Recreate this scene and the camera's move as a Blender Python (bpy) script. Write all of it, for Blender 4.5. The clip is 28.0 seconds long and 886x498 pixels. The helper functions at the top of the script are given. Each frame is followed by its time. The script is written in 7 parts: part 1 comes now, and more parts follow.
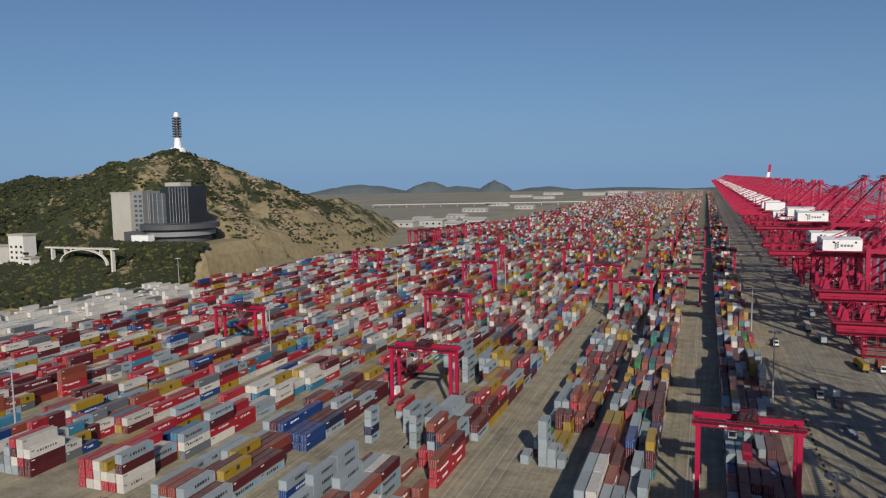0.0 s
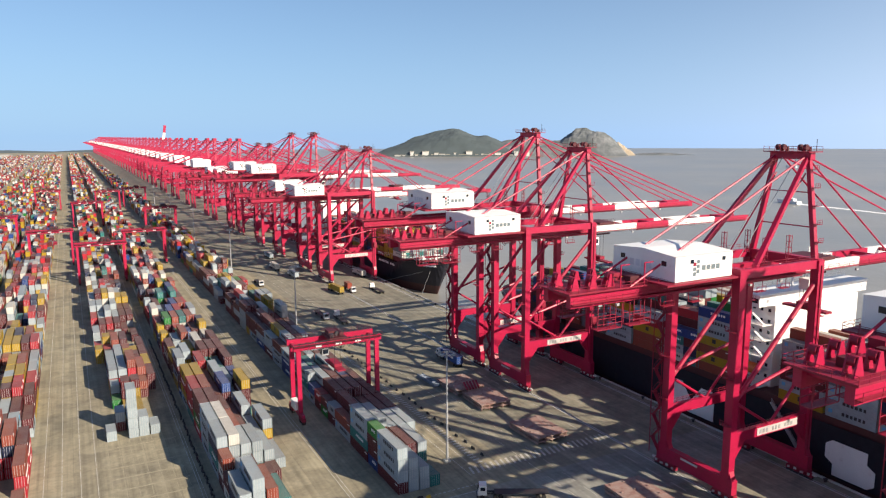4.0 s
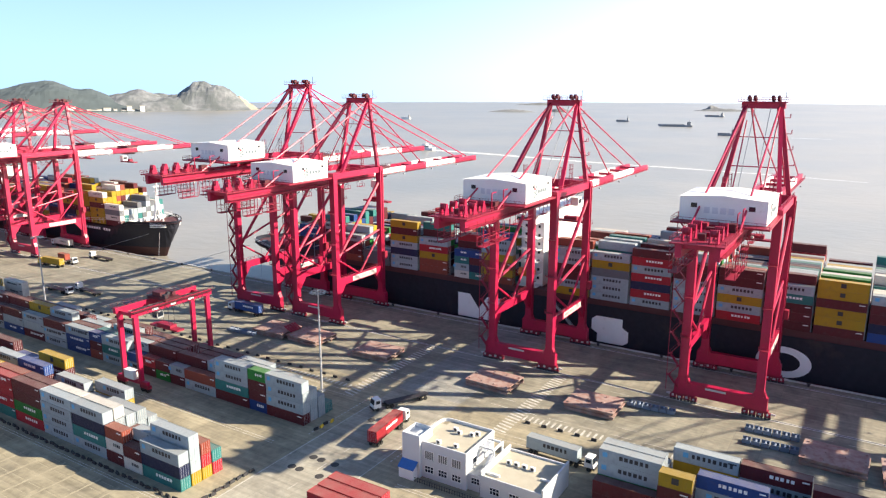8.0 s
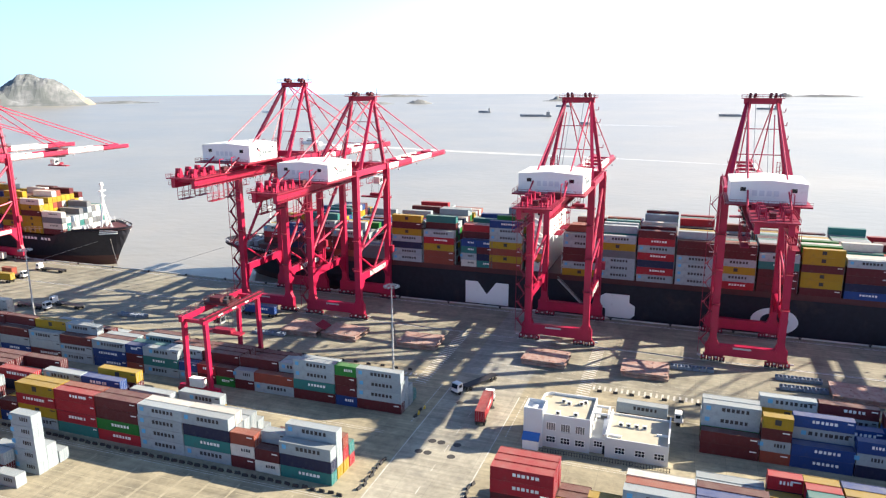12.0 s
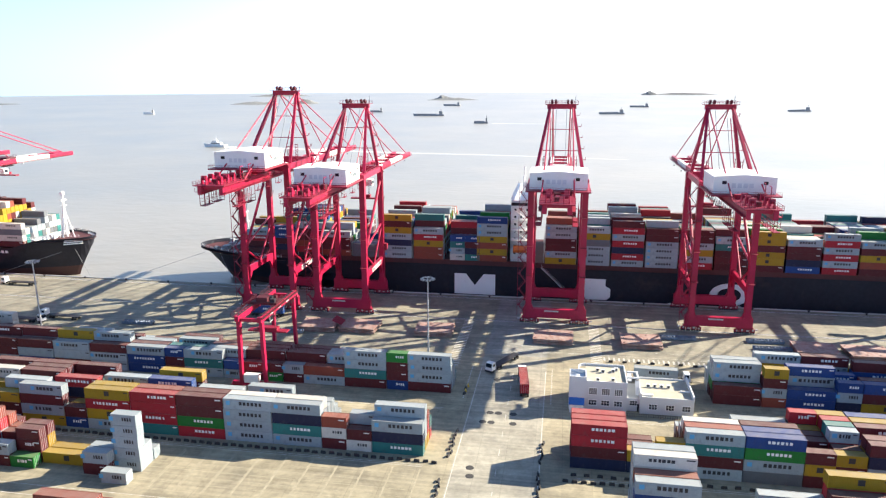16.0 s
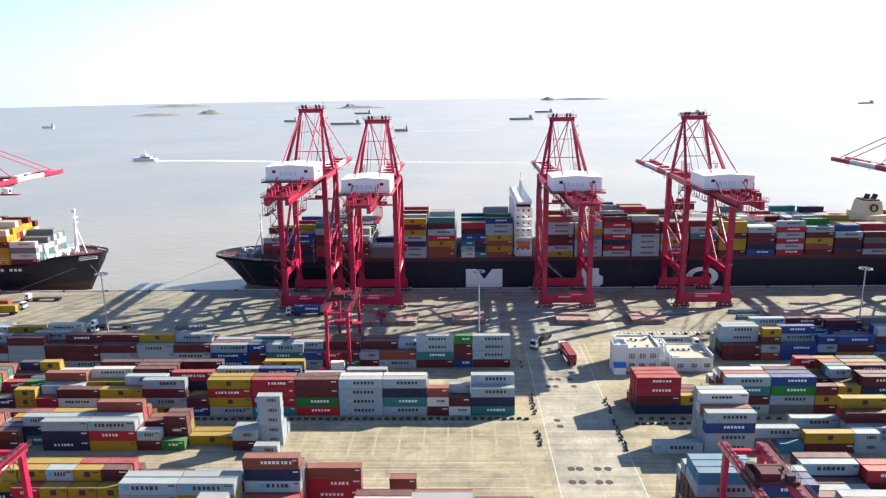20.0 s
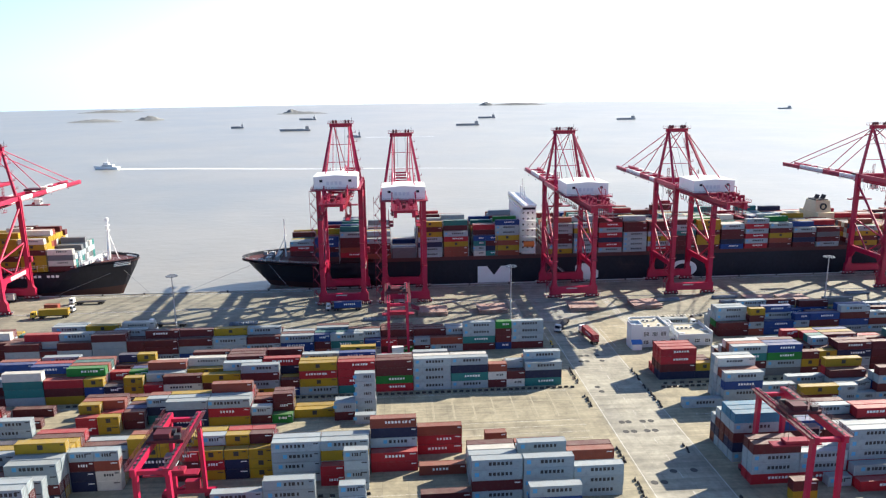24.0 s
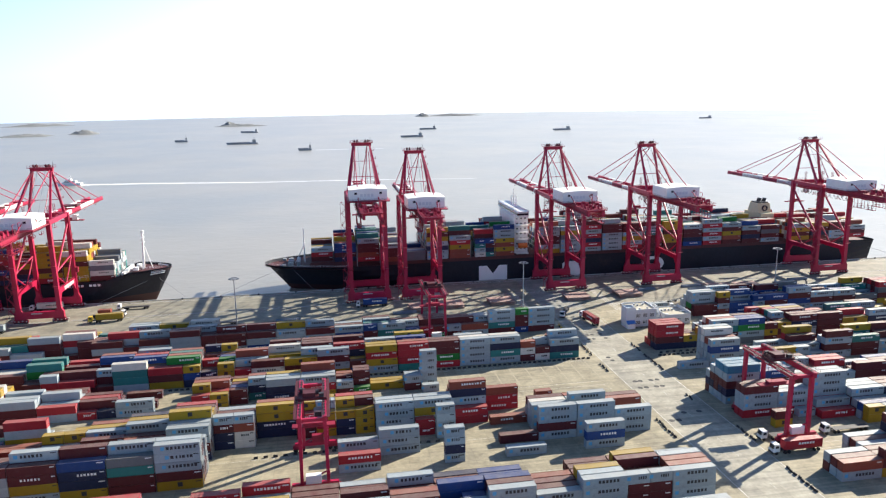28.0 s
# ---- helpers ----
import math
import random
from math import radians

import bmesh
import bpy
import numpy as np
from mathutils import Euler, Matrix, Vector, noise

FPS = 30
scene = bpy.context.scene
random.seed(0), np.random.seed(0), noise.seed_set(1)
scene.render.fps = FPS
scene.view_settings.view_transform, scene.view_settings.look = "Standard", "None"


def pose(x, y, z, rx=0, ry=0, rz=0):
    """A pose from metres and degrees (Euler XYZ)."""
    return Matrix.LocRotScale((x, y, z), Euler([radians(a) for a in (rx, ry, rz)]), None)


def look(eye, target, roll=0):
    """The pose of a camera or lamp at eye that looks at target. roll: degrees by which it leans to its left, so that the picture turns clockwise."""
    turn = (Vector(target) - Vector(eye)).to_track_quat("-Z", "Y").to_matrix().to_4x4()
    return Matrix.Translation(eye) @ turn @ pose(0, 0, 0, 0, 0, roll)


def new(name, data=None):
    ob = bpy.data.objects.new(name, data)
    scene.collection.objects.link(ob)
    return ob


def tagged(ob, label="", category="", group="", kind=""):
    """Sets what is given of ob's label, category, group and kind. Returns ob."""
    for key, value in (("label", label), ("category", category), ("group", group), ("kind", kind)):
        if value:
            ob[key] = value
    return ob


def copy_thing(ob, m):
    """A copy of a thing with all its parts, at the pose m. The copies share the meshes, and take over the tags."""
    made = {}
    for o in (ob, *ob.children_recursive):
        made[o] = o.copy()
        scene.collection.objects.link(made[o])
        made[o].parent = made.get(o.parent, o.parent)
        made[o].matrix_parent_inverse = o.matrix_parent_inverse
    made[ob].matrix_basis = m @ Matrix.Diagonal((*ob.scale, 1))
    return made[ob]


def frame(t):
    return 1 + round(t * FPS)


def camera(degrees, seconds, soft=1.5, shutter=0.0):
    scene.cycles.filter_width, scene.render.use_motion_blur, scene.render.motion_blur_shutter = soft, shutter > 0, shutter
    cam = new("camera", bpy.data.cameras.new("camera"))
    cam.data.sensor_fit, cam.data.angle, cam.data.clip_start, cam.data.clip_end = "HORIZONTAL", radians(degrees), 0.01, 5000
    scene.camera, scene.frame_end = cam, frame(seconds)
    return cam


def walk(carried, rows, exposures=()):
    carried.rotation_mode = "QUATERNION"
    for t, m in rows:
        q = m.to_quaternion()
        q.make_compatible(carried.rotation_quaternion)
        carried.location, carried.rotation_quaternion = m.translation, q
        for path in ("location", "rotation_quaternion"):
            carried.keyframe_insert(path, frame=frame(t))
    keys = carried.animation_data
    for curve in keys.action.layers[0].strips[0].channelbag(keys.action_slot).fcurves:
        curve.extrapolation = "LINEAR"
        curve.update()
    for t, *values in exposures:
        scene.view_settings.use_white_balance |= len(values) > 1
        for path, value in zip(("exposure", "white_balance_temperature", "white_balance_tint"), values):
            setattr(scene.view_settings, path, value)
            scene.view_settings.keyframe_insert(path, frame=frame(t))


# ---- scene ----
cam = camera(63.9, 28.0, soft=1.25)
PATH = [
    (0, (19.859, 4.862, 85.109), (19.168, 6.728, 84.91), -0.9),
    (0.5, (13.047, 3.731, 84.485), (12.514, 5.647, 84.276), -0.2),
    (1, (6.436, 2.856, 83.869), (6.089, 4.813, 83.649), 0.0),
    (1.5, (0.1, 2.348, 83.299), (-0.042, 4.33, 83.067), -0.1),
    (2, (-6.23, 2.276, 82.786), (-6.152, 4.259, 82.538), -0.1),
    (2.5, (-12.818, 2.259, 82.36), (-12.534, 4.221, 82.093), -0.2),
    (3, (-19.814, 2.535, 81.87), (-19.323, 4.452, 81.584), -0.1),
    (3.5, (-26.852, 3.134, 81.228), (-26.131, 4.974, 80.924), -0.0),
    (4, (-33.924, 3.868, 80.625), (-33.007, 5.617, 80.307), -0.3),
    (4.5, (-41.528, 5.391, 80.077), (-40.411, 7.016, 79.739), -0.3),
    (6.5, (-73.155, 15.6, 79.229), (-71.584, 16.752, 78.781), -0.1),
    (7, (-79.539, 19.739, 79.666), (-77.933, 20.842, 79.213), -0.1),
    (7.5, (-85.178, 24.373, 79.897), (-83.547, 25.44, 79.446), -0.0),
    (8, (-90.205, 29.434, 79.943), (-88.547, 30.462, 79.5), 0.0),
    (8.5, (-94.878, 34.731, 80.346), (-93.195, 35.715, 79.898), 0.1),
    (9, (-99.35, 40.008, 80.793), (-97.645, 40.952, 80.344), 0.2),
    (9.5, (-103.72, 45.407, 81.111), (-101.993, 46.312, 80.665), 0.2),
    (10, (-108.317, 51.273, 81.502), (-106.564, 52.126, 81.056), 0.3),
    (10.5, (-112.943, 57.694, 81.722), (-111.161, 58.487, 81.277), 0.3),
    (11, (-117.547, 64.342, 81.803), (-115.746, 65.087, 81.355), 0.2),
    (11.5, (-121.587, 70.743, 82.151), (-119.768, 71.436, 81.693), 0.1),
    (12, (-125.204, 76.533, 82.454), (-123.37, 77.181, 81.988), -0.2),
    (12.5, (-128.511, 81.516, 82.786), (-126.664, 82.118, 82.313), -0.4),
    (14.5, (-143.487, 99.118, 85.561), (-141.598, 99.561, 85.074), -0.6),
    (15, (-147.357, 103.661, 85.59), (-145.458, 104.064, 85.11), -0.5),
    (15.5, (-151.099, 107.954, 85.885), (-149.191, 108.319, 85.409), -0.3),
    (16, (-155.297, 112.738, 86.269), (-153.381, 113.063, 85.798), -0.2),
    (16.5, (-159.872, 118.06, 86.806), (-157.948, 118.348, 86.34), -0.1),
    (17, (-164.551, 123.807, 87.469), (-162.622, 124.053, 87.003), -0.1),
    (17.5, (-169.241, 129.812, 87.996), (-167.306, 130.019, 87.535), -0.1),
    (18, (-173.957, 135.812, 88.642), (-172.018, 135.977, 88.179), -0.3),
    (18.5, (-178.704, 141.527, 89.226), (-176.761, 141.649, 88.766), -0.5),
    (19, (-183.327, 146.952, 89.839), (-181.382, 147.049, 89.381), -0.6),
    (19.5, (-187.914, 152.365, 90.552), (-185.968, 152.438, 90.095), -0.8),
    (20, (-192.328, 157.292, 91.318), (-190.381, 157.343, 90.862), -0.8),
    (20.5, (-196.475, 161.969, 91.979), (-194.528, 161.997, 91.523), -1.0),
    (21, (-200.343, 166.668, 92.518), (-198.395, 166.671, 92.063), -1.0),
    (21.5, (-204.297, 171.628, 92.945), (-202.348, 171.603, 92.494), -0.9),
    (23.5, (-221.503, 190.979, 96.752), (-219.558, 190.864, 96.304), -0.7),
    (24, (-226.462, 196.425, 97.811), (-224.517, 196.294, 97.364), -0.7),
    (24.5, (-231.356, 201.499, 98.731), (-229.412, 201.353, 98.284), -0.8),
    (25, (-236.42, 206.61, 99.788), (-234.478, 206.438, 99.344), -0.7),
    (25.5, (-241.884, 212.163, 100.94), (-239.943, 211.965, 100.499), -0.7),
    (26, (-247.943, 218.136, 102.022), (-246.003, 217.918, 101.588), -0.8),
    (26.5, (-253.882, 223.96, 103.105), (-251.944, 223.724, 102.672), -0.8),
    (27, (-259.449, 229.654, 103.953), (-257.513, 229.396, 103.521), -0.9),
    (27.5, (-264.624, 235.676, 104.662), (-262.691, 235.386, 104.236), -1.0),
    (28, (-269.716, 241.674, 105.332), (-267.788, 241.353, 104.909), -0.9),
]
walk(cam, [(t, look(eye, target, roll)) for t, eye, target, roll in PATH], [(0, -0.70, 5800, 13), (1, -0.30, 5900, 13), (2, 0.02, 6090, 13), (3, 0.13, 6260, 13), (4.5, 0.42, 6340, 13), (6.5, 0.82, 6350, 13), (8, 1.03, 6350, 12), (12, 1.16, 6250, 11), (16, 1.24, 6150, 10), (20, 1.09, 6040, 10), (24, 0.95, 5950, 10), (28, 0.82, 5900, 10)])

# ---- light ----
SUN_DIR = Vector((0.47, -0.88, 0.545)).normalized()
world = bpy.data.worlds.new("sky")
scene.world = world
world.use_nodes = True
_bg = world.node_tree.nodes["Background"]
_sky = world.node_tree.nodes.new("ShaderNodeTexSky")
_sky.sky_type = "NISHITA"
_sky.sun_disc = False
_sky.sun_elevation = radians(28.6)
_sky.sun_rotation = radians(152)
_sky.air_density, _sky.dust_density, _sky.ozone_density = 1.15, 0.5, 4.0
_bg.inputs["Strength"].default_value = 0.094
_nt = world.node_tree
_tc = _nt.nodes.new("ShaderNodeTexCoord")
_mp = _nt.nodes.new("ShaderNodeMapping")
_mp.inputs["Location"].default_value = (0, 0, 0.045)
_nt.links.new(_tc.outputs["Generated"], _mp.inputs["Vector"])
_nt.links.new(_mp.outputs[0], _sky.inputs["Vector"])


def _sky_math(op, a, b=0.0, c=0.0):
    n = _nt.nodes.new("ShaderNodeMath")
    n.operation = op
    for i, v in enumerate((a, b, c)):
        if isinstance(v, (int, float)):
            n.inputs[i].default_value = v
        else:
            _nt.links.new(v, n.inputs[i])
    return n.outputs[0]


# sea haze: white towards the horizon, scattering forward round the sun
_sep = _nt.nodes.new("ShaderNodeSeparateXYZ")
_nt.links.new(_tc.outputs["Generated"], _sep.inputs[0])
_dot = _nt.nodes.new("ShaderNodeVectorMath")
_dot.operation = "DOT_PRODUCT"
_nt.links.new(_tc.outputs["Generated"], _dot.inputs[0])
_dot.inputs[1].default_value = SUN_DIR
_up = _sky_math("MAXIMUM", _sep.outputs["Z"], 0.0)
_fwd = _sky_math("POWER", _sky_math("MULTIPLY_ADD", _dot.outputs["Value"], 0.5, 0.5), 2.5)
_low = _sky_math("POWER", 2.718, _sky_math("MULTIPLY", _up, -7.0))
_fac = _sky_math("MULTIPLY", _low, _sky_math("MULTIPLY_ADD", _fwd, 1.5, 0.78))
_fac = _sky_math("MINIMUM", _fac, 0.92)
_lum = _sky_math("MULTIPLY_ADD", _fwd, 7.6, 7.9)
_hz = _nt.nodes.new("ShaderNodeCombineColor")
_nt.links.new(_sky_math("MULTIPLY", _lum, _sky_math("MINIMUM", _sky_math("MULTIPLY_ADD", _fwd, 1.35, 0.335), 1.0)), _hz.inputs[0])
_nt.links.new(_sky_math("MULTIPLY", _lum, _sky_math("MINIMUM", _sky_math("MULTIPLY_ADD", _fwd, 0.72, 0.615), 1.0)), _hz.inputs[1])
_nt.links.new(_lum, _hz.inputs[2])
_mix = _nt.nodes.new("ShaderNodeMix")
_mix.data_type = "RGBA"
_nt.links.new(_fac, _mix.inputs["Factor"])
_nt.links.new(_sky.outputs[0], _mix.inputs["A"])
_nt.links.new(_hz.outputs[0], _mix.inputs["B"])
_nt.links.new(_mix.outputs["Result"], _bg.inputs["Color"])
_sun = new("sun", bpy.data.lights.new("sun", "SUN"))
_sun.data.energy, _sun.data.angle, _sun.data.color = 6.7, radians(0.5), (1.0, 0.86, 0.65)
_sun.matrix_world = look(SUN_DIR * 100, (0, 0, 0))


# ---- materials ----
def node_mat(name, colour, rough=0.6, metal=0.0, vary=0.12, scale=0.4, fine=6.0, bump=0.0, per_object=0.0, per_island=0.0,
             grime=None, grime_at=0.62, corrugated=0.0, coat=0.0, spec=0.45):
    """Painted or mineral surface: colour varied at two scales, an optional stain colour and relief."""
    m = bpy.data.materials.new(name)
    m.use_nodes = True
    nt = m.node_tree
    nodes, links = nt.nodes, nt.links
    p = nodes["Principled BSDF"]
    p.inputs["Roughness"].default_value = rough
    p.inputs["Metallic"].default_value = metal
    p.inputs["Coat Weight"].default_value = coat
    p.inputs["Specular IOR Level"].default_value = spec
    tc = nodes.new("ShaderNodeTexCoord")
    big = nodes.new("ShaderNodeTexNoise")
    big.inputs["Scale"].default_value, big.inputs["Detail"].default_value = scale, 5.0
    small = nodes.new("ShaderNodeTexNoise")
    small.inputs["Scale"].default_value, small.inputs["Detail"].default_value = fine, 3.0
    links.new(tc.outputs["Object"], big.inputs["Vector"])
    links.new(tc.outputs["Object"], small.inputs["Vector"])
    add = nodes.new("ShaderNodeMath")
    add.operation = "ADD"
    links.new(big.outputs["Fac"], add.inputs[0])
    links.new(small.outputs["Fac"], add.inputs[1])
    last = add.outputs[0]
    if per_object or per_island:
        if per_object:
            info = nodes.new("ShaderNodeObjectInfo")
            src, amount = info.outputs["Random"], per_object
        else:
            info = nodes.new("ShaderNodeNewGeometry")
            src, amount = info.outputs["Random Per Island"], per_island
        k = nodes.new("ShaderNodeMath")
        k.operation = "MULTIPLY_ADD"
        links.new(src, k.inputs[0])
        k.inputs[1].default_value = amount
        links.new(last, k.inputs[2])
        last = k.outputs[0]
    spread = 1.0 + (per_object or per_island)
    mr = nodes.new("ShaderNodeMapRange")
    mr.inputs["From Min"].default_value, mr.inputs["From Max"].default_value = 0.5, 0.5 + spread
    mr.inputs["To Min"].default_value, mr.inputs["To Max"].default_value = 1 - vary, 1 + vary
    links.new(last, mr.inputs["Value"])
    mul = nodes.new("ShaderNodeMix")
    mul.data_type, mul.blend_type = "RGBA", "MULTIPLY"
    mul.inputs["Factor"].default_value = 1.0
    mul.inputs["A"].default_value = (*colour, 1)
    links.new(mr.outputs[0], mul.inputs["B"])
    out = mul.outputs["Result"]
    if grime:
        gn = nodes.new("ShaderNodeTexNoise")
        gn.inputs["Scale"].default_value, gn.inputs["Detail"].default_value, gn.inputs["Roughness"].default_value = scale * 1.7, 8.0, 0.65
        links.new(tc.outputs["Object"], gn.inputs["Vector"])
        gr = nodes.new("ShaderNodeMapRange")
        gr.inputs["From Min"].default_value, gr.inputs["From Max"].default_value = grime_at - 0.08, grime_at + 0.12
        gr.inputs["To Max"].default_value = 0.75
        links.new(gn.outputs["Fac"], gr.inputs["Value"])
        mix = nodes.new("ShaderNodeMix")
        mix.data_type = "RGBA"
        links.new(gr.outputs[0], mix.inputs["Factor"])
        links.new(out, mix.inputs["A"])
        mix.inputs["B"].default_value = (*grime, 1)
        out = mix.outputs["Result"]
    if corrugated:
        # dust lying on the roofs
        gm = nodes.new("ShaderNodeNewGeometry")
        gz = nodes.new("ShaderNodeSeparateXYZ")
        links.new(gm.outputs["Normal"], gz.inputs[0])
        dn = nodes.new("ShaderNodeTexNoise")
        dn.inputs["Scale"].default_value, dn.inputs["Detail"].default_value = 0.45, 5.0
        links.new(tc.outputs["Object"], dn.inputs["Vector"])
        dm = nodes.new("ShaderNodeMath")
        dm.operation, dm.use_clamp = "MULTIPLY", True
        links.new(gz.outputs["Z"], dm.inputs[0])
        links.new(dn.outputs["Fac"], dm.inputs[1])
        d2 = nodes.new("ShaderNodeMath")
        d2.operation = "MULTIPLY"
        links.new(dm.outputs[0], d2.inputs[0])
        d2.inputs[1].default_value = 0.62
        mix = nodes.new("ShaderNodeMix")
        mix.data_type = "RGBA"
        links.new(d2.outputs[0], mix.inputs["Factor"])
        links.new(out, mix.inputs["A"])
        mix.inputs["B"].default_value = (0.27, 0.235, 0.19, 1)
        out = mix.outputs["Result"]
    links.new(out, p.inputs["Base Color"])
    if bump or corrugated:
        bp = nodes.new("ShaderNodeBump")
        if corrugated:
            sep = nodes.new("ShaderNodeSeparateXYZ")
            links.new(tc.outputs["Object"], sep.inputs[0])
            s = nodes.new("ShaderNodeMath")
            s.operation = "ADD"
            links.new(sep.outputs["X"], s.inputs[0])
            links.new(sep.outputs["Y"], s.inputs[1])
            w = nodes.new("ShaderNodeMath")
            w.operation = "MULTIPLY"
            links.new(s.outputs[0], w.inputs[0])
            w.inputs[1].default_value = 2 * math.pi / 0.29
            sn = nodes.new("ShaderNodeMath")
            sn.operation = "SINE"
            links.new(w.outputs[0], sn.inputs[0])
            links.new(sn.outputs[0], bp.inputs["Height"])
            bp.inputs["Distance"].default_value = 0.02
            bp.inputs["Strength"].default_value = corrugated
        else:
            links.new(small.outputs["Fac"], bp.inputs["Height"])
            bp.inputs["Distance"].default_value = bump
            bp.inputs["Strength"].default_value = 0.6
        links.new(bp.outputs[0], p.inputs["Normal"])
    return m


RED = node_mat("crane_red", (0.37, 0.007, 0.049), 0.42, vary=0.16, scale=0.25, fine=2.0, grime=(0.27, 0.010, 0.034), grime_at=0.6)
RED2 = node_mat("crane_red_dull", (0.24, 0.008, 0.032), 0.55, vary=0.2, scale=0.5)
WHITE = node_mat("white_paint", (0.78, 0.78, 0.77), 0.5, vary=0.07, scale=0.3, grime=(0.55, 0.52, 0.48), grime_at=0.66)
DARK = node_mat("dark_steel", (0.03, 0.03, 0.035), 0.6)
GREY = node_mat("grey_steel", (0.28, 0.29, 0.30), 0.55, vary=0.2)
GALV = node_mat("galvanised", (0.42, 0.43, 0.44), 0.45, metal=0.3)
GLASS = node_mat("dark_glass", (0.015, 0.02, 0.03), 0.08)
RUBBER = node_mat("rubber", (0.02, 0.02, 0.02), 0.8)
YELLOW = node_mat("safety_yellow", (0.65, 0.42, 0.03), 0.5)
BLUEMARK = node_mat("mark_blue", (0.10, 0.35, 0.60), 0.5)
HULL = node_mat("hull_black", (0.019, 0.020, 0.029), 0.5, vary=0.3, scale=0.06, fine=0.7, grime=(0.06, 0.045, 0.04), grime_at=0.66)
HULL.node_tree.nodes["Principled BSDF"].inputs["Specular IOR Level"].default_value = 0.2
BOOT = node_mat("antifouling_red", (0.045, 0.016, 0.016), 0.6, vary=0.25, scale=0.1)
DECKRED = node_mat("deck_brown_red", (0.085, 0.026, 0.027), 0.7, vary=0.25, scale=0.2)
SLATE = node_mat("mark_slate", (0.13, 0.17, 0.19), 0.6)
FAINT = node_mat("mark_faint", (0.62, 0.63, 0.66), 0.6)
BOARD = node_mat("board_pale", (0.50, 0.46, 0.45), 0.6, vary=0.15, scale=0.5)
SHEAVE = node_mat("sheave_dark_red", (0.075, 0.012, 0.018), 0.6, vary=0.2)
CREAM = node_mat("cream_paint", (0.62, 0.52, 0.33), 0.5)
RUST = node_mat("hatch_rust", (0.25, 0.135, 0.115), 0.75, vary=0.3, scale=0.35, grime=(0.34, 0.265, 0.235), grime_at=0.46)
LINEW = node_mat("line_white", (0.52, 0.51, 0.47), 0.7, vary=0.3, scale=0.5, grime=(0.30, 0.27, 0.20), grime_at=0.5)
MANHOLE = node_mat("cast_iron", (0.045, 0.043, 0.042), 0.7)
BLACKB = node_mat("barrier_black", (0.025, 0.025, 0.028), 0.7)
FACADE = node_mat("facade_white", (0.57, 0.59, 0.61), 0.6, vary=0.06, scale=0.3, grime=(0.5, 0.5, 0.48), grime_at=0.7)
ROOF = node_mat("roof_screed", (0.40, 0.37, 0.29), 0.8, vary=0.15, scale=0.5)
CONC2 = node_mat("pale_concrete", (0.45, 0.45, 0.43), 0.8, vary=0.12, scale=0.2)

PALETTE = {
    "W": ("pale grey", (0.290, 0.345, 0.378)), "w": ("white", (0.56, 0.54, 0.49)), "M": ("maroon", (0.088, 0.014, 0.019)),
    "R": ("red", (0.33, 0.016, 0.028)), "B": ("blue", (0.013, 0.047, 0.185)), "N": ("navy", (0.012, 0.018, 0.055)),
    "Y": ("mustard yellow", (0.33, 0.215, 0.012)), "T": ("teal", (0.028, 0.155, 0.15)), "G": ("green", (0.014, 0.155, 0.026)),
    "O": ("orange brown", (0.23, 0.053, 0.034)), "C": ("light blue", (0.045, 0.18, 0.29)), "g": ("dull grey", (0.12, 0.13, 0.145)),
}
CODES = "WwMRBNYTGOCg"
BOXMAT = {c: node_mat("box_" + PALETTE[c][0].replace(" ", "_"), PALETTE[c][1], 0.55, vary=0.22, scale=0.5, fine=3.0, per_object=0.8,
                      grime=tuple(0.65 * v + 0.03 for v in PALETTE[c][1]), grime_at=0.60, corrugated=0.7, spec=0.3) for c in CODES}
FARMAT = {c: node_mat("farbox_" + PALETTE[c][0].replace(" ", "_"), PALETTE[c][1], 0.55, vary=0.28, scale=0.5, fine=3.0, per_island=1.2,
                      grime=tuple(0.65 * v + 0.03 for v in PALETTE[c][1]), grime_at=0.62, corrugated=0.6, spec=0.3)
          for c in CODES}


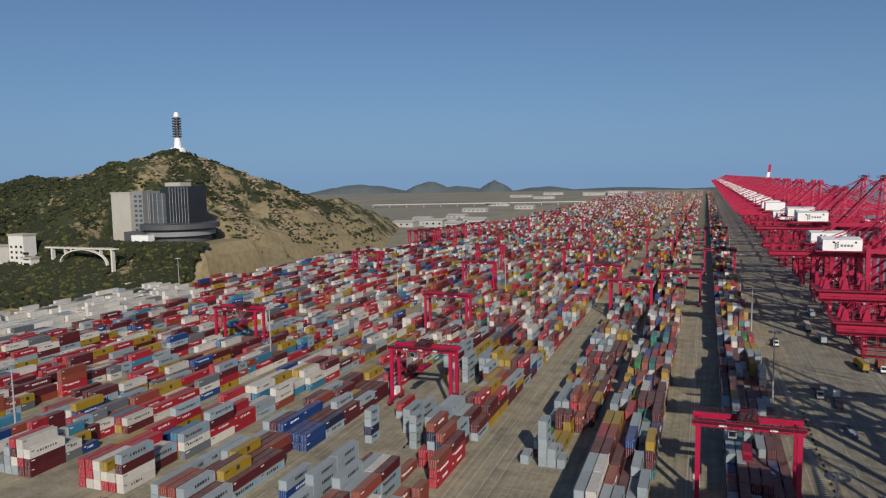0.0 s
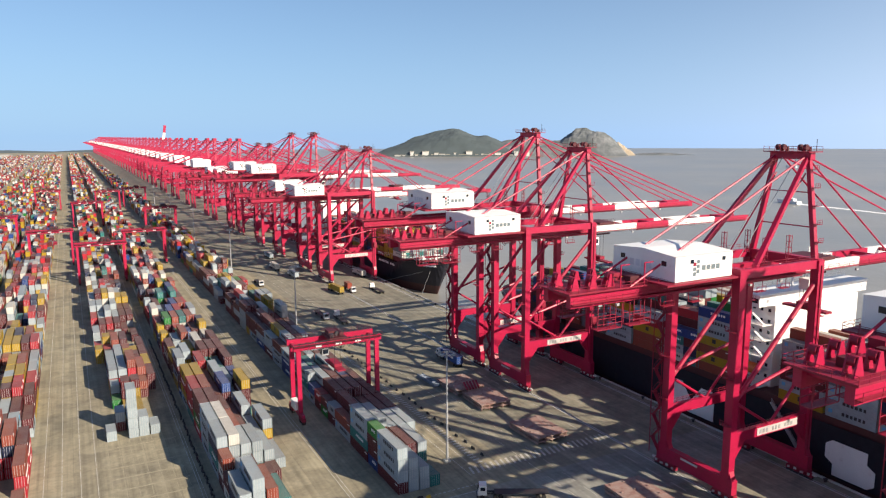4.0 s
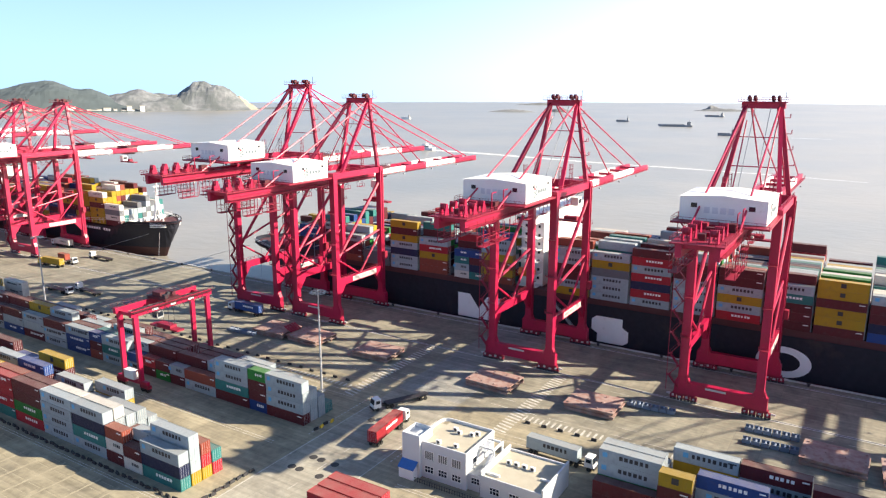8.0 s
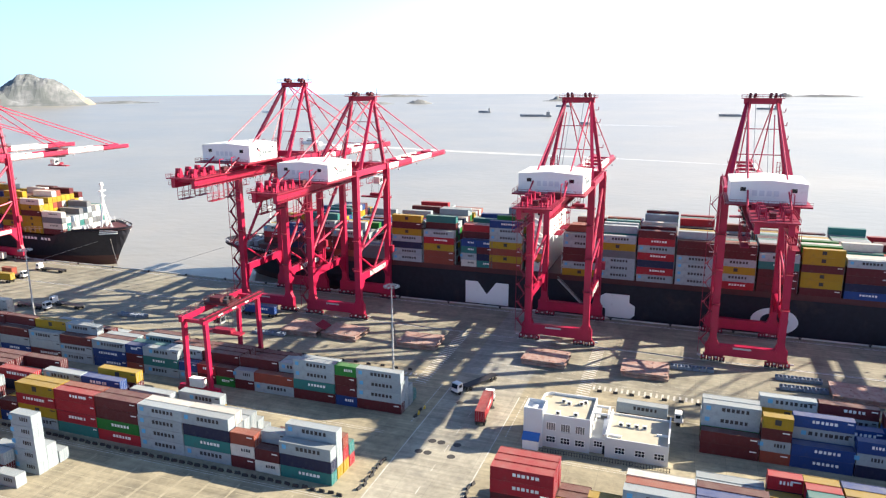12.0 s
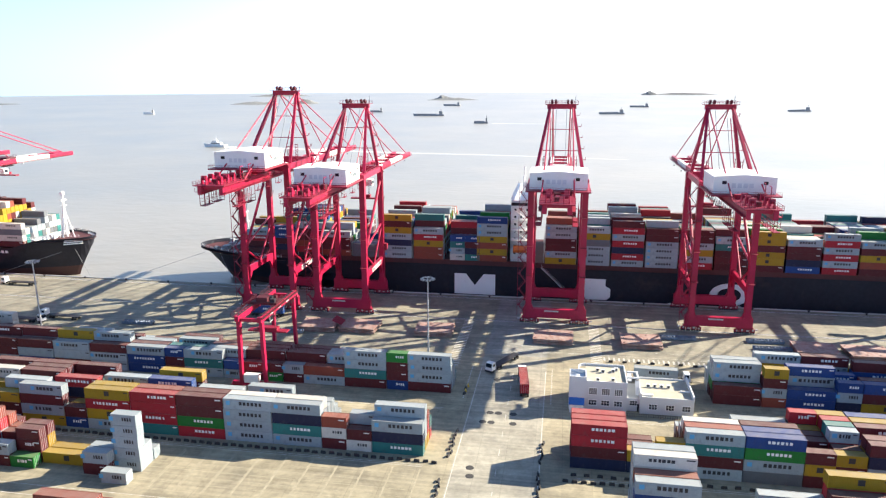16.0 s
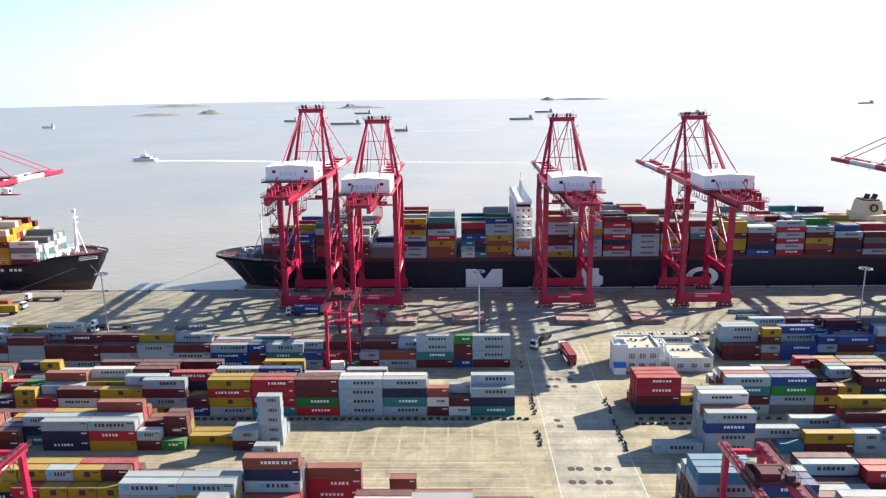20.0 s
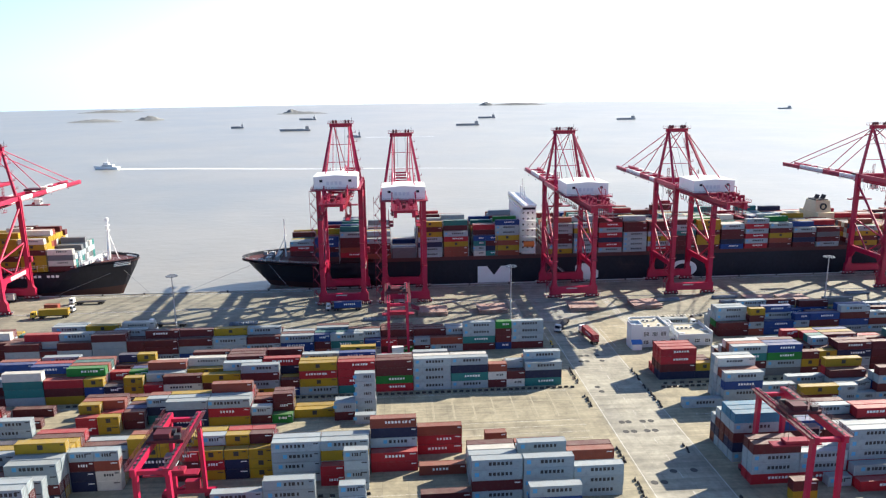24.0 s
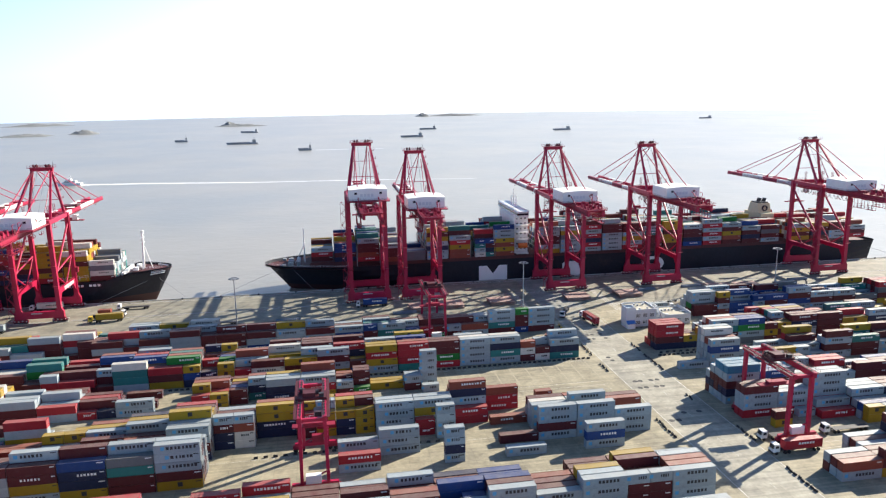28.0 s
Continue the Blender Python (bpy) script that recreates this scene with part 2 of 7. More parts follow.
# ---- mesh building ----
class Shape:
    """Collects boxes, beams, tubes and free faces for one mesh."""

    def __init__(self):
        self.v, self.f, self.mi = [], [], []
        self.slot = 0

    def hexa(self, pts):
        n = len(self.v)
        self.v += [tuple(p) for p in pts]
        for q in ((0, 3, 2, 1), (4, 5, 6, 7), (0, 1, 5, 4), (1, 2, 6, 5), (2, 3, 7, 6), (3, 0, 4, 7)):
            self.f.append(tuple(n + i for i in q))
            self.mi.append(self.slot)
        return self

    def box(self, c, s, rz=0.0):
        x, y, z = s[0] / 2, s[1] / 2, s[2] / 2
        co, si = math.cos(rz), math.sin(rz)
        pts = []
        for dz in (-z, z):
            for dx, dy in ((-x, -y), (x, -y), (x, y), (-x, y)):
                pts.append((c[0] + dx * co - dy * si, c[1] + dx * si + dy * co, c[2] + dz))
        return self.hexa(pts)

    def span(self, a, b):
        return self.box([(a[i] + b[i]) / 2 for i in range(3)], [abs(b[i] - a[i]) for i in range(3)])

    def beam(self, a, b, w, h, w2=None, h2=None):
        a, b = Vector(a), Vector(b)
        d = (b - a).normalized()
        up = Vector((0, 0, 1)) if abs(d.z) < 0.95 else Vector((1, 0, 0))
        side = d.cross(up).normalized()
        up = side.cross(d).normalized()
        pts = []
        for p, ww, hh in ((a, w, h), (b, w2 or w, h2 or h)):
            for sx, sy in ((-1, -1), (1, -1), (1, 1), (-1, 1)):
                pts.append(p + side * (sx * ww / 2) + up * (sy * hh / 2))
        return self.hexa(pts)

    def tube(self, a, b, r, n=8, r2=None):
        a, b = Vector(a), Vector(b)
        d = (b - a).normalized()
        up = Vector((0, 0, 1)) if abs(d.z) < 0.95 else Vector((1, 0, 0))
        side = d.cross(up).normalized()
        up = side.cross(d).normalized()
        k = len(self.v)
        for p, rr in ((a, r), (b, r if r2 is None else r2)):
            for i in range(n):
                t = 2 * math.pi * i / n
                self.v.append(tuple(p + side * (math.cos(t) * rr) + up * (math.sin(t) * rr)))
        for i in range(n):
            j = (i + 1) % n
            self.f.append((k + i, k + j, k + n + j, k + n + i))
            self.mi.append(self.slot)
        self.f.append(tuple(k + i for i in range(n - 1, -1, -1)))
        self.f.append(tuple(k + n + i for i in range(n)))
        self.mi += [self.slot, self.slot]
        return self

    def face(self, *pts):
        n = len(self.v)
        self.v += [tuple(p) for p in pts]
        self.f.append(tuple(range(n, n + len(pts))))
        self.mi.append(self.slot)
        return self

    def rail(self, a, b, h=1.1, step=2.0):
        """A handrail with posts from a to b."""
        a, b = Vector(a), Vector(b)
        n = max(1, int((b - a).length / step))
        for k in (0.5, 1.0):
            self.beam(a + Vector((0, 0, h * k)), b + Vector((0, 0, h * k)), 0.07, 0.07)
        for i in range(n + 1):
            p = a.lerp(b, i / n)
            self.beam(p, p + Vector((0, 0, h)), 0.07, 0.07)
        return self

    def mesh(self, name, *mats):
        me = bpy.data.meshes.new(name)
        me.from_pydata(self.v, [], self.f)
        for m in mats:
            me.materials.append(m)
        if len(mats) > 1:
            me.polygons.foreach_set("material_index", self.mi)
        me.update()
        return me


def part(name, shape, material, parent, label=""):
    mats = material if isinstance(material, (list, tuple)) else [material]
    ob = new(name, shape.mesh(name, *mats))
    ob.parent = parent
    if label:
        tagged(ob, label)
    return ob


def thing(name, at, label, category, group="", rz=0.0, kind=""):
    ob = new(name)
    ob.empty_display_size = 0.5
    ob.matrix_basis = pose(*at, 0, 0, rz)
    return tagged(ob, label, category, group, kind)


def solid(name, shape, material, label="", category="", group="", kind="", at=(0, 0, 0), rz=0.0):
    mats = material if isinstance(material, (list, tuple)) else [material]
    ob = new(name, shape.mesh(name, *mats))
    ob.matrix_basis = pose(*at, 0, 0, rz)
    return tagged(ob, label, category, group, kind)


# ---- plan ----
RAIL_LAND, RAIL_SEA, QUAY = 89.5, 115.0, 118.0
SEA_Z = -4.5


# ---- ground and sea ----
def concrete_mat():
    """Yard paving: pale concrete, big slabs of slightly different tone with dark joints, tyre marks along the lanes."""
    m = node_mat("yard_concrete", (0.296, 0.264, 0.184), 0.85, vary=0.22, scale=0.05, fine=0.9, grime=(0.165, 0.15, 0.115), grime_at=0.58)
    nt = m.node_tree
    p = nt.nodes["Principled BSDF"]
    base = p.inputs["Base Color"].links[0].from_socket
    tc = nt.nodes.new("ShaderNodeTexCoord")
    br = nt.nodes.new("ShaderNodeTexBrick")
    br.offset = 0.0
    br.inputs["Color1"].default_value, br.inputs["Color2"].default_value = (0.93, 0.93, 0.93, 1), (1.06, 1.06, 1.05, 1)
    br.inputs["Mortar"].default_value = (0.80, 0.80, 0.80, 1)
    br.inputs["Scale"].default_value, br.inputs["Mortar Size"].default_value = 1.0, 0.06
    br.inputs["Brick Width"].default_value, br.inputs["Row Height"].default_value = 5.5, 6.5
    nt.links.new(tc.outputs["Object"], br.inputs["Vector"])
    mp = nt.nodes.new("ShaderNodeMapping")
    mp.inputs["Scale"].default_value = (0.9, 0.02, 1)
    nt.links.new(tc.outputs["Object"], mp.inputs["Vector"])
    tn = nt.nodes.new("ShaderNodeTexNoise")
    tn.inputs["Scale"].default_value, tn.inputs["Detail"].default_value = 1.0, 4.0
    nt.links.new(mp.outputs[0], tn.inputs["Vector"])
    tr = nt.nodes.new("ShaderNodeMapRange")
    tr.inputs["From Min"].default_value, tr.inputs["From Max"].default_value = 0.35, 0.75
    tr.inputs["To Min"].default_value, tr.inputs["To Max"].default_value = 1.08, 0.72
    nt.links.new(tn.outputs["Fac"], tr.inputs["Value"])
    st = nt.nodes.new("ShaderNodeTexNoise")
    st.inputs["Scale"].default_value, st.inputs["Detail"].default_value, st.inputs["Roughness"].default_value = 0.16, 7.0, 0.7
    st.inputs["Distortion"].default_value = 0.6
    nt.links.new(tc.outputs["Object"], st.inputs["Vector"])
    sr = nt.nodes.new("ShaderNodeMapRange")
    sr.inputs["From Min"].default_value, sr.inputs["From Max"].default_value = 0.36, 0.64
    sr.inputs["To Min"].default_value, sr.inputs["To Max"].default_value = 0.80, 1.17
    nt.links.new(st.outputs["Fac"], sr.inputs["Value"])
    # the quay apron is laid in an older, greyer mix
    sx = nt.nodes.new("ShaderNodeSeparateXYZ")
    nt.links.new(tc.outputs["Object"], sx.inputs[0])
    ap = nt.nodes.new("ShaderNodeMapRange")
    ap.inputs["From Min"].default_value, ap.inputs["From Max"].default_value = 57.0, 57.4
    nt.links.new(sx.outputs["X"], ap.inputs["Value"])
    grey = nt.nodes.new("ShaderNodeMix")
    grey.data_type = "RGBA"
    nt.links.new(ap.outputs[0], grey.inputs["Factor"])
    grey.inputs["A"].default_value, grey.inputs["B"].default_value = (1, 1, 1, 1), (0.81, 0.855, 0.95, 1)
    # the cross road is a paler, greyer pour
    r0 = nt.nodes.new("ShaderNodeMapRange")
    r0.inputs["From Min"].default_value, r0.inputs["From Max"].default_value = 115.2, 115.8
    nt.links.new(sx.outputs["Y"], r0.inputs["Value"])
    r1 = nt.nodes.new("ShaderNodeMapRange")
    r1.inputs["From Min"].default_value, r1.inputs["From Max"].default_value = 135.6, 135.0
    nt.links.new(sx.outputs["Y"], r1.inputs["Value"])
    rr = nt.nodes.new("ShaderNodeMath")
    rr.operation = "MULTIPLY"
    nt.links.new(r0.outputs[0], rr.inputs[0])
    nt.links.new(r1.outputs[0], rr.inputs[1])
    road = nt.nodes.new("ShaderNodeMix")
    road.data_type = "RGBA"
    nt.links.new(rr.outputs[0], road.inputs["Factor"])
    road.inputs["A"].default_value, road.inputs["B"].default_value = (1, 1, 1, 1), (1.06, 1.12, 1.30, 1)
    p.inputs["Roughness"].default_value = 0.78
    p.inputs["Specular IOR Level"].default_value = 0.4
    for src in (br.outputs["Color"], tr.outputs[0], sr.outputs[0], grey.outputs["Result"], road.outputs["Result"]):
        mul = nt.nodes.new("ShaderNodeMix")
        mul.data_type, mul.blend_type = "RGBA", "MULTIPLY"
        mul.inputs["Factor"].default_value = 1.0
        nt.links.new(base, mul.inputs["A"])
        nt.links.new(src, mul.inputs["B"])
        base = mul.outputs["Result"]
    nt.links.new(base, p.inputs["Base Color"])
    return m


def sea_mat():
    m = node_mat("silty_sea", (0.276, 0.256, 0.214), 0.32, vary=0.14, scale=0.0025, fine=0.02, grime=(0.205, 0.208, 0.195), grime_at=0.5)
    nt = m.node_tree
    p = nt.nodes["Principled BSDF"]
    p.inputs["Specular IOR Level"].default_value = 0.5
    tc = nt.nodes.new("ShaderNodeTexCoord")
    mp = nt.nodes.new("ShaderNodeMapping")
    mp.inputs["Scale"].default_value = (0.14, 0.08, 0.1)
    nt.links.new(tc.outputs["Object"], mp.inputs["Vector"])
    n1 = nt.nodes.new("ShaderNodeTexNoise")
    n1.inputs["Scale"].default_value, n1.inputs["Detail"].default_value = 1.0, 6.0
    nt.links.new(mp.outputs[0], n1.inputs["Vector"])
    bp = nt.nodes.new("ShaderNodeBump")
    bp.inputs["Distance"].default_value, bp.inputs["Strength"].default_value = 0.9, 0.35
    nt.links.new(n1.outputs["Fac"], bp.inputs["Height"])
    nt.links.new(bp.outputs[0], p.inputs["Normal"])
    return m


CONCRETE = concrete_mat()
SEA = sea_mat()
FIELD = node_mat("field", (0.20, 0.19, 0.14), 0.95, vary=0.4, scale=0.004, fine=0.03, grime=(0.27, 0.235, 0.18), grime_at=0.5)

s = Shape()
ring = [(-170 + 4400 * math.cos(2 * math.pi * i / 128), 130 + 4400 * math.sin(2 * math.pi * i / 128), SEA_Z) for i in range(128)]
s.face(*ring)
solid("water", s, SEA, "brown-grey silty sea water with small waves", "sea", kind="structure")

# the paved terminal, with its quay wall
s = Shape()
s.span((-420, -900, -12), (QUAY, 4250, 0.0))
yard = solid("ground", s, CONCRETE, "sunlit pale concrete yard paving with slab joints", "ground", kind="structure")
s = Shape()
s.span((QUAY, -900, -12), (QUAY + 0.5, 4250, 0.35))
solid("quay_wall", s, CONC2, "concrete quay edge above the water", "quay", kind="structure")
# reclaimed fields behind the terminal
s = Shape()
s.span((-2200, -2500, -12), (-420.02, 4400, -0.3))
s.span((-420, 4250.02, -12), (QUAY, 4400, -0.3))
solid("land", s, FIELD, "flat olive and brown reclaimed land", "land", kind="structure")

# crane rails in the apron
for nm, x in (("land_rail", RAIL_LAND), ("sea_rail", RAIL_SEA)):
    s = Shape()
    s.span((x - 0.5, -880, 0.004), (x + 0.5, 4200, 0.02))
    s.slot = 1
    s.span((x - 0.07, -880, 0.02), (x + 0.07, 4200, 0.09))
    solid("crane_rail", s, [CONC2, DARK], "dark steel crane rail set in the apron", "rail", kind="structure")


# ---- containers ----
HI, W20, L20, L40 = 2.75, 2.44, 6.06, 12.19
_meshes = {}


def box_meshes(length, code):
    """Body, door end and side marking of a container of that length and colour; shared by all alike."""
    key = (length, code)
    if key in _meshes:
        return _meshes[key]
    h, w, l = HI - 0.004, W20, length
    s = Shape()
    s.box((0, 0, h / 2 + 0.03), (w - 0.09, l - 0.10, h - 0.16))
    for sx in (-1, 1):
        for sy in (-1, 1):
            s.box((sx * (w / 2 - 0.08), sy * (l / 2 - 0.08), h / 2), (0.16, 0.16, h))
        for z in (0.08, h - 0.07):
            s.box((sx * (w / 2 - 0.055), 0, z), (0.11, l - 0.32, 0.13))
    for sy in (-1, 1):
        for z in (0.08, h - 0.07):
            s.box((0, sy * (l / 2 - 0.055), z), (w - 0.32, 0.11, 0.13))
    body = s.mesh("container", BOXMAT[code])
    s = Shape()
    for k in (-1, 1):
        s.box((k * 0.54, -l / 2 + 0.02, h / 2), (1.02, 0.06, h - 0.34))
    s.slot = 1
    for k in (-0.85, -0.3, 0.3, 0.85):
        s.tube((k, -l / 2 - 0.03, 0.12), (k, -l / 2 - 0.03, h - 0.1), 0.03, 5)
    door = s.mesh("door", BOXMAT[code], GALV)
    mark = badge = None
    x = -w / 2 - 0.004
    z = h * 0.60
    if code in "WwRGTB":
        n = 6 if length > 7 else 4
        pitch = (1.0 if code == "W" else 0.88) if length > 7 else 0.62
        y0 = 0.8 - (n - 1) * pitch / 2
        wr = random.Random(code + str(length))
        mark = []
        for side in (-1, 1):
            s = Shape()
            for i in range(n):
                yy, hw = side * (y0 + i * pitch), pitch * wr.uniform(0.22, 0.40)
                s.box((side * (w / 2 + 0.006), yy, z), (0.03, 2 * hw, 0.84 if code == "W" else 0.66))
            mark.append(s.mesh("marking", DARK if code in "Ww" else WHITE))
        if code in "W":
            s = Shape()
            s.span((x - 0.01, y0 + n * pitch + 0.1, z - 0.5), (x + 0.02, y0 + n * pitch + 1.1, z + 0.5))
            badge = s.mesh("badge", BLUEMARK)
    elif code in "Y":
        badge = Shape().span((x - 0.01, -0.65, z - 0.7), (x + 0.02, 0.65, z + 0.55)).mesh("badge", DARK)
    elif code in "MO":
        mark = [Shape().span((x - 0.01, -l / 2 + 0.5, h - 0.85), (x + 0.02, -l / 2 + 1.9, h - 0.6)).mesh("marking", WHITE)]
    _meshes[key] = (body, door, mark, badge)
    return _meshes[key]


def put_box(x, y, z, length, code, group, where, tall=1.0):
    """A container as a thing; x, y the middle of its floor."""
    body, door, mark, badge = box_meshes(length, code)
    ob = new("shipping_container", body)
    ob.matrix_basis = pose(x, y, z) @ Matrix.Diagonal((1, 1, tall, 1))
    size = "forty-foot" if length > 7 else "twenty-foot"
    tagged(ob, f"{PALETTE[code][0]} {size} steel shipping container {where}", "container", group)
    new("door", door).parent = ob
    for m in mark or ():
        new("marking", m).parent = ob
    if badge:
        new("badge", badge).parent = ob
    return ob


class Heap:
    """Many containers gathered into one mesh; the near ones with posts, rails, door bars and markings."""

    def __init__(self):
        self.c, self.h, self.m = [], [], []
        self.rnd = random.Random(77)

    def slab(self, lo, hi, slot):
        self.c.append([(a + b) / 2 for a, b in zip(lo, hi)])
        self.h.append([(b - a) / 2 for a, b in zip(lo, hi)])
        self.m.append(slot)

    def add(self, x, y, z, length, code, w=W20, h=HI, fine=False):
        slot = CODES.index(code)
        z0, z1 = z + 0.02, z + h - 0.02
        hw, hl = w / 2 - 0.02, length / 2 - 0.04
        if not fine:
            self.slab((x - hw, y - hl, z0), (x + hw, y + hl, z1), slot)
            return
        if fine == 1:
            self.slab((x - hw, y - hl, z0), (x + hw, y + hl, z1), slot)
            self.letter(x + hw - 0.03, y, z1, z0 + h * 0.58, hl, h, length, code, 1)
            for k in (-0.8, -0.3, 0.3, 0.8):
                self.slab((x + k - 0.04, y - hl - 0.02, z0 + 0.1), (x + k + 0.04, y - hl + 0.06, z1 - 0.1), len(CODES) + 3)
            return
        self.slab((x - hw + 0.06, y - hl + 0.06, z0 + 0.06), (x + hw - 0.06, y + hl - 0.06, z1 - 0.06), slot)
        for sx in (-1, 1):
            for sy in (-1, 1):
                px, py = x + sx * (hw - 0.09), y + sy * (hl - 0.09)
                self.slab((px - 0.09, py - 0.09, z0), (px + 0.09, py + 0.09, z1), slot)
            px = x + sx * (hw - 0.05)
            self.slab((px - 0.05, y - hl + 0.18, z1 - 0.14), (px + 0.05, y + hl - 0.18, z1 - 0.01), slot)
            self.slab((px - 0.05, y - hl + 0.18, z0 + 0.01), (px + 0.05, y + hl - 0.18, z0 + 0.16), slot)
        for k in (-0.8, -0.3, 0.3, 0.8):
            self.slab((x + k - 0.035, y - hl - 0.02, z0 + 0.1), (x + k + 0.035, y - hl + 0.06, z1 - 0.1), len(CODES) + 3)
        zm = z0 + h * 0.58
        for side in (-1, 1):
            self.letter(x + side * (hw - 0.03), y, z1, zm, hl, h, length, code, side)

    def letter(self, x, y, z1, zm, hl, h, length, code, side):
        """Plain bars where the lettering stands on one long side."""
        lo, hi = x - 0.04, x + 0.04
        ink = len(CODES) + (0 if code in "WwY" else 1)
        self.slab((lo, y - hl + 0.4, z1 - 0.75), (hi, y - hl + self.rnd.uniform(1.2, 2.2), z1 - 0.5), ink)
        chance = {"W": 0.9, "w": 0.5, "R": 0.75, "G": 0.9, "T": 0.6, "B": 0.5, "M": 0.12, "O": 0.25, "Y": 0.8}.get(code, 0.1)
        if self.rnd.random() > chance:
            return
        if code == "Y":
            self.slab((lo, y - 0.65, zm - 0.65), (hi, y + 0.65, zm + 0.6), ink)
            return
        n, pitch = (self.rnd.choice((5, 6, 6, 8)), 1.0 if code == "W" else 0.88) if length > 7 else (4, 0.62)
        ym = y + (self.rnd.choice((0.0, 0.8, -1.0)) if length > 7 else 0.0) - n * pitch / 2
        for i in range(n):
            tall = 0.42 if code == "W" else 0.33
            self.slab((lo, ym + i * pitch, zm - tall), (hi, ym + i * pitch + pitch * self.rnd.uniform(0.42, 0.78), zm + tall), ink)
        if code == "W":
            self.slab((lo, ym + n * pitch + 0.2, zm - 0.5), (hi, ym + n * pitch + 1.2, zm + 0.5), len(CODES) + 2)

    def build(self, name, label, group="", parent=None):
        if not self.c:
            return None
        c, h = np.array(self.c), np.array(self.h)
        sg = np.array([(-1, -1, -1), (1, -1, -1), (1, 1, -1), (-1, 1, -1), (-1, -1, 1), (1, -1, 1), (1, 1, 1), (-1, 1, 1)], float)
        v = (c[:, None, :] + h[:, None, :] * sg[None]).reshape(-1, 3)
        q = np.array([(4, 5, 6, 7), (0, 1, 5, 4), (1, 2, 6, 5), (2, 3, 7, 6), (3, 0, 4, 7)])
        f = (np.arange(len(c))[:, None, None] * 8 + q[None]).reshape(-1, 4)
        me = bpy.data.meshes.new(name)
        me.from_pydata(v.tolist(), [], f.tolist())
        for k in CODES:
            me.materials.append(FARMAT[k])
        for m in (DARK, WHITE, BLUEMARK, GALV):
            me.materials.append(m)
        me.polygons.foreach_set("material_index", np.repeat(self.m, 5).astype(np.int32))
        me.update()
        ob = new(name, me)
        if parent:
            ob.parent = parent
        return tagged(ob, label, "container stacks", group, kind="stuff")


MIXES = {
    "near": "WWWWWWWwMMMMMMMMMMMMMMMRRRRYYYYBBBNNTTTg",
    "red": "WWWwwwwwwMMMMMRRRRROOYYBgC",
    "far": "WWWWWwwwwwwMMMMMRRRRRROOOOYYYYYBNGT",
    "pale": "wwwwwwwwwwwWg",
}
ROW = 2.72
BAY = 12.36
rnd = random.Random(5)


def code_of(mix):
    return rnd.choice(MIXES[mix])


def block(name, x0, y0, y1, rows, mean, mix, key=None, single=None, gaps=(), skip=0.08, fronts=(0,)):
    """A yard block: bays from y0 towards y1, rows eastward from x0. key: stacks given by row, bottom up, bay by bay.
    single: the stretch of y in which each container is a thing of its own; the others are gathered."""
    heap = Heap()
    key = key or {}
    n = int(abs(y1 - y0) / BAY)
    sign = 1 if y1 > y0 else -1
    slide = {}
    for b in range(n):
        yc = y0 + sign * (b * BAY + L40 / 2)
        if any(g0 < yc < g1 for g0, g1 in gaps):
            continue
        level = min(5.4, max(0.4, mean + 1.3 * noise.noise((x0 * 0.05, yc * 0.03, 1.7))))
        bay_type = rnd.random()
        for r in range(rows):
            xc = x0 + ROW * r + W20 / 2
            given = key.get(r, "").split()
            half = False
            yr = yc - sign * slide.get(r, 0.0)
            if b < len(given):
                # a leading point: one twenty-foot stack that takes half a bay
                half = given[b][0] == "."
                stacks = given[b].lstrip(".").split("/")
            else:
                count = max(0, min(4 if mix == "near" and yc < 330 else 5, round(level + rnd.uniform(-1.2, 1.2))))
                use = "far" if mix == "near" and yc > 250 else mix
                if rnd.random() < skip:
                    count = 0
                if bay_type < 0.16:
                    stacks = ["".join(code_of(use) for _ in range(count)), "".join(code_of(use) for _ in range(max(0, count - rnd.randint(0, 1))))]
                else:
                    stacks = ["".join(code_of(use) for _ in range(count))]
            near = single and single[0] <= yc <= single[1] and ((r in fronts and b < 5) or b == 0)
            for k, st in enumerate(stacks):
                length = L20 if half or len(stacks) > 1 else L40
                yy = yr - sign * BAY / 4 if half else (yr if len(stacks) == 1 else yr + (k - 0.5) * (L20 + 0.07))
                if st == "-":
                    continue
                for z, code in enumerate(st):
                    jx, jy = rnd.uniform(-0.06, 0.06), rnd.uniform(-0.09, 0.09)
                    if near:
                        put_box(xc + jx, yy + jy, z * HI, length, code, "containers in " + name, "in a stack on the yard" if z == 0 else "stacked on another container")
                    else:
                        heap.add(xc + jx, yy + jy, z * HI, length, code, fine=2 if -110 < yc < 330 and x0 > -120 else (1 if 0 < yc < 480 and x0 > -330 else 0))
            if half:
                slide[r] = slide.get(r, 0.0) + BAY / 2
    heap.build("container_stacks", f"long block of stacked shipping containers, {('pale' if mix == 'pale' else 'red, grey, blue and yellow')}", "container blocks")


B1_KEY = {
    0: "MWWW .BMMG MTWW WO .MW .GM .MR .WB WTW .OMB BBW WWM MWW BWM WMM .YMM WWWM MWM .MM MWM .MM .M WW MMW .MW MWM NMM MMW",
    1: "WWW TM/WW MMW MMM WMM RMW WBT MMM WMMW MMMY MBWM MWMM .MMM MWMM MWWW MMWR MMM .M MMMW MMT MM WMM MBM",
    2: "WW WM/MM MOW TW MMM WMM BM MMW YW MMM WMM MNM MMMW WM RMM MWM",
    3: "T/- MM WW MM WMM BM MMW MM WMM MMM MNM MW WMM RM",
    4: "-/- TW MW WM MM MB WMM MM TW MMW MM WM",
    5: "- -/T WW MM RM WM MM NM MW MM WW MM",
}
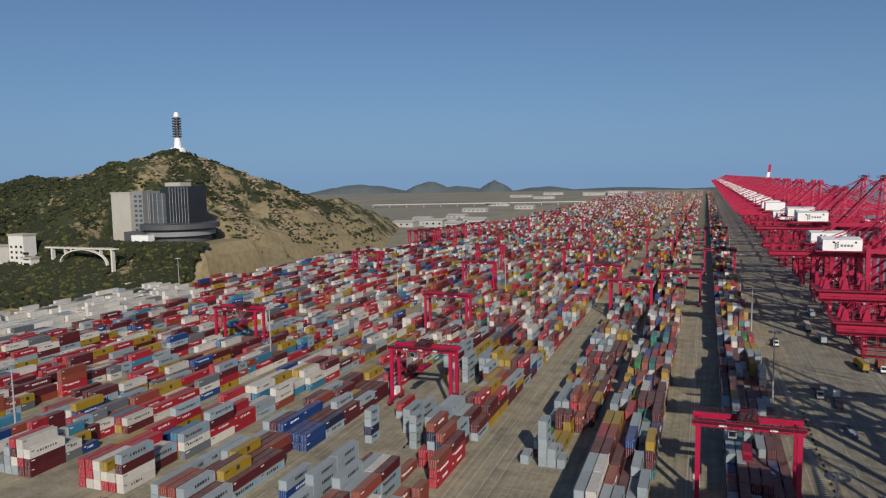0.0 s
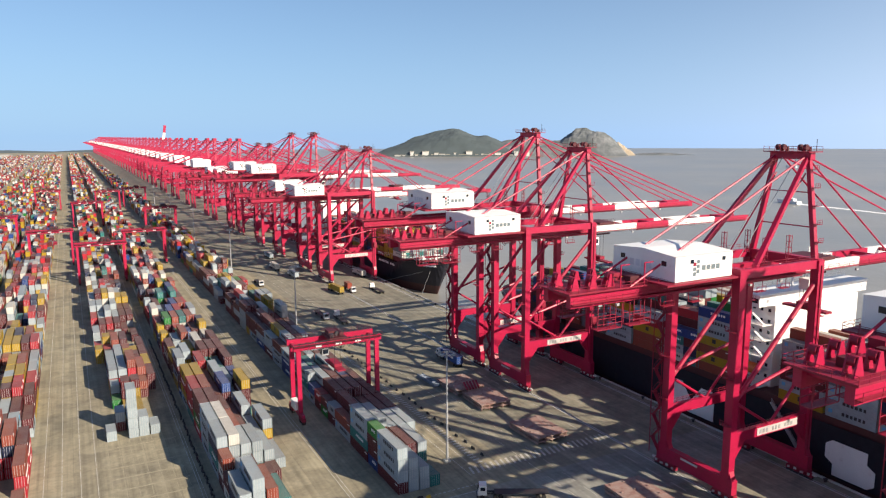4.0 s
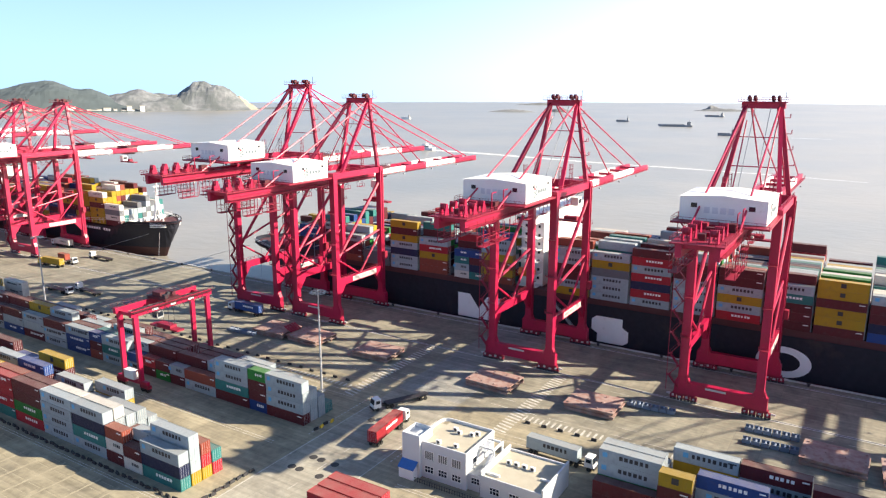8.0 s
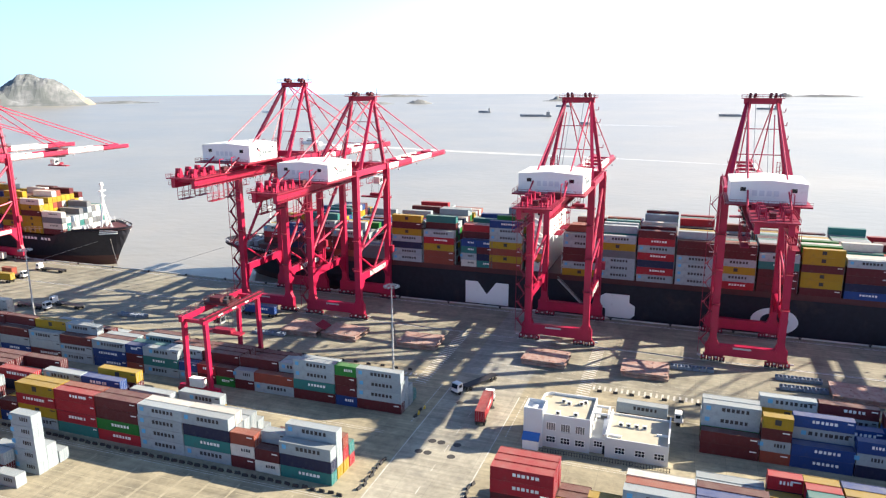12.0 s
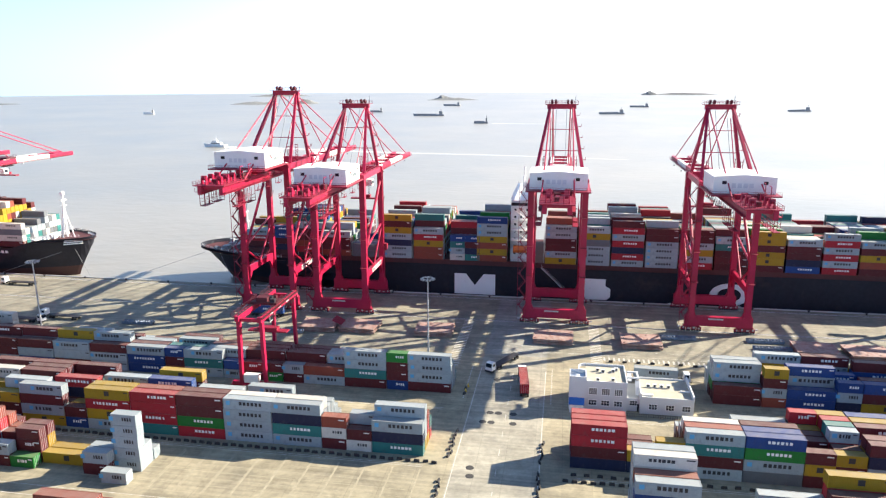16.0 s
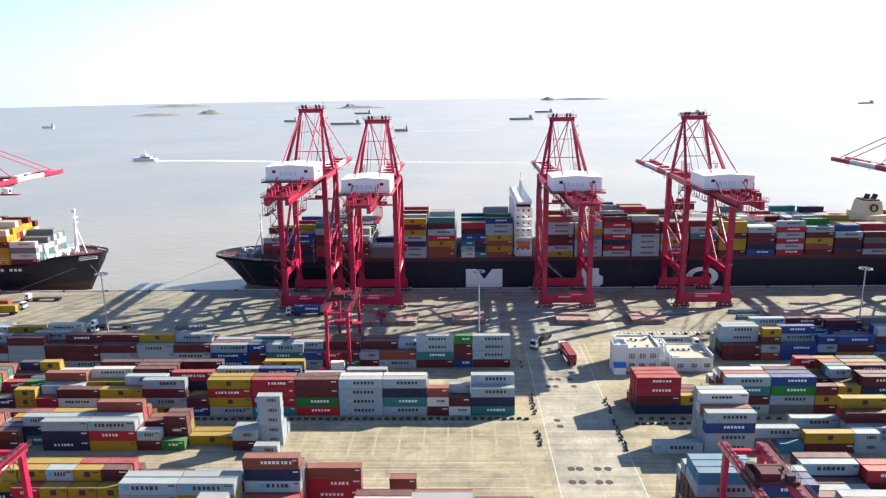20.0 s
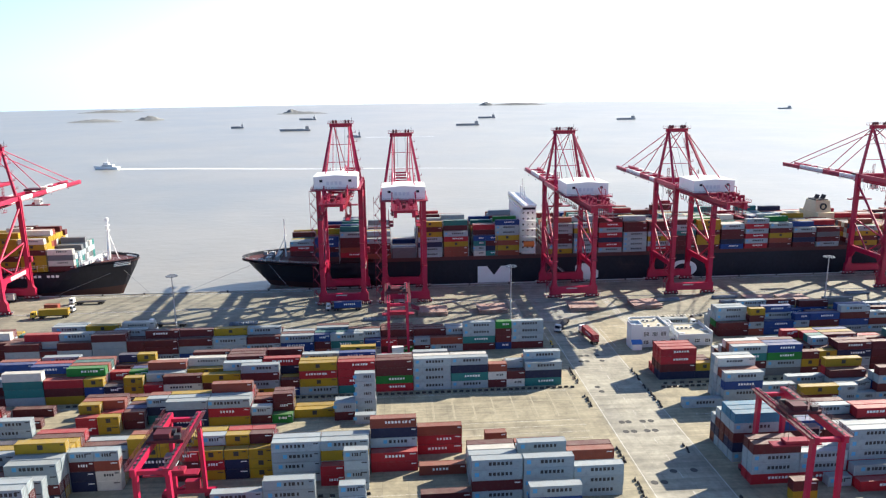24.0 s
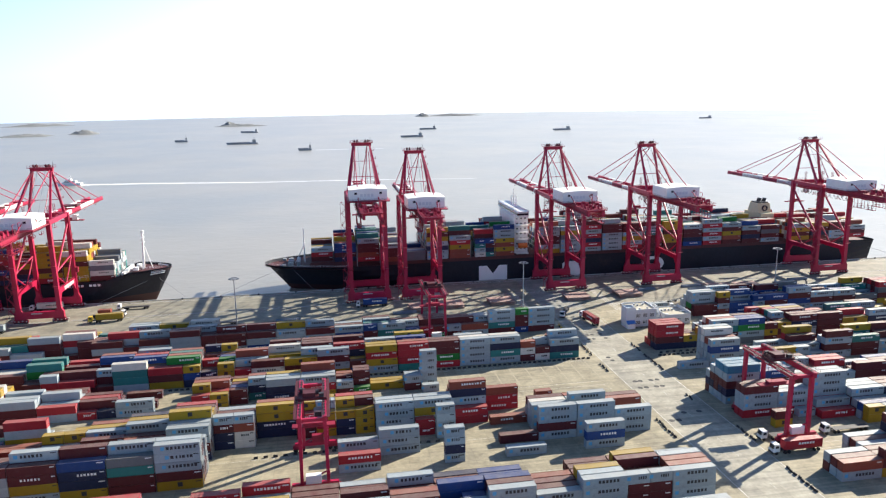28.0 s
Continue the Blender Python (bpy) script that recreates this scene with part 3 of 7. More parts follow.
B2_KEY = {
    0: "TNW wM/MwO WTNW WWWW RGMM TRRR WYRY .BM YWMW MMY MwM .OR .WYY .MN .NBY YMR WTTw .M MR MRW/MM MMW YMN .MW WTM",
    1: "YWWW TMW/WM WWWw WWMw MMMM OWYO WWYY RY/RM WMYW WM MMW MM/MM MMMG WMM MMW RMM NMM/TM WMM",
    2: "YRO GG/TM WWW TWO WMM WMM",
    3: "RT MM/T WWW WM WM",
    4: "- -/M WW MW",
    5: "- - W",
}
B3_KEY = {
    0: "W/- - - - - - YY/RR - WW N/R WR MMW",
    1: "-/MW - G/MW YRW NNW -/MM RR/YYY - - MM RW MMW",
    2: "WWWWW/WW Y MMM/- MRW YWW TNW/NB MMO - M MR MRW WM",
    3: "WW/W Y YYM/MM MWRO YWY MMO/MM MWM - - WM WW MMW",
    4: "W/- - -/MO WMO YM MM/NY W - - M MM WM",
    5: "- - - MM WY MM RM - M - WM MM",
}
B4_KEY = {
    0: "WWO WWWW WWW - - WWWW/- - - - - - NMWW MWO",
    1: "WWM WWW WWw - - -/RR - - - - - YMWW MBM",
    2: "WM WWO WWM O - MWYW WWWW -/- - - wwOW/NNMW WWWWY WWWW",
    3: "O Ww/- - - RR MWYW WMWW YYY/NNY YRY/MMR - YM/WWO MWWY MWYY",
    4: "- W O/- - RRWNO OWM MMW YYYM/NMYY MMOW/YYOY NNYY MMW WRMY WWMN",
    5: "- - - - RRNO MWW WMM YYMR/MMYR MYYY MMYO RMM MMOM RWM",
    6: "- - OO/- RRO RRM - WM YMM YMR MMW MYW WMMR MBW",
}
B5_KEY = {
    0: "- - - - - - - - - - - - - - - - - -",
    1: "- - - - - - - - - - - - - - - - - MO",
    2: "- WBW - W - WNWW/- - WR - - - YMWWW MMTg YNNB WYMM MWWM BMM WMM",
    3: "- - - - - - - - - - - MNWMW BMMWW MWMMM WNMMW YMMM MMW NMM",
    4: "- - - - - - - - - - - MM MN WM MM MYM WM MMO",
    5: "WWW WWWW WMWW M - - WWW WW - - - WWWW WYWY WMWY YMYg YMM MMN WWM",
}
B6_KEY = {
    0: "WWW MMW/MMW WWW TW WWW NW/WW MMM MBW WMM",
    1: "WWO MM/MM MWW MM WWM NB/B MMO BM WMM",
    2: "MWO MO/MM MMY MM MBB NBB MW MWM NM",
    3: "MMW MMM MM MO NB MM RM MY MM",
    4: "WM MWY WM - BB YM MMW WM MM",
    5: "WW WM WM - BB WN MM MW MM",
}
S1_KEY = {0: "MM .OWMY BB .NWB YMB WBMW", 1: "MGWW .YWM BBWB .NW YMM", 2: "MGWW WM/RY BWB", 3: "WWW MW", 4: "WW"}
S2_KEY = {0: "NMRR NYY/NY WMTW gWGB OMY/MYM WWNM", 1: "NMRR YY/YM WMMO BWWB YMM/MY", 2: "RMRR Y/YM WWMw WNWM", 3: "R - WMW", 4: "- - WM WBW", 5: "- - MW YMW"}
S3_KEY = {0: "W WWBW C/- MY W/WW", 1: "- WWWO gW - WW/WW", 2: "- WWWww - - WWM", 3: "- WWWWW - WW"}
S4_KEY = {0: "WNMWC WNMB WMM NYW", 1: "WNMWC WWWB MMW MW", 2: "WMMWC MWNW WWM", 3: "WNMW MWW WMNW", 4: "MNW WMM"}
S5_KEY = {
    0: "- - - WW/YY MW", 1: "YM/- - - WB MMW", 2: "- - R MW YW", 3: "- W/- RW MMW",
    4: "RWWM RWW MRWWW MWW NWM", 5: "RWWM MWW MMWWW WMW WWM",
}
S6_KEY = {0: "WO WMM/YMM WWR MWM", 1: "WM MMM/WM MWW", 2: "MW WM", 3: "- MW", 4: "- NM", 5: "- WW"}
CROSS = ((385, 403), (690, 712), (985, 1005), (1280, 1300), (1580, 1600), (1890, 1912), (2200, 2220), (2500, 2525), (2800, 2820), (3100, 3125))


# ---- yard blocks ----
block("the quayside block", 26.5, 141.5, 3300, 6, 3.1, "near", B1_KEY, (140, 330), CROSS)
block("the second block", -8.2, 142.6, 3300, 6, 3.3, "near", B2_KEY, (140, 300), CROSS)
block("the third block", -30.4, 204.0, 3300, 6, 3.0, "near", B3_KEY, (200, 300), CROSS)
block("the fourth block", -66.5, 142.9, 3300, 7, 2.9, "near", B4_KEY, (140, 230), CROSS)
block("the fifth block", -87.6, 142.9, 3300, 6, 3.4, "near", B5_KEY, (140, 245), CROSS, fronts=(2, 5))
block("the sixth block", -112.3, 142.9, 3300, 6, 2.6, "near", B6_KEY, (140, 215), CROSS)
for i, x in enumerate((-144.6, -179.0, -201.6, -236.0, -258.6, -293.0, -315.6)):
    block("a far block", x, 150.0, 3300, 6, 2.5, "red", None, None, CROSS, 0.14)
block("the white block", -384.0, 252.0, 430, 23, 2.3, "pale", None, None, (), 0.05)
block("a far block", -350.0, 430.0, 760, 7, 2.3, "red", None, None, CROSS, 0.2)
block("the first southern block", 31.5, 70.5, -420, 5, 3.0, "near", S1_KEY, (-60, 75))
block("the second southern block", -7.6, 108.8, -420, 6, 3.4, "near", S2_KEY, (0, 110))
block("the third southern block", -29.4, 109.3, -420, 4, 3.0, "near", S3_KEY, (20, 110))
block("the fourth southern block", -61.6, 109.6, -420, 5, 3.6, "near", S4_KEY, (30, 112))
block("the fifth southern block", -83.5, 110.0, -420, 6, 3.2, "near", S5_KEY, (60, 112), fronts=(1, 4))
block("the sixth southern block", -113.4, 105.8, -420, 6, 2.9, "near", S6_KEY, (60, 112))
for x in (-144.6, -179.0):
    block("a far block", x, 100.0, -420, 6, 2.6, "red", None, None, (), 0.14)


# ---- ship-to-shore cranes ----
def sts_crane(at_y, k, label, stairs=True, trolley_x=36.0, hoist=9.0, house=0.3):
    """A ship-to-shore gantry crane. Local x runs seaward from the landward rail, y along the quay. k: scale of heights."""
    t = thing("quay_crane", (RAIL_LAND, at_y, 0), label, "crane", "ship-to-shore cranes")
    G = RAIL_SEA - RAIL_LAND
    legy = 9.2
    zt = 51.0 * k
    zg = 47.7 * k
    apex = 75.4 * k
    # travelling gear
    for x in (0, G):
        for sy in (-1, 1):
            b = Shape()
            for j in range(4):
                yy = sy * (6.2 + j * 1.75)
                b.box((x, yy, 1.15), (0.9, 1.5, 0.9))
            b.box((x, sy * 8.8, 2.0), (1.1, 5.6, 0.7))
            b.slot = 1
            for j in range(4):
                yy = sy * (6.2 + j * 1.75)
                for q in (-0.42, 0.42):
                    b.tube((x - 0.35, yy + q, 0.45), (x + 0.35, yy + q, 0.45), 0.4, 10)
            b.slot = 2
            for j in range(4):
                b.box((x - 0.62, sy * (6.2 + j * 1.75), 1.2 + 0.25 * (j % 2)), (0.3, 0.45 + 0.15 * (j % 3), 0.4 + 0.15 * (j % 2)))
            part("bogie", b, [RED2, DARK, BOARD], t, "red wheeled bogie with pale motor covers")
            for j in range(2):
                part("buffer", Shape().tube((x, sy * (12.2 + j * 0.5), 1.5), (x, sy * (12.7 + j * 0.5), 1.5), 0.35 - 0.1 * j, 8), BOARD, t, "pale rail buffer")
        part("sill_beam", Shape().box((x, 0, 3.95), (1.7, 2 * legy + 4.0, 3.3)), RED, t)
    # legs and frames
    for x in (0, G):
        for sy in (-1, 1):
            l = Shape().beam((x, sy * legy, 4.5), (x, sy * legy, zt + 1.2), 2.0, 1.8, 2.0, 1.9)
            for q in (1, -1):
                y0, y1 = sy * legy + q * 0.9, sy * legy + q * 2.0
                l.hexa([(x - 0.7, y0, 5.0), (x + 0.7, y0, 5.0), (x + 0.7, y1, 5.0), (x - 0.7, y1, 5.0),
                        (x - 0.7, y0, 7.4), (x + 0.7, y0, 7.4), (x + 0.7, y0 + 0.1 * q, 7.4), (x - 0.7, y0 + 0.1 * q, 7.4)])
            part("leg", l, RED, t)
        part("top_cross_beam", Shape().box((x, 0, zt + 0.2), (1.6, 2 * legy + 1.4, 2.4)), RED, t)
    for sy in (-1, 1):
        y = sy * legy
        p = Shape().span((0.8, y - 0.6, 13.6), (G - 0.8, y + 0.6, 15.9))
        for x0, x1 in ((0.8, 4.5), (G - 0.8, G - 4.5)):
            p.hexa([(x0, y - 0.5, 9.5), (x0 + (0.5 if x1 > x0 else -0.5), y - 0.5, 9.5), (x1, y - 0.5, 13.6), (x0, y - 0.5, 13.6),
                    (x0, y + 0.5, 9.5), (x0 + (0.5 if x1 > x0 else -0.5), y + 0.5, 9.5), (x1, y + 0.5, 13.6), (x0, y + 0.5, 13.6)])
        part("portal_beam", p, RED, t)
        if sy < 0:
            part("sign_board", Shape().span((8.0, y - 0.72, 13.9), (G - 4, y - 0.64, 15.6)), BOARD, t, "long pale board on the portal beam")
            for i in range(12):
                if i % 4 != 3:
                    part("board_mark", Shape().span((8.7 + i * 1.05, y - 0.78, 14.3), (9.3 + i * 1.05, y - 0.7, 15.2)), GREY, t, "grey bar on the board")
        part("brace", Shape().tube((0.6, y, 22.5), (G - 0.5, y, zt - 4), 0.55, 8), RED, t)
        part("brace", Shape().tube((0.6, y, 24.0), (G - 0.6, y, 29.5 * k), 0.4, 8), RED, t)
        part("brace", Shape().tube((0.6, y, 23.0), (G * 0.5, y, 15.5), 0.35, 8), RED, t)
        part("brace", Shape().tube((G - 0.6, y, 28.0), (G * 0.5, y, 15.5), 0.35, 8), RED, t)
        part("upper_side_beam", Shape().box((G / 2, y, zt + 0.3), (G - 1.6, 1.1, 1.9)), RED, t)
    # girders and boom
    boom_end, back = 105.5, -40.5
    for sy in (-1, 1):
        y = sy * 3.6
        part("girder", Shape().span((back, y - 0.65, zg - 0.2), (G + 2.0, y + 0.65, zg + 2.6)), RED, t)
        xs = [G + 2.0, G + 3.2, 49, 64, 87, boom_end]
        for i in range(len(xs) - 1):
            h0 = 2.5 - 0.9 * max(0, (xs[i] - 70) / 40)
            part("boom_section", Shape().span((xs[i], y - 0.6, zg), (xs[i + 1], y + 0.6, zg + h0)), WHITE if i % 2 else RED, t, "white painted boom band" if i % 2 else "")
        w = Shape()
        w.span((back, y * 1.0 + sy * 0.7, zg + 0.6), (boom_end - 2, y + sy * 1.7, zg + 0.7))
        w.rail((back, y + sy * 1.68, zg + 0.7), (boom_end - 2, y + sy * 1.68, zg + 0.7), 1.1, 4.0)
        part("walkway", w, RED2, t)
    for x in list(range(int(back) + 1, int(boom_end), 12)):
        part("cross_tie", Shape().box((x, 0, zg + 1.9), (0.7, 5.9, 0.9)), RED, t)
    # machinery house
    h = thing_part("machinery_house", t)
    hs = Shape()
    z0, z1 = zt + house, zt + house + 5.5
    hs.hexa([(-18.5, -9.1, z0), (-2.4, -9.1, z0), (-2.4, 9.1, z0), (-18.5, 9.1, z0),
             (-18.5, -9.1, z1 - 0.3), (-2.4, -9.1, z1 - 0.3), (-2.4, 9.1, z1 - 0.3), (-18.5, 9.1, z1 - 0.3)])
    part("house_wall", hs, WHITE, h)
    rf = Shape()
    rf.hexa([(-18.7, -9.3, z1 - 0.3), (-2.2, -9.3, z1 - 0.3), (-2.2, 9.3, z1 - 0.3), (-18.7, 9.3, z1 - 0.3),
             (-18.7, -0.3, z1 + 0.35), (-2.2, -0.3, z1 + 0.35), (-2.2, 0.3, z1 + 0.35), (-18.7, 0.3, z1 + 0.35)])
    part("house_roof", rf, WHITE, h)
    for x, y in ((-18.54, -6), (-18.54, 6)):
        part("house_window", Shape().box((x, y, z0 + 3.4), (0.1, 1.3, 1.0)), GLASS, h)
    for x in (-14, -5):
        part("house_window", Shape().box((x, -9.14, z0 + 3.9), (0.9, 0.1, 0.8)), GLASS, h)
    for i, (dx, dz) in enumerate(((0, 0), (0, 1.0), (0.95, 0.5), (0.95, 1.5), (0, 2.0), (0.95, 2.5))):
        part("house_emblem", Shape().span((-13.6 + dx, -9.18, z0 + 0.9 + dz), (-12.85 + dx, -9.08, z0 + 1.65 + dz)), SLATE if i != 4 else RED2, h, "slate square mark on the house wall")
    for i in range(4):
        part("house_mark", Shape().span((-11.2 + i * 1.35, -9.18, z0 + 1.9), (-10.2 + i * 1.35, -9.08, z0 + 2.9)), SLATE, h, "slate bar on the house wall")
        part("house_mark", Shape().span((-18.54, 2.6 - i * 1.7, z0 + 1.8), (-18.48, 3.8 - i * 1.7, z0 + 3.2)), FAINT, h, "pale grey bar on the house wall")
    pl = Shape().span((-21.5, -10.2, z0 - 0.5), (-1.6, 10.2, z0 - 0.1))
    pl.rail((-21.4, -10.1, z0 - 0.1), (-21.4, 10.1, z0 - 0.1), 1.1, 2.5).rail((-21.4, 10.1, z0 - 0.1), (-2, 10.1, z0 - 0.1), 1.1, 2.5)
    part("house_platform", pl, RED2, t)
    # back platform with winches
    bp = Shape()
    bp.span((back - 1, -5.2, zg + 2.6), (-22, 5.2, zg + 2.9))
    bp.rail((back - 1, -5.2, zg + 2.9), (back - 1, 5.2, zg + 2.9), 1.1, 1.5)
    for sy in (-1, 1):
        bp.rail((back - 1, sy * 5.2, zg + 2.9), (-22, sy * 5.2, zg + 2.9), 1.1, 2.0)
    part("back_platform", bp, RED2, t)
    for i in range(3):
        x = back + 1.8 + i * 4.4
        for sy in (-1, 1):
            wn = Shape()
            for q in (0.75, -0.75):
                wn.hexa([(x - 1, sy * 2.6 + q - 0.12, zg + 2.9), (x + 1, sy * 2.6 + q - 0.12, zg + 2.9), (x + 1, sy * 2.6 + q + 0.12, zg + 2.9), (x - 1, sy * 2.6 + q + 0.12, zg + 2.9),
                         (x - 0.3, sy * 2.6 + q - 0.10, zg + 5.6), (x + 0.3, sy * 2.6 + q - 0.10, zg + 5.6), (x + 0.3, sy * 2.6 + q + 0.10, zg + 5.6), (x - 0.3, sy * 2.6 + q + 0.10, zg + 5.6)])
            part("sheave_stand", wn, RED, t)
            part("rope_sheave", Shape().tube((x, sy * 2.6 - 0.5, zg + 4.9), (x, sy * 2.6 + 0.5, zg + 4.9), 0.75, 12), RED2, t)
    for i, (x, y, lx, ly, lz) in enumerate(((-24.5, -3.4, 2.2, 1.6, 1.8), (-24.0, 2.8, 1.8, 2.4, 1.4), (-27.2, 0.2, 1.4, 2.0, 1.1), (-31.4, 0.0, 2.6, 1.2, 0.9), (-36.0, 0.2, 1.6, 1.4, 1.3))):
        part("winch_box", Shape().box((x, y, zg + 2.9 + lz / 2), (lx, ly, lz)), RED2 if i % 2 else SHEAVE, t)
    for x in (-22.6, -28.8):
        dv = Shape().beam((x, -4.9, zg + 2.9), (x, -4.9, zg + 7.4), 0.22, 0.22).beam((x, -4.9, zg + 7.4), (x + 2.2, -4.9, zg + 7.4), 0.2, 0.2)
        part("davit", dv, RED, t, "small red service davit")
    for x0, x1 in ((-35.5, -29.5), (-27.5, -22)):
        for y in (-6.4, -4.6, 4.6, 6.4):
            cg = Shape()
            for x in (x0, (x0 + x1) / 2, x1):
                cg.beam((x, y, zg - 4.6), (x, y, zg + 0.2), 0.12, 0.12)
            for z in (zg - 4.6, zg - 3.5, zg - 2.4):
                cg.beam((x0, y, z), (x1, y, z), 0.12, 0.12)
            part("cage_side", cg, RED2, t)
        for sy in (-1, 1):
            part("cage_floor", Shape().span((x0, sy * 5.5 - 0.9, zg - 4.75), (x1, sy * 5.5 + 0.9, zg - 4.6)), RED2, t)
    # apex frame
    ax = G + 1.0
    for sy in (-1, 1):
        part("apex_leg", Shape().beam((G, sy * 8.4, zt + 1), (ax, sy * 4.3, apex), 1.15, 1.15, 0.95, 0.95), RED, t)
        part("apex_strut", Shape().beam((5.5, sy * 8.4, zt + 1), (ax - 0.8, sy * 4.3, apex - 0.6), 1.05, 1.05, 0.9, 0.9), RED, t)
        part("back_stay", Shape().tube((ax - 0.5, sy * 4.0, apex), (-26.5, sy * 5.0, zg + 2.8), 0.25, 8), RED, t)
        for xe in (62, 98):
            part("fore_stay", Shape().tube((ax + 0.5, sy * 3.2, apex), (xe, sy * 3.4, zg + 2.4), 0.22, 6), RED, t)
        part("knee_stay", Shape().tube((ax, sy * 3.8, apex - 4), (G * 0.45, sy * 3.6, zt + 2), 0.18, 6), RED, t)
    for q, r in ((0.30, 0.16), (0.62, 0.14)):
        w = 8.4 - 4.1 * q
        part("apex_tie", Shape().tube((G + q, -w, zt + 1 + (apex - zt) * q), (G + q, w, zt + 1 + (apex - zt) * q), r, 6), RED, t)
    for sy in (-1, 1):
        part("apex_rope", Shape().tube((ax - 0.4, sy * 1.9, apex), (8.0, sy * 1.9, zt + 1.5), 0.09, 5), GREY, t, "grey hoist rope")
    part("apex_beam", Shape().box((ax, 0, apex), (1.7, 10.6, 1.6)), RED, t)
    ap = Shape().span((ax - 2.4, -6.0, apex + 0.8), (ax + 2.4, 6.0, apex + 1.0))
    for x in (ax - 2.3, ax + 2.3):
        ap.rail((x, -6, apex + 1), (x, 6, apex + 1), 1.1, 1.5)
    part("apex_platform", ap, RED2, t)
    for y in (-3.6, -2.2, 2.2, 3.6):
        sv = Shape()
        sv.tube((ax - 0.2, y - 0.35, apex + 1.9), (ax - 0.2, y + 0.35, apex + 1.9), 0.72, 12)
        sv.box((ax + 1.0, y, apex + 1.5), (0.5, 0.8, 1.0))
        part("apex_sheave", sv, SHEAVE, t, "dark red rope sheave on the apex")
    part("aerial", Shape().tube((ax + 1.5, -5, apex + 1), (ax + 1.5, -5, apex + 3.8), 0.08, 5), DARK, t)
    for j in range(5):
        ac = Shape()
        q = (j + 1) / 6
        x, y, z = G + q, -(8.4 - 4.1 * q) - 0.9, zt + 1 + (apex - zt) * q
        ac.box((x, y, z), (1.6, 1.6, 0.12))
        ac.rail((x - 0.8, y - 0.8, z), (x + 0.8, y - 0.8, z), 1.0, 0.8)
        part("landing", ac, RED2, t)
    # lattice masts on the girder
    for x in (12, 20):
        for y in (-5.6, 5.6):
            m = Shape()
            for q in range(5):
                z = zt + 1.4 + q * 1.3
                m.box((x, y, z), (0.9, 0.9, 0.08))
            for dx in (-0.4, 0.4):
                for dy in (-0.4, 0.4):
                    m.beam((x + dx, y + dy, zt + 1.2), (x + dx, y + dy, zt + 6.8), 0.1, 0.1)
            part("buffer_mast", m, RED2, t)
    # trolley, cab, headblock
    ty = trolley_x
    tl = Shape().box((ty, 0, zg + 3.1), (6.5, 8.4, 0.8)).box((ty, 0, zg - 0.6), (5.0, 5.6, 0.5))
    tl.rail((ty - 3.2, -4.2, zg + 3.5), (ty + 3.2, -4.2, zg + 3.5), 1.0, 1.6)
    part("trolley", tl, SHEAVE, t, "dark red trolley frame")
    cb = Shape().box((ty - 5.2, -3.4, zg - 2.6), (2.8, 2.6, 2.6))
    cb.slot = 1
    cb.box((ty - 5.2, -4.72, zg - 2.5), (2.2, 0.08, 1.4)).box((ty - 3.78, -3.4, zg - 2.7), (0.08, 2.0, 1.8))
    part("operator_cab", cb, [WHITE, GLASS], t, "white operator cab with dark glass")
    hb = Shape().box((ty, 0, zg - hoist), (2.0, 4.4, 1.0)).box((ty, 0, zg - hoist - 1), (2.3, 12.0, 0.5))
    for dy in (-1.6, 1.6):
        for dx in (-0.7, 0.7):
            part("hoist_rope", Shape().beam((ty + dx, dy, zg - 0.6), (ty + dx, dy, zg - hoist + 0.4), 0.08, 0.08), DARK, t)
    part("spreader", hb, RED2, t)
    fs = Shape()
    for i in range(14):
        x = -20 + i * 3.2
        for j in range(4):
            a0, a1 = j / 4, (j + 1) / 4
            f0, f1 = 2.6 * (1 - (2 * a0 - 1) ** 2), 2.6 * (1 - (2 * a1 - 1) ** 2)
            fs.beam((x + a0 * 3.2, 4.7, zg - 0.3 - f0), (x + a1 * 3.2, 4.7, zg - 0.3 - f1), 0.12, 0.12)
    part("festoon_cable", fs, DARK, t)
    for x in (-16, -8, 2, 12, 20):
        for sy in (-1, 1):
            hg = Shape().beam((x - 1.5, sy * 4.9, zg - 2.2), (x + 1.5, sy * 4.9, zg - 2.2), 1.2, 0.1)
            for q in (-1.5, 1.5):
                hg.beam((x + q, sy * 4.4, zg - 2.2), (x + q, sy * 4.4, zg), 0.1, 0.1).beam((x + q, sy * 5.4, zg - 2.2), (x + q, sy * 5.4, zg - 1.1), 0.09, 0.09)
            hg.beam((x - 1.5, sy * 5.4, zg - 1.1), (x + 1.5, sy * 5.4, zg - 1.1), 0.08, 0.08)
            part("hanging_platform", hg, RED2, t)
    # stair tower on the northern landward leg
    if stairs:
        st = Shape()
        z, side = 4.0, 1
        while z < zt - 3:
            y0, y1 = legy + 1.3, legy + 3.6
            a, b = (-0.9, y0 if side > 0 else y1, z), (-0.9, y1 if side > 0 else y0, z + 2.9)
            st.beam(a, b, 0.9, 0.16)
            st.beam((a[0] - 0.4, a[1], a[2] + 1), (b[0] - 0.4, b[1], b[2] + 1), 0.07, 0.07)
            st.box((-0.9, b[1], z + 2.9), (1.3, 1.0, 0.12))
            z, side = z + 2.9, -side
        for y in (legy + 1.0, legy + 4.0):
            st.beam((-1.4, y, 3.0), (-1.4, y, zt - 1), 0.14, 0.14)
        part("stair_tower", st, RED2, t)
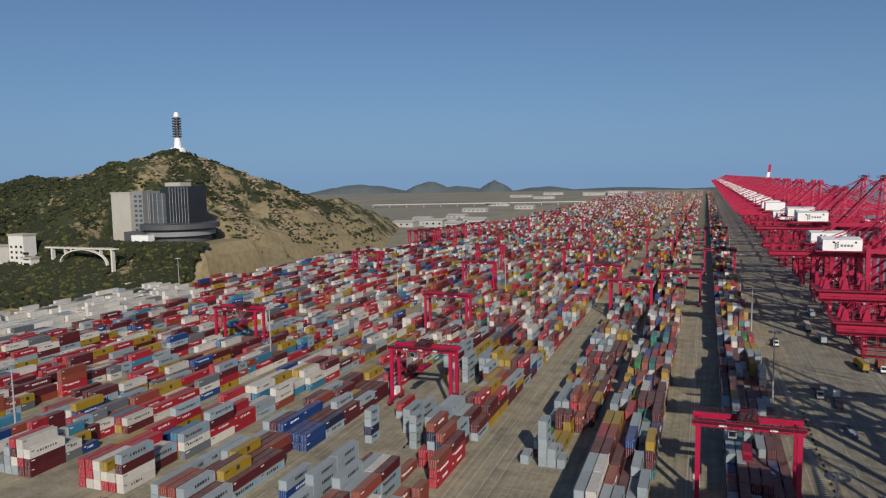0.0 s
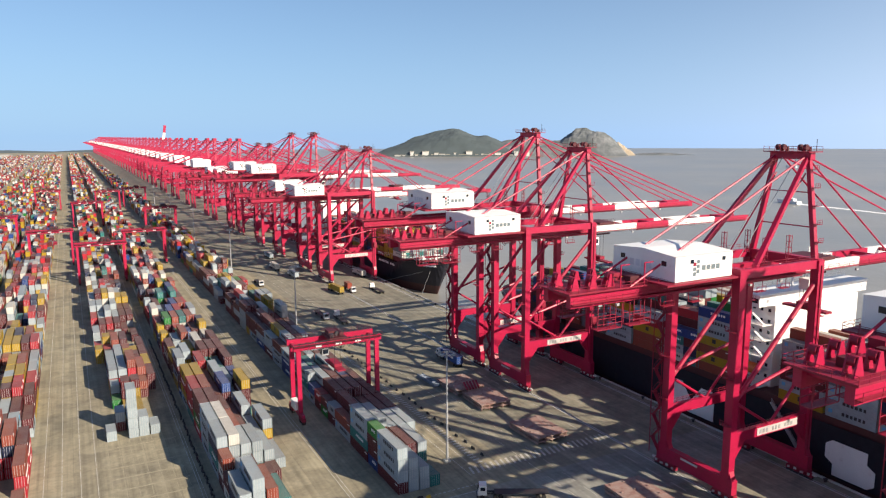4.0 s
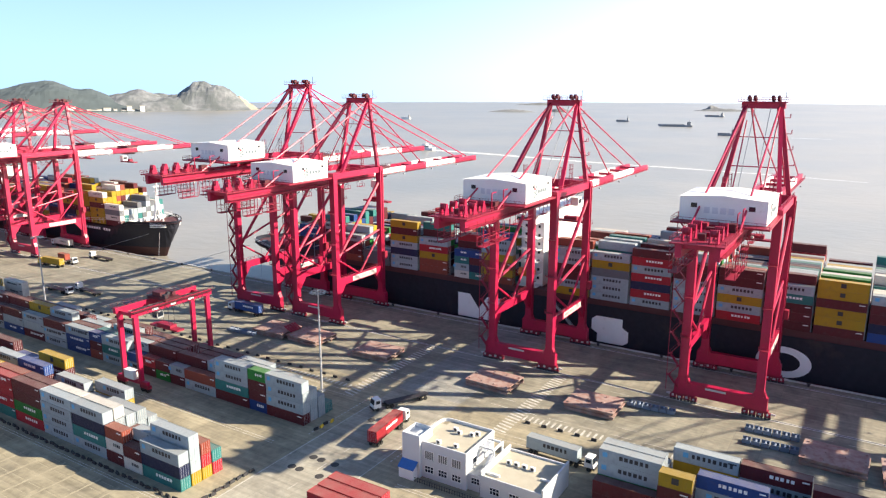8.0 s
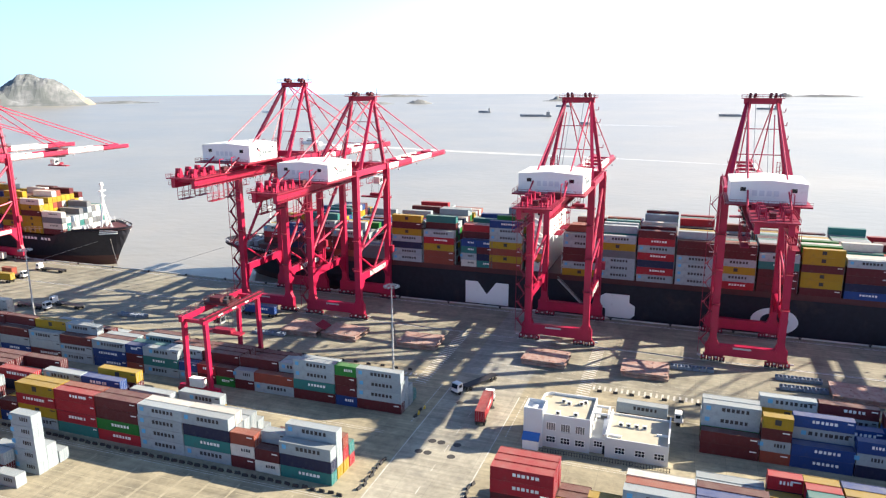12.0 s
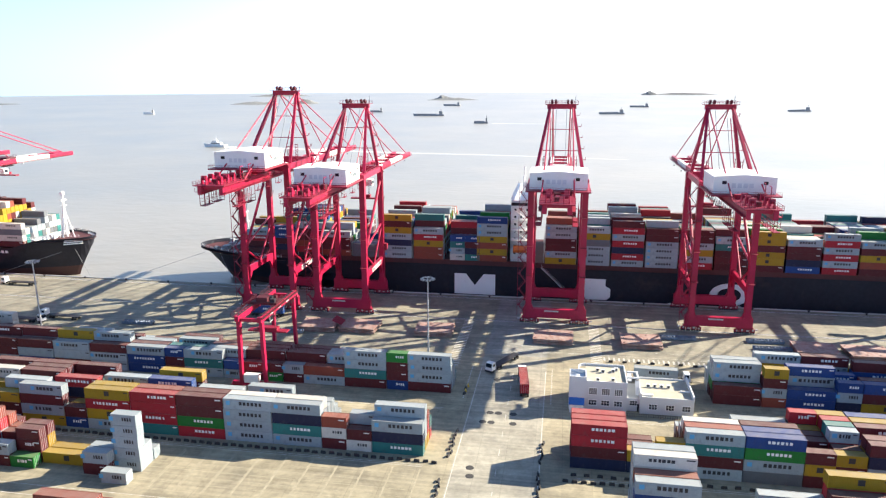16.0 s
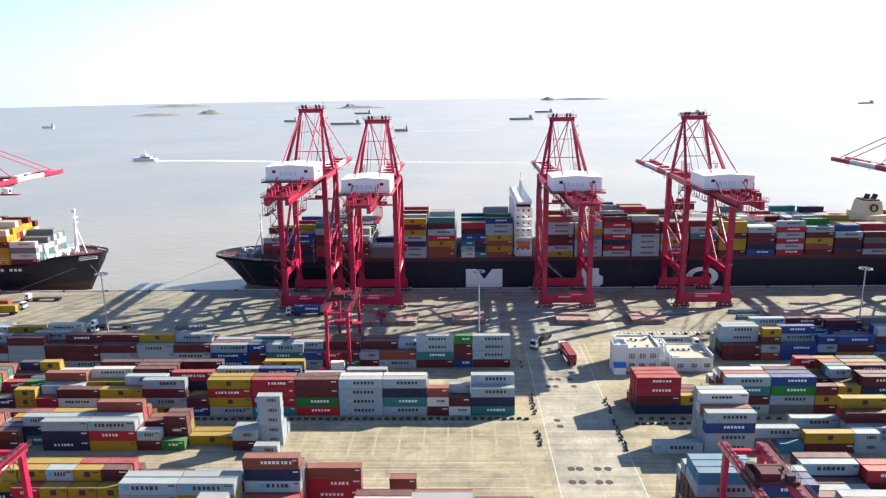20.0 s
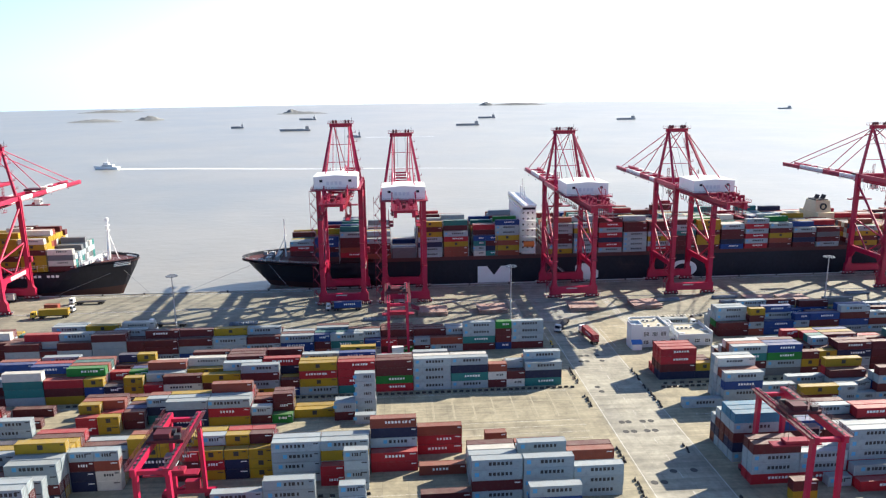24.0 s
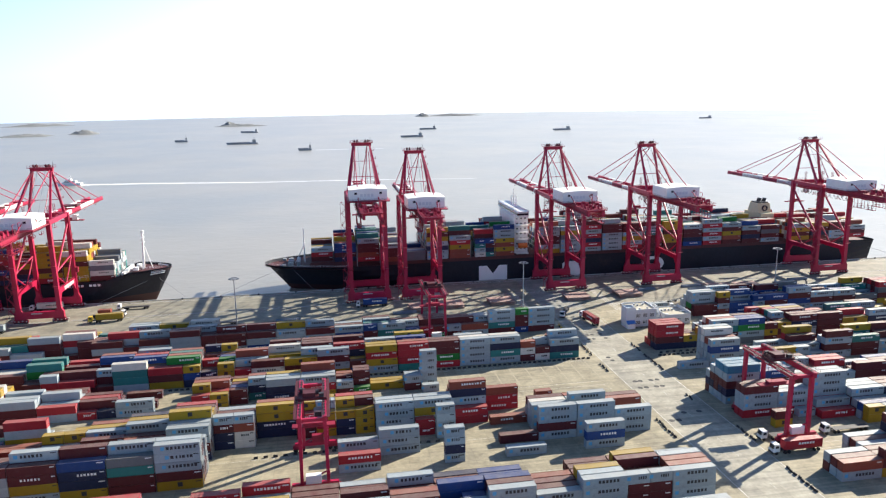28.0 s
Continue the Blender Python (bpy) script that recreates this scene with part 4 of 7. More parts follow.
    # rails on the portal and top beams, lamps, cable reel, leg platforms
    for sy in (-1, 1):
        pr = Shape().rail((1.5, sy * (legy + 0.5), 15.9), (G - 1.5, sy * (legy + 0.5), 15.9), 1.1, 2.0)
        part("portal_rail", pr, RED2, t)
        pr = Shape().rail((1.0, sy * (legy + 0.6), zt + 1.3), (G - 1.0, sy * (legy + 0.6), zt + 1.3), 1.1, 2.0)
        part("top_rail", pr, RED2, t)
        for x in (0, G):
            for q in range(3):
                lp = Shape()
                z = 18 + q * 10.5 * k
                lp.box((x + (1.5 if x else -1.5), sy * legy, z), (1.3, 2.2, 0.12))
                lp.rail((x + (2.1 if x else -2.1), sy * legy - 1.1, z), (x + (2.1 if x else -2.1), sy * legy + 1.1, z), 1.0, 0.7)
                part("leg_platform", lp, RED2, t)
    for x in (-30, -12, 8, 18, 46, 66, 86):
        for sy in (-1, 1):
            part("floodlight", Shape().box((x, sy * 5.6, zg - 0.2), (0.7, 0.5, 0.5)), GALV, t, "grey floodlight under the girder")
    part("sill_board", Shape().box((-0.88, 1.0, 4.9), (0.06, 5.0, 0.5)), BOARD, t, "pale lettering strip on the sill beam")
    el = Shape().box((G + 0.2, -legy - 1.5, 20), (1.6, 1.5, 2.6)).beam((G, -legy - 1.1, 5), (G, -legy - 1.1, zt), 0.25, 0.25)
    part("lift", el, RED2, t)
    return t


def thing_part(name, parent):
    ob = new(name)
    ob.empty_display_size = 0.3
    ob.parent = parent
    return ob


C_LABEL = "crimson ship-to-shore crane with white machinery house"
c_norm = sts_crane(114.0, 1.0, C_LABEL + ", boom lowered")
for y in (192.8, 58.1, -46.0):
    copy_thing(c_norm, pose(RAIL_LAND, y, 0))
c_tall = sts_crane(221.0, 1.065, C_LABEL + ", taller than its neighbour", house=2.1)
for y in (479.0, 534.0):
    copy_thing(c_tall, pose(RAIL_LAND, y, 0))
c_low = sts_crane(381.0, 0.955, C_LABEL + ", over the smaller ship", trolley_x=61.0, hoist=4.2)
for y in (420.0, 600.0, 640.0):
    copy_thing(c_low, pose(RAIL_LAND, y, 0))


def far_crane(at_y):
    """A crane far along the quay, in its main parts."""
    t = thing("quay_crane", (RAIL_LAND, at_y, 0), "crimson ship-to-shore gantry crane far along the quay", "crane", "ship-to-shore cranes")
    G = RAIL_SEA - RAIL_LAND
    s = Shape()
    for x in (0, G):
        s.box((x, 0, 2.6), (1.5, 24, 4.6)).box((x, 0, 51), (1.6, 19, 2.4))
        for y in (-9.2, 9.2):
            s.beam((x, y, 4), (x, y, 52), 1.8, 1.5)
    for y in (-9.2, 9.2):
        s.box((G / 2, y, 14.8), (G, 1.2, 2.4)).tube((0, y, 22), (G, y, 47), 0.55, 6).tube((0, y, 23), (G, y, 29), 0.4, 6)
    part("portal_frame", s, RED, t)
    s = Shape()
    for y in (-3.6, 3.6):
        s.span((-40.5, y - 0.8, 46.8), (105.5, y + 0.8, 49.6))
    s.box((-36, 0, 51), (18, 8, 3.0))
    part("boom", s, RED, t)
    s = Shape().span((-18.5, -9.1, 51.4), (-2.4, 9.1, 58.2))
    part("machinery_house", s, WHITE, t, "white machinery house")
    s = Shape()
    for y in (-1, 1):
        s.beam((G, y * 8.4, 52), (G + 1, y * 4.3, 76), 1.2, 1.2).beam((1, y * 8.4, 52), (G, y * 4.3, 76), 1.1, 1.1)
        s.tube((G, y * 3.2, 76), (-44, y * 3.4, 50), 0.35, 5)
        for xe in (62, 98):
            s.tube((G, y * 3.2, 76), (xe, y * 3.4, 49), 0.28, 5)
    s.box((G + 1, 0, 76.6), (3.4, 11, 2.6))
    part("apex_frame", s, RED, t)
    return t


c_far = far_crane(720.0)
for y in (765.0, 850.0, 895.0, 980.0, 1030.0, 1110.0, 1160.0, 1240.0, 1290.0, 1430.0, 1495.0, 1560.0, 1640.0, 1700.0, 1780.0, 1860.0, 1950.0) + tuple(2040.0 + 98.0 * i for i in range(22)):
    copy_thing(c_far, pose(RAIL_LAND, y, 0))

c_up = far_crane(1365.0)
for z0, z1, paint in ((50.0, 73.0, RED), (73.0, 86.5, WHITE), (86.5, 99.5, RED)):
    x0, x1 = (RAIL_SEA - RAIL_LAND + 1.5 + 0.15 * (z - 50.0) for z in (z0, z1))
    part("raised_boom_band", Shape().beam((x0, 0, z0), (x1, 0, z1 - 0.02), 3.0, 4.2), paint, c_up, "red and white raised boom")


# ---- yard gantries ----
def yard_gantry(label, trolley=0.5):
    """Rubber-tyred gantry: local x across the block, origin at the western wheels' middle."""
    t = thing("yard_gantry", (0, 0, 0), label, "gantry crane", "rubber-tyred gantry cranes")
    span, zt, ly = 23.6, 21.3, 3.6
    for x in (0, span):
        for sy in (-1, 1):
            part("leg", Shape().beam((x, sy * ly, 2.2), (x + (0.0 if x else 0.0), sy * ly * 0.92, zt), 0.85, 1.15, 1.0, 1.3), RED, t)
            w = Shape().box((x, sy * 5.1, 1.5), (1.1, 3.6, 0.9))
            w.slot = 1
            for q in (-1.0, 1.0):
                w.tube((x - 0.45, sy * 5.1 + q, 0.78), (x + 0.45, sy * 5.1 + q, 0.78), 0.78, 12)
            part("wheel_bogie", w, [RED2, RUBBER], t)
        part("sill_beam", Shape().box((x, 0, 2.35), (1.0, 12.6, 1.0)), RED, t)
        part("leg_brace", Shape().tube((x, -ly, 6.0), (x, ly, 2.8), 0.22, 6), RED, t)
        part("end_tie", Shape().box((x, 0, zt - 0.1), (0.9, 2 * ly * 0.92, 0.9)), RED, t)
    for sy in (-1, 1):
        y = sy * ly * 0.92
        part("girder", Shape().span((-1.4, y - 0.55, zt - 0.4), (span + 1.4, y + 0.55, zt + 1.2)), RED, t)
        for x in (span * 0.25, span * 0.5, span * 0.75):
            part("girder_board", Shape().span((x - 0.9, y + sy * 0.56, zt + 0.0), (x + 0.9, y + sy * 0.62, zt + 0.8)), WHITE, t, "white board on the girder")
        wk = Shape().span((-1.4, y + sy * 0.6, zt + 0.9), (span + 1.4, y + sy * 1.5, zt + 1.0))
        wk.rail((-1.4, y + sy * 1.48, zt + 1.0), (span + 1.4, y + sy * 1.48, zt + 1.0), 1.1, 2.0)
        part("walkway", wk, SHEAVE, t, "dark red grated walkway with handrail")
        ct = Shape().box((span / 2, y - sy * 0.2, zt + 1.26), (span + 1.6, 0.3, 0.1))
        for i in range(13):
            ct.box((0.6 + i * (span - 1.2) / 12, y - sy * 0.1, zt + 1.34), (0.5, 0.7, 0.16))
        part("cable_tray", ct, DARK, t, "dark cable tray on the girder")
    tx = span * trolley
    tr = Shape().box((tx, 0, zt + 1.6), (5.0, 8.0, 0.7)).box((tx - 0.6, 0.8, zt + 2.5), (2.6, 3.4, 1.4)).tube((tx + 1.4, -2.6, zt + 2.6), (tx + 1.4, 2.6, zt + 2.6), 0.6, 10)
    tr.rail((tx - 2.5, -4, zt + 1.95), (tx + 2.5, -4, zt + 1.95), 1.1, 1.0).rail((tx - 2.5, 4, zt + 1.95), (tx + 2.5, 4, zt + 1.95), 1.1, 1.0)
    part("trolley", tr, SHEAVE, t, "dark red trolley with rails")
    wm = Shape().tube((tx + 0.4, -1.8, zt + 2.5), (tx + 0.4, 1.0, zt + 2.5), 0.7, 12).box((tx + 0.4, 1.8, zt + 2.4), (1.3, 1.2, 1.0)).box((tx - 1.6, -2.6, zt + 2.4), (1.1, 1.4, 1.1))
    wm.box((tx + 2.0, 2.8, zt + 2.5), (0.8, 1.6, 1.3))
    part("hoist_machinery", wm, DARK, t, "dark hoist drum and motors")
    fe = Shape()
    for i in range(12):
        x0 = 1.0 + i * (span - 2.0) / 12
        x1 = x0 + (span - 2.0) / 12
        xm = (x0 + x1) / 2
        fe.beam((x0, -ly * 0.92 - 1.7, zt + 0.7), (xm, -ly * 0.92 - 1.7, zt - 0.9), 0.1, 0.1).beam((xm, -ly * 0.92 - 1.7, zt - 0.9), (x1, -ly * 0.92 - 1.7, zt + 0.7), 0.1, 0.1)
    part("festoon_cable", fe, DARK, t)
    cb = Shape().box((tx - 3.6, -1.5, zt - 2.0), (2.0, 2.4, 2.3))
    cb.slot = 1
    cb.box((tx - 3.6, -2.74, zt - 2.0), (1.6, 0.08, 1.3)).box((tx - 4.64, -1.5, zt - 2.1), (0.08, 1.9, 1.5))
    part("operator_cab", cb, [GREY, GLASS], t, "grey cab with dark glass")
    sp = Shape().box((tx, 0, zt - 6.6), (2.2, 6.0, 0.8)).box((tx, 0, zt - 7.3), (2.4, 12.0, 0.4))
    for dx in (-0.9, 0.9):
        for dy in (-2.4, 2.4):
            part("hoist_rope", Shape().beam((tx + dx, dy, zt + 1.2), (tx + dx, dy, zt - 6.3), 0.08, 0.08), DARK, t)
    part("spreader", sp, RED2, t, "red lifting spreader on ropes")
    part("power_house", Shape().box((-0.2, 0.4, 4.1), (1.7, 4.2, 2.4)), WHITE, t, "white generator box on the sill")
    part("electric_house", Shape().box((span + 0.2, -0.6, 4.0), (1.6, 3.4, 2.2)), RED2, t)
    return t


g = yard_gantry("crimson rubber-tyred gantry crane standing over a container block", 0.5)
g.matrix_basis = pose(19.2, 196.5, 0)
for x, y in ((-90.3, 248.0), (-90.0, 103.0)):
    copy_thing(g, pose(x, y, 0))
g2 = yard_gantry("crimson rubber-tyred gantry crane far off in the yard", 0.6)
g2.matrix_basis = pose(-33.0, 440.0, 0)
for x, y in ((-59.0, 512.0), (-6.0, 490.0), (-123.0, 365.0), (-150.0, 510.0), (-211.0, 300.0), (-268.0, 560.0), (-180.0, 640.0), (-95.0, 620.0), (-33.0, 720.0),
             (20.0, 640.0), (20.0, 900.0), (-10.0, 860.0), (-68.0, 900.0), (-125.0, 820.0), (-305.0, 790.0), (-310.0, 820.0), (-300.0, 850.0), (-296.0, 880.0),
             (-318.0, 800.0), (-290.0, 920.0), (-285.0, 950.0), (-240.0, 1000.0), (-180.0, 1100.0), (-90.0, 1150.0), (-30.0, 1200.0), (-250.0, 1250.0)):
    copy_thing(g2, pose(x, y, 0))


# ---- ships ----
def hull_mesh(length, half, deck, bow_rise, draft, bow_len, entry, flare, rake):
    """Lofted hull. Local y runs from the stern (0) to the bow tip (length), x across, z from the yard level."""
    levels = [(-9.0, 0.0), (SEA_Z, 0.18), (-1.2, 0.34), (2.0, 0.5), (5.5, 0.68), (9.0, 0.85), (99, 1.0)]
    ys = list(np.linspace(0, length - bow_len, 16)) + [length - bow_len + bow_len * (1 - (1 - q) ** 1.7) for q in np.linspace(0.05, 1, 26)]
    s = Shape()
    cols = []
    for y in ys:
        d = length - y
        top = deck + bow_rise * max(0.0, min(1.0, (bow_len * 0.62 - d) / (bow_len * 0.25)))
        col = []
        for z, u in levels:
            zz = top if z > 50 else z
            stem = rake * (1 - u)
            dd = max(0.0, d - stem)
            full = entry * (1.35 - 0.75 * u)
            w = half * min(1.0, max(0.0, dd / full)) ** (0.62 - flare * (u - 0.5))
            if y < 18:
                w *= 1 - 0.25 * (1 - u) * (1 - y / 18)
            yy = min(y, length - stem)
            col.append((w, yy, zz))
        cols.append(col)
    n = len(levels)
    for side in (-1, 1):
        for i in range(len(cols) - 1):
            for j in range(n - 1):
                s.slot = 1 if j < 2 else 0
                q = [cols[i][j], cols[i + 1][j], cols[i + 1][j + 1], cols[i][j + 1]]
                q = [(side * p[0], p[1], p[2]) for p in q]
                s.face(*(q if side > 0 else q[::-1]))
    s.slot = 2
    for i in range(len(cols) - 1):
        a, b = cols[i][-1], cols[i + 1][-1]
        drop = 1.3
        s.face((-a[0] + 0.05, a[1], a[2] - drop), (a[0] - 0.05, a[1], a[2] - drop), (b[0] - 0.05, b[1], b[2] - drop), (-b[0] + 0.05, b[1], b[2] - drop))
    s.slot = 0
    for j in range(n - 1):
        a, b = cols[0][j], cols[0][j + 1]
        s.face((-a[0], a[1], a[2]), (a[0], a[1], a[2]), (b[0], b[1], b[2]), (-b[0], b[1], b[2]))
    return s


SX, SY0, SLEN = 145.8, -103.0, 381.0
ship = thing("container_ship", (SX, SY0, 0), "huge black-hulled container ship moored along the quay, loaded high", "ship", "moored ships")
part("hull", hull_mesh(SLEN, 22.5, 11.4, 0.0, 12, 95.0, 68.0, 0.30, 17.0), [HULL, BOOT, DECKRED], ship, "black hull with dark red boot topping")
# large white plain shapes on the side
wx = -22.62


def hull_y(y):
    return y - SY0


def plate(outline):
    """A thin plate on the hull side from an outline in y (along the quay) and z."""
    q = [(hull_y(y), z) for y, z in outline]
    sh, n = Shape(), len(q)
    sh.v = [(wx, *c) for c in q] + [(wx + 0.3, *c) for c in q]
    sh.f = [tuple(range(n)), tuple(range(2 * n - 1, n - 1, -1))] + [(i, (i + 1) % n, n + (i + 1) % n, n + i) for i in range(n)]
    sh.mi = [0] * len(sh.f)
    return sh


m = plate([(155.2, -0.8), (155.2, 7.8), (150.4, 7.8), (146.8, 3.0), (143.2, 7.8), (138.4, 7.8), (138.4, -0.8)])
part("side_emblem", m, WHITE, ship, "large white notched block on the hull side")
m = plate([(104.6, 3.2), (104.6, 6.6), (103.0, 7.8), (94.4, 7.8), (94.4, 5.0), (92.4, 3.8), (92.4, 0.4), (94.0, -0.8), (102.6, -0.8), (102.6, 2.0)])
part("side_emblem", m, WHITE, ship, "large white stepped block on the hull side")
ARC = 28
m = Shape()
for x in (wx, wx + 0.3):
    for r in (1.0, 0.60):
        m.v += [(x, hull_y(47.4) + 7.3 * r * math.cos(2 * math.pi * i / ARC), 3.5 + 4.6 * r * math.sin(2 * math.pi * i / ARC)) for i in range(ARC)]
for i in range(ARC):
    j = (i + 1) % ARC
    m.f += [(i, j, ARC + j, ARC + i), (2 * ARC + j, 2 * ARC + i, 3 * ARC + i, 3 * ARC + j), (j, i, 2 * ARC + i, 2 * ARC + j), (ARC + i, ARC + j, 3 * ARC + j, 3 * ARC + i)]
    m.mi += [0, 0, 0, 0]
part("side_emblem", m, WHITE, ship, "large white ring on the hull side")
# forecastle fittings
for k in range(3):
    f = Shape().box((-6 + 6 * k, SLEN - 15, 10.95), (2.6, 3.0, 1.8)).tube((-7.5 + 6 * k, SLEN - 15, 11.2), (-4.5 + 6 * k, SLEN - 15, 11.2), 0.9, 10)
    part("mooring_winch", f, GREY, ship, "grey mooring winch on the forecastle")
part("breakwater", Shape().box((0, SLEN - 19.5, 11.15), (14, 2, 2.2)), GREY, ship, "grey breakwater on the forecastle")
for x in (-8, 8):
    part("deck_locker", Shape().box((x, SLEN - 11, 10.85), (2, 2, 1.6)), GREY, ship)
f = Shape()
for side in (-1, 1):
    for i in range(14):
        y0 = SLEN - 48 + i * 3.2
        w0 = 22.5 * min(1, (SLEN - y0) / 40.8) ** 0.47
        w1 = 22.5 * min(1, (SLEN - y0 - 3.2) / 40.8) ** 0.47 if SLEN - y0 > 3.3 else 0.2
        f.rail((side * (w0 - 0.15), y0, 11.4), (side * (w1 - 0.15), y0 + 3.2, 11.4), 1.0, 1.6)
part("bow_rail", f, WHITE, ship, "white handrail round the bow")
f = Shape().tube((0, SLEN - 23, 10.5), (0, SLEN - 23, 30.8), 0.45, 8, 0.25).box((0, SLEN - 23, 26.5), (3.6, 0.3, 0.3)).box((0, SLEN - 23, 22), (1.8, 1.6, 0.3))
f.tube((0, SLEN - 23, 21), (0, SLEN - 17.5, 10.2), 0.2, 6)
part("foremast", f, WHITE, ship, "white foremast")
# bridge house
bh = thing_part("bridge_house", ship)
y0, y1 = hull_y(124.6), hull_y(132.9)
s = Shape().span((-17.5, y0, 10), (17.5, y1, 35.5))
part("house_wall", s, WHITE, bh)
for z in (16, 19, 22, 25, 28, 31, 34):
    for i in range(3):
        part("window", Shape().box((-17.52, y0 + 1.7 + i * 2.4, z), (0.12, 0.8, 0.9)), GLASS, bh)
part("bridge_deck", Shape().span((-22.8, y0 + 1, 35.5), (22.8, y1 - 0.6, 38.4)), WHITE, bh)
part("bridge_window", Shape().span((-22.9, y0 + 1.4, 36.6), (22.9, y1 - 0.5, 37.8)), GLASS, bh, "dark band of bridge windows")
part("bridge_roof", Shape().span((-23, y0 + 0.7, 38.4), (23, y1 - 0.3, 38.8)), WHITE, bh)
for dx, h in ((-6, 46), (0, 49.5), (5, 45)):
    rm = Shape().tube((dx, y0 + 4, 38.7), (dx, y0 + 4, h), 0.3, 6).box((dx, y0 + 4, h - 2), (4.0, 0.3, 0.3)).box((dx, y0 + 4, h - 4), (2.4, 1.2, 0.4))
    part("radar_mast", rm, WHITE, bh, "white radar mast on the bridge roof")
part("roof_rail", Shape().rail((-23, y1 - 0.4, 38.8), (23, y1 - 0.4, 38.8), 1.1, 2.0).rail((-22.9, y0 + 0.8, 38.8), (-22.9, y1 - 0.4, 38.8), 1.1, 2.0), WHITE, bh)
for i in range(5):
    z = 13.5 + i * 4.2
    st = Shape().span((-21.6, y0 + 0.5, z), (-17.4, y1 - 0.5, z + 0.2))
    st.rail((-21.5, y0 + 0.5, z + 0.2), (-21.5, y1 - 0.5, z + 0.2), 1.0, 1.5)
    st.beam((-20, y0 + 1, z), (-20, y1 - 1, z + 4.2), 0.8, 0.2)
    part("outside_stair", st, WHITE, bh, "white outside stair and gallery")
part("lifeboat", Shape().tube((-21.5, y0 + 1.5, 18.6), (-21.5, y1 - 1.5, 18.6), 1.5, 10), node_mat("lifeboat_orange", (0.6, 0.16, 0.03), 0.45), bh, "orange lifeboat")
gw = Shape().beam((-22.8, hull_y(120), 11.6), (-25.2, hull_y(108), 1.0), 0.9, 0.25)
gw.rail((-22.8, hull_y(120), 11.7), (-25.2, hull_y(108), 1.1), 1.0, 1.6)
part("gangway", gw, GALV, ship, "sloping aluminium gangway")
# funnel block aft
fb = thing_part("funnel_casing", ship)
yf = hull_y(-36.0)
part("casing", Shape().span((-9, yf - 4.6, 10), (9, yf + 4.6, 28.5)), CREAM, fb)
part("funnel", Shape().hexa([(-6, yf - 4.4, 28.5), (6, yf - 4.4, 28.5), (6, yf + 4.4, 28.5), (-6, yf + 4.4, 28.5), (-4.6, yf - 4, 34.5), (4.6, yf - 4, 34.5), (4.6, yf + 3.8, 34.5), (-4.6, yf + 3.8, 34.5)]), CREAM, fb, "cream funnel")
part("funnel_top", Shape().box((0, yf, 34.8), (7.6, 7, 0.6)), DARK, fb)
for i in range(4):
    part("exhaust_pipe", Shape().tube((-1.5 + i, yf - 2 + (i % 2) * 3, 34.9), (-1.5 + i, yf - 3 + (i % 2) * 3, 37.2), 0.65, 8), DARK, fb, "black exhaust pipe")
s = Shape()
for x in (-6.0, -5.0):
    for r in (1.9, 1.2):
        s.v += [(x, yf + r * math.cos(2 * math.pi * i / 16), 31.4 + r * math.sin(2 * math.pi * i / 16)) for i in range(16)]
for i in range(16):
    j = (i + 1) % 16
    s.f += [(i, j, 16 + j, 16 + i), (j, i, 32 + i, 32 + j), (16 + i, 16 + j, 48 + j, 48 + i)]
    s.mi += [0, 0, 0]
part("funnel_emblem", s, DARK, fb, "dark ring on the funnel")
# lashing bridges and coamings
co = Shape().span((-21.6, 22, 10.0), (21.6, SLEN - 70, 13.2))
co.span((-15.0, SLEN - 69.9, 10.0), (15.0, SLEN - 26.4, 13.2))
part("hatch_coaming", co, DECKRED, ship)
TIER, TIER0 = 2.6, 13.22
SHIP_WEST = ["OYOYWWB", "TNMB/wWTB", "OOYRW", "WWNWYMY", "gg", "OMMW", "ROMMW", "NMBB", "MRW"]
SHIP_AFT = ["YWMMWW", "WWWgYW", "WRNRWRM", "WWWWMM", "RWYWMM", "MMMTW", "MYYMYY", "BNMMW", "RWRWRW", "MOYMW", "MNMW", "WMgM"]
SHIP_STERN = ["YMYW", "MNMY", "WWMM", "RMW"]
heap = Heap()


def ship_bay(yc, west, tiers, cols=16):
    """One bay across the deck: the western stack is given, the others follow the tier count."""
    for c in range(cols):
        x = SX - 22.2 + 1.25 + c * 2.62
        if c == 0:
            for k, stck in enumerate(west.split("/")):
                pair = "/" in west
                yy = yc if not pair else yc + (k - 0.5) * 6.13
                for z, code in enumerate(stck):
                    put_box(x, yy, TIER0 + z * TIER, L20 if pair else L40, code, "containers on the ship", "stacked on the ship's deck", TIER / HI)
        else:
            for z in range(max(1, tiers - 1 + rnd.choice((-1, 0, 0, 0, 1)))):
                heap.add(x, yc, TIER0 + z * TIER, L40, rnd.choice("WWWWMMMRRYBNTOGw"), h=TIER)


for i, w in enumerate(SHIP_WEST):
    yc = 140.0 + i * 13.1 - (2.0 if i == 1 else 0.0)
    cols = 16 if i < 6 else (14, 12, 9)[i - 6]
    if cols < 16:
        for c in range(cols):
            x = SX - cols * 1.31 + 1.31 + c * 2.62
            for z, code in enumerate(w if c == 0 else "".join(rnd.choice("WMRBNYT") for _ in range(len(w) + rnd.choice((0, 0, 1))))):
                if c == 0:
                    put_box(x, yc, TIER0 + z * TIER, L40, code, "containers on the ship", "stacked on the ship's deck", TIER / HI)
                else:
                    heap.add(x, yc, TIER0 + z * TIER, L40, code, h=TIER)
    else:
        ship_bay(yc, w, (7, 6, 7, 7, 2, 5)[i])
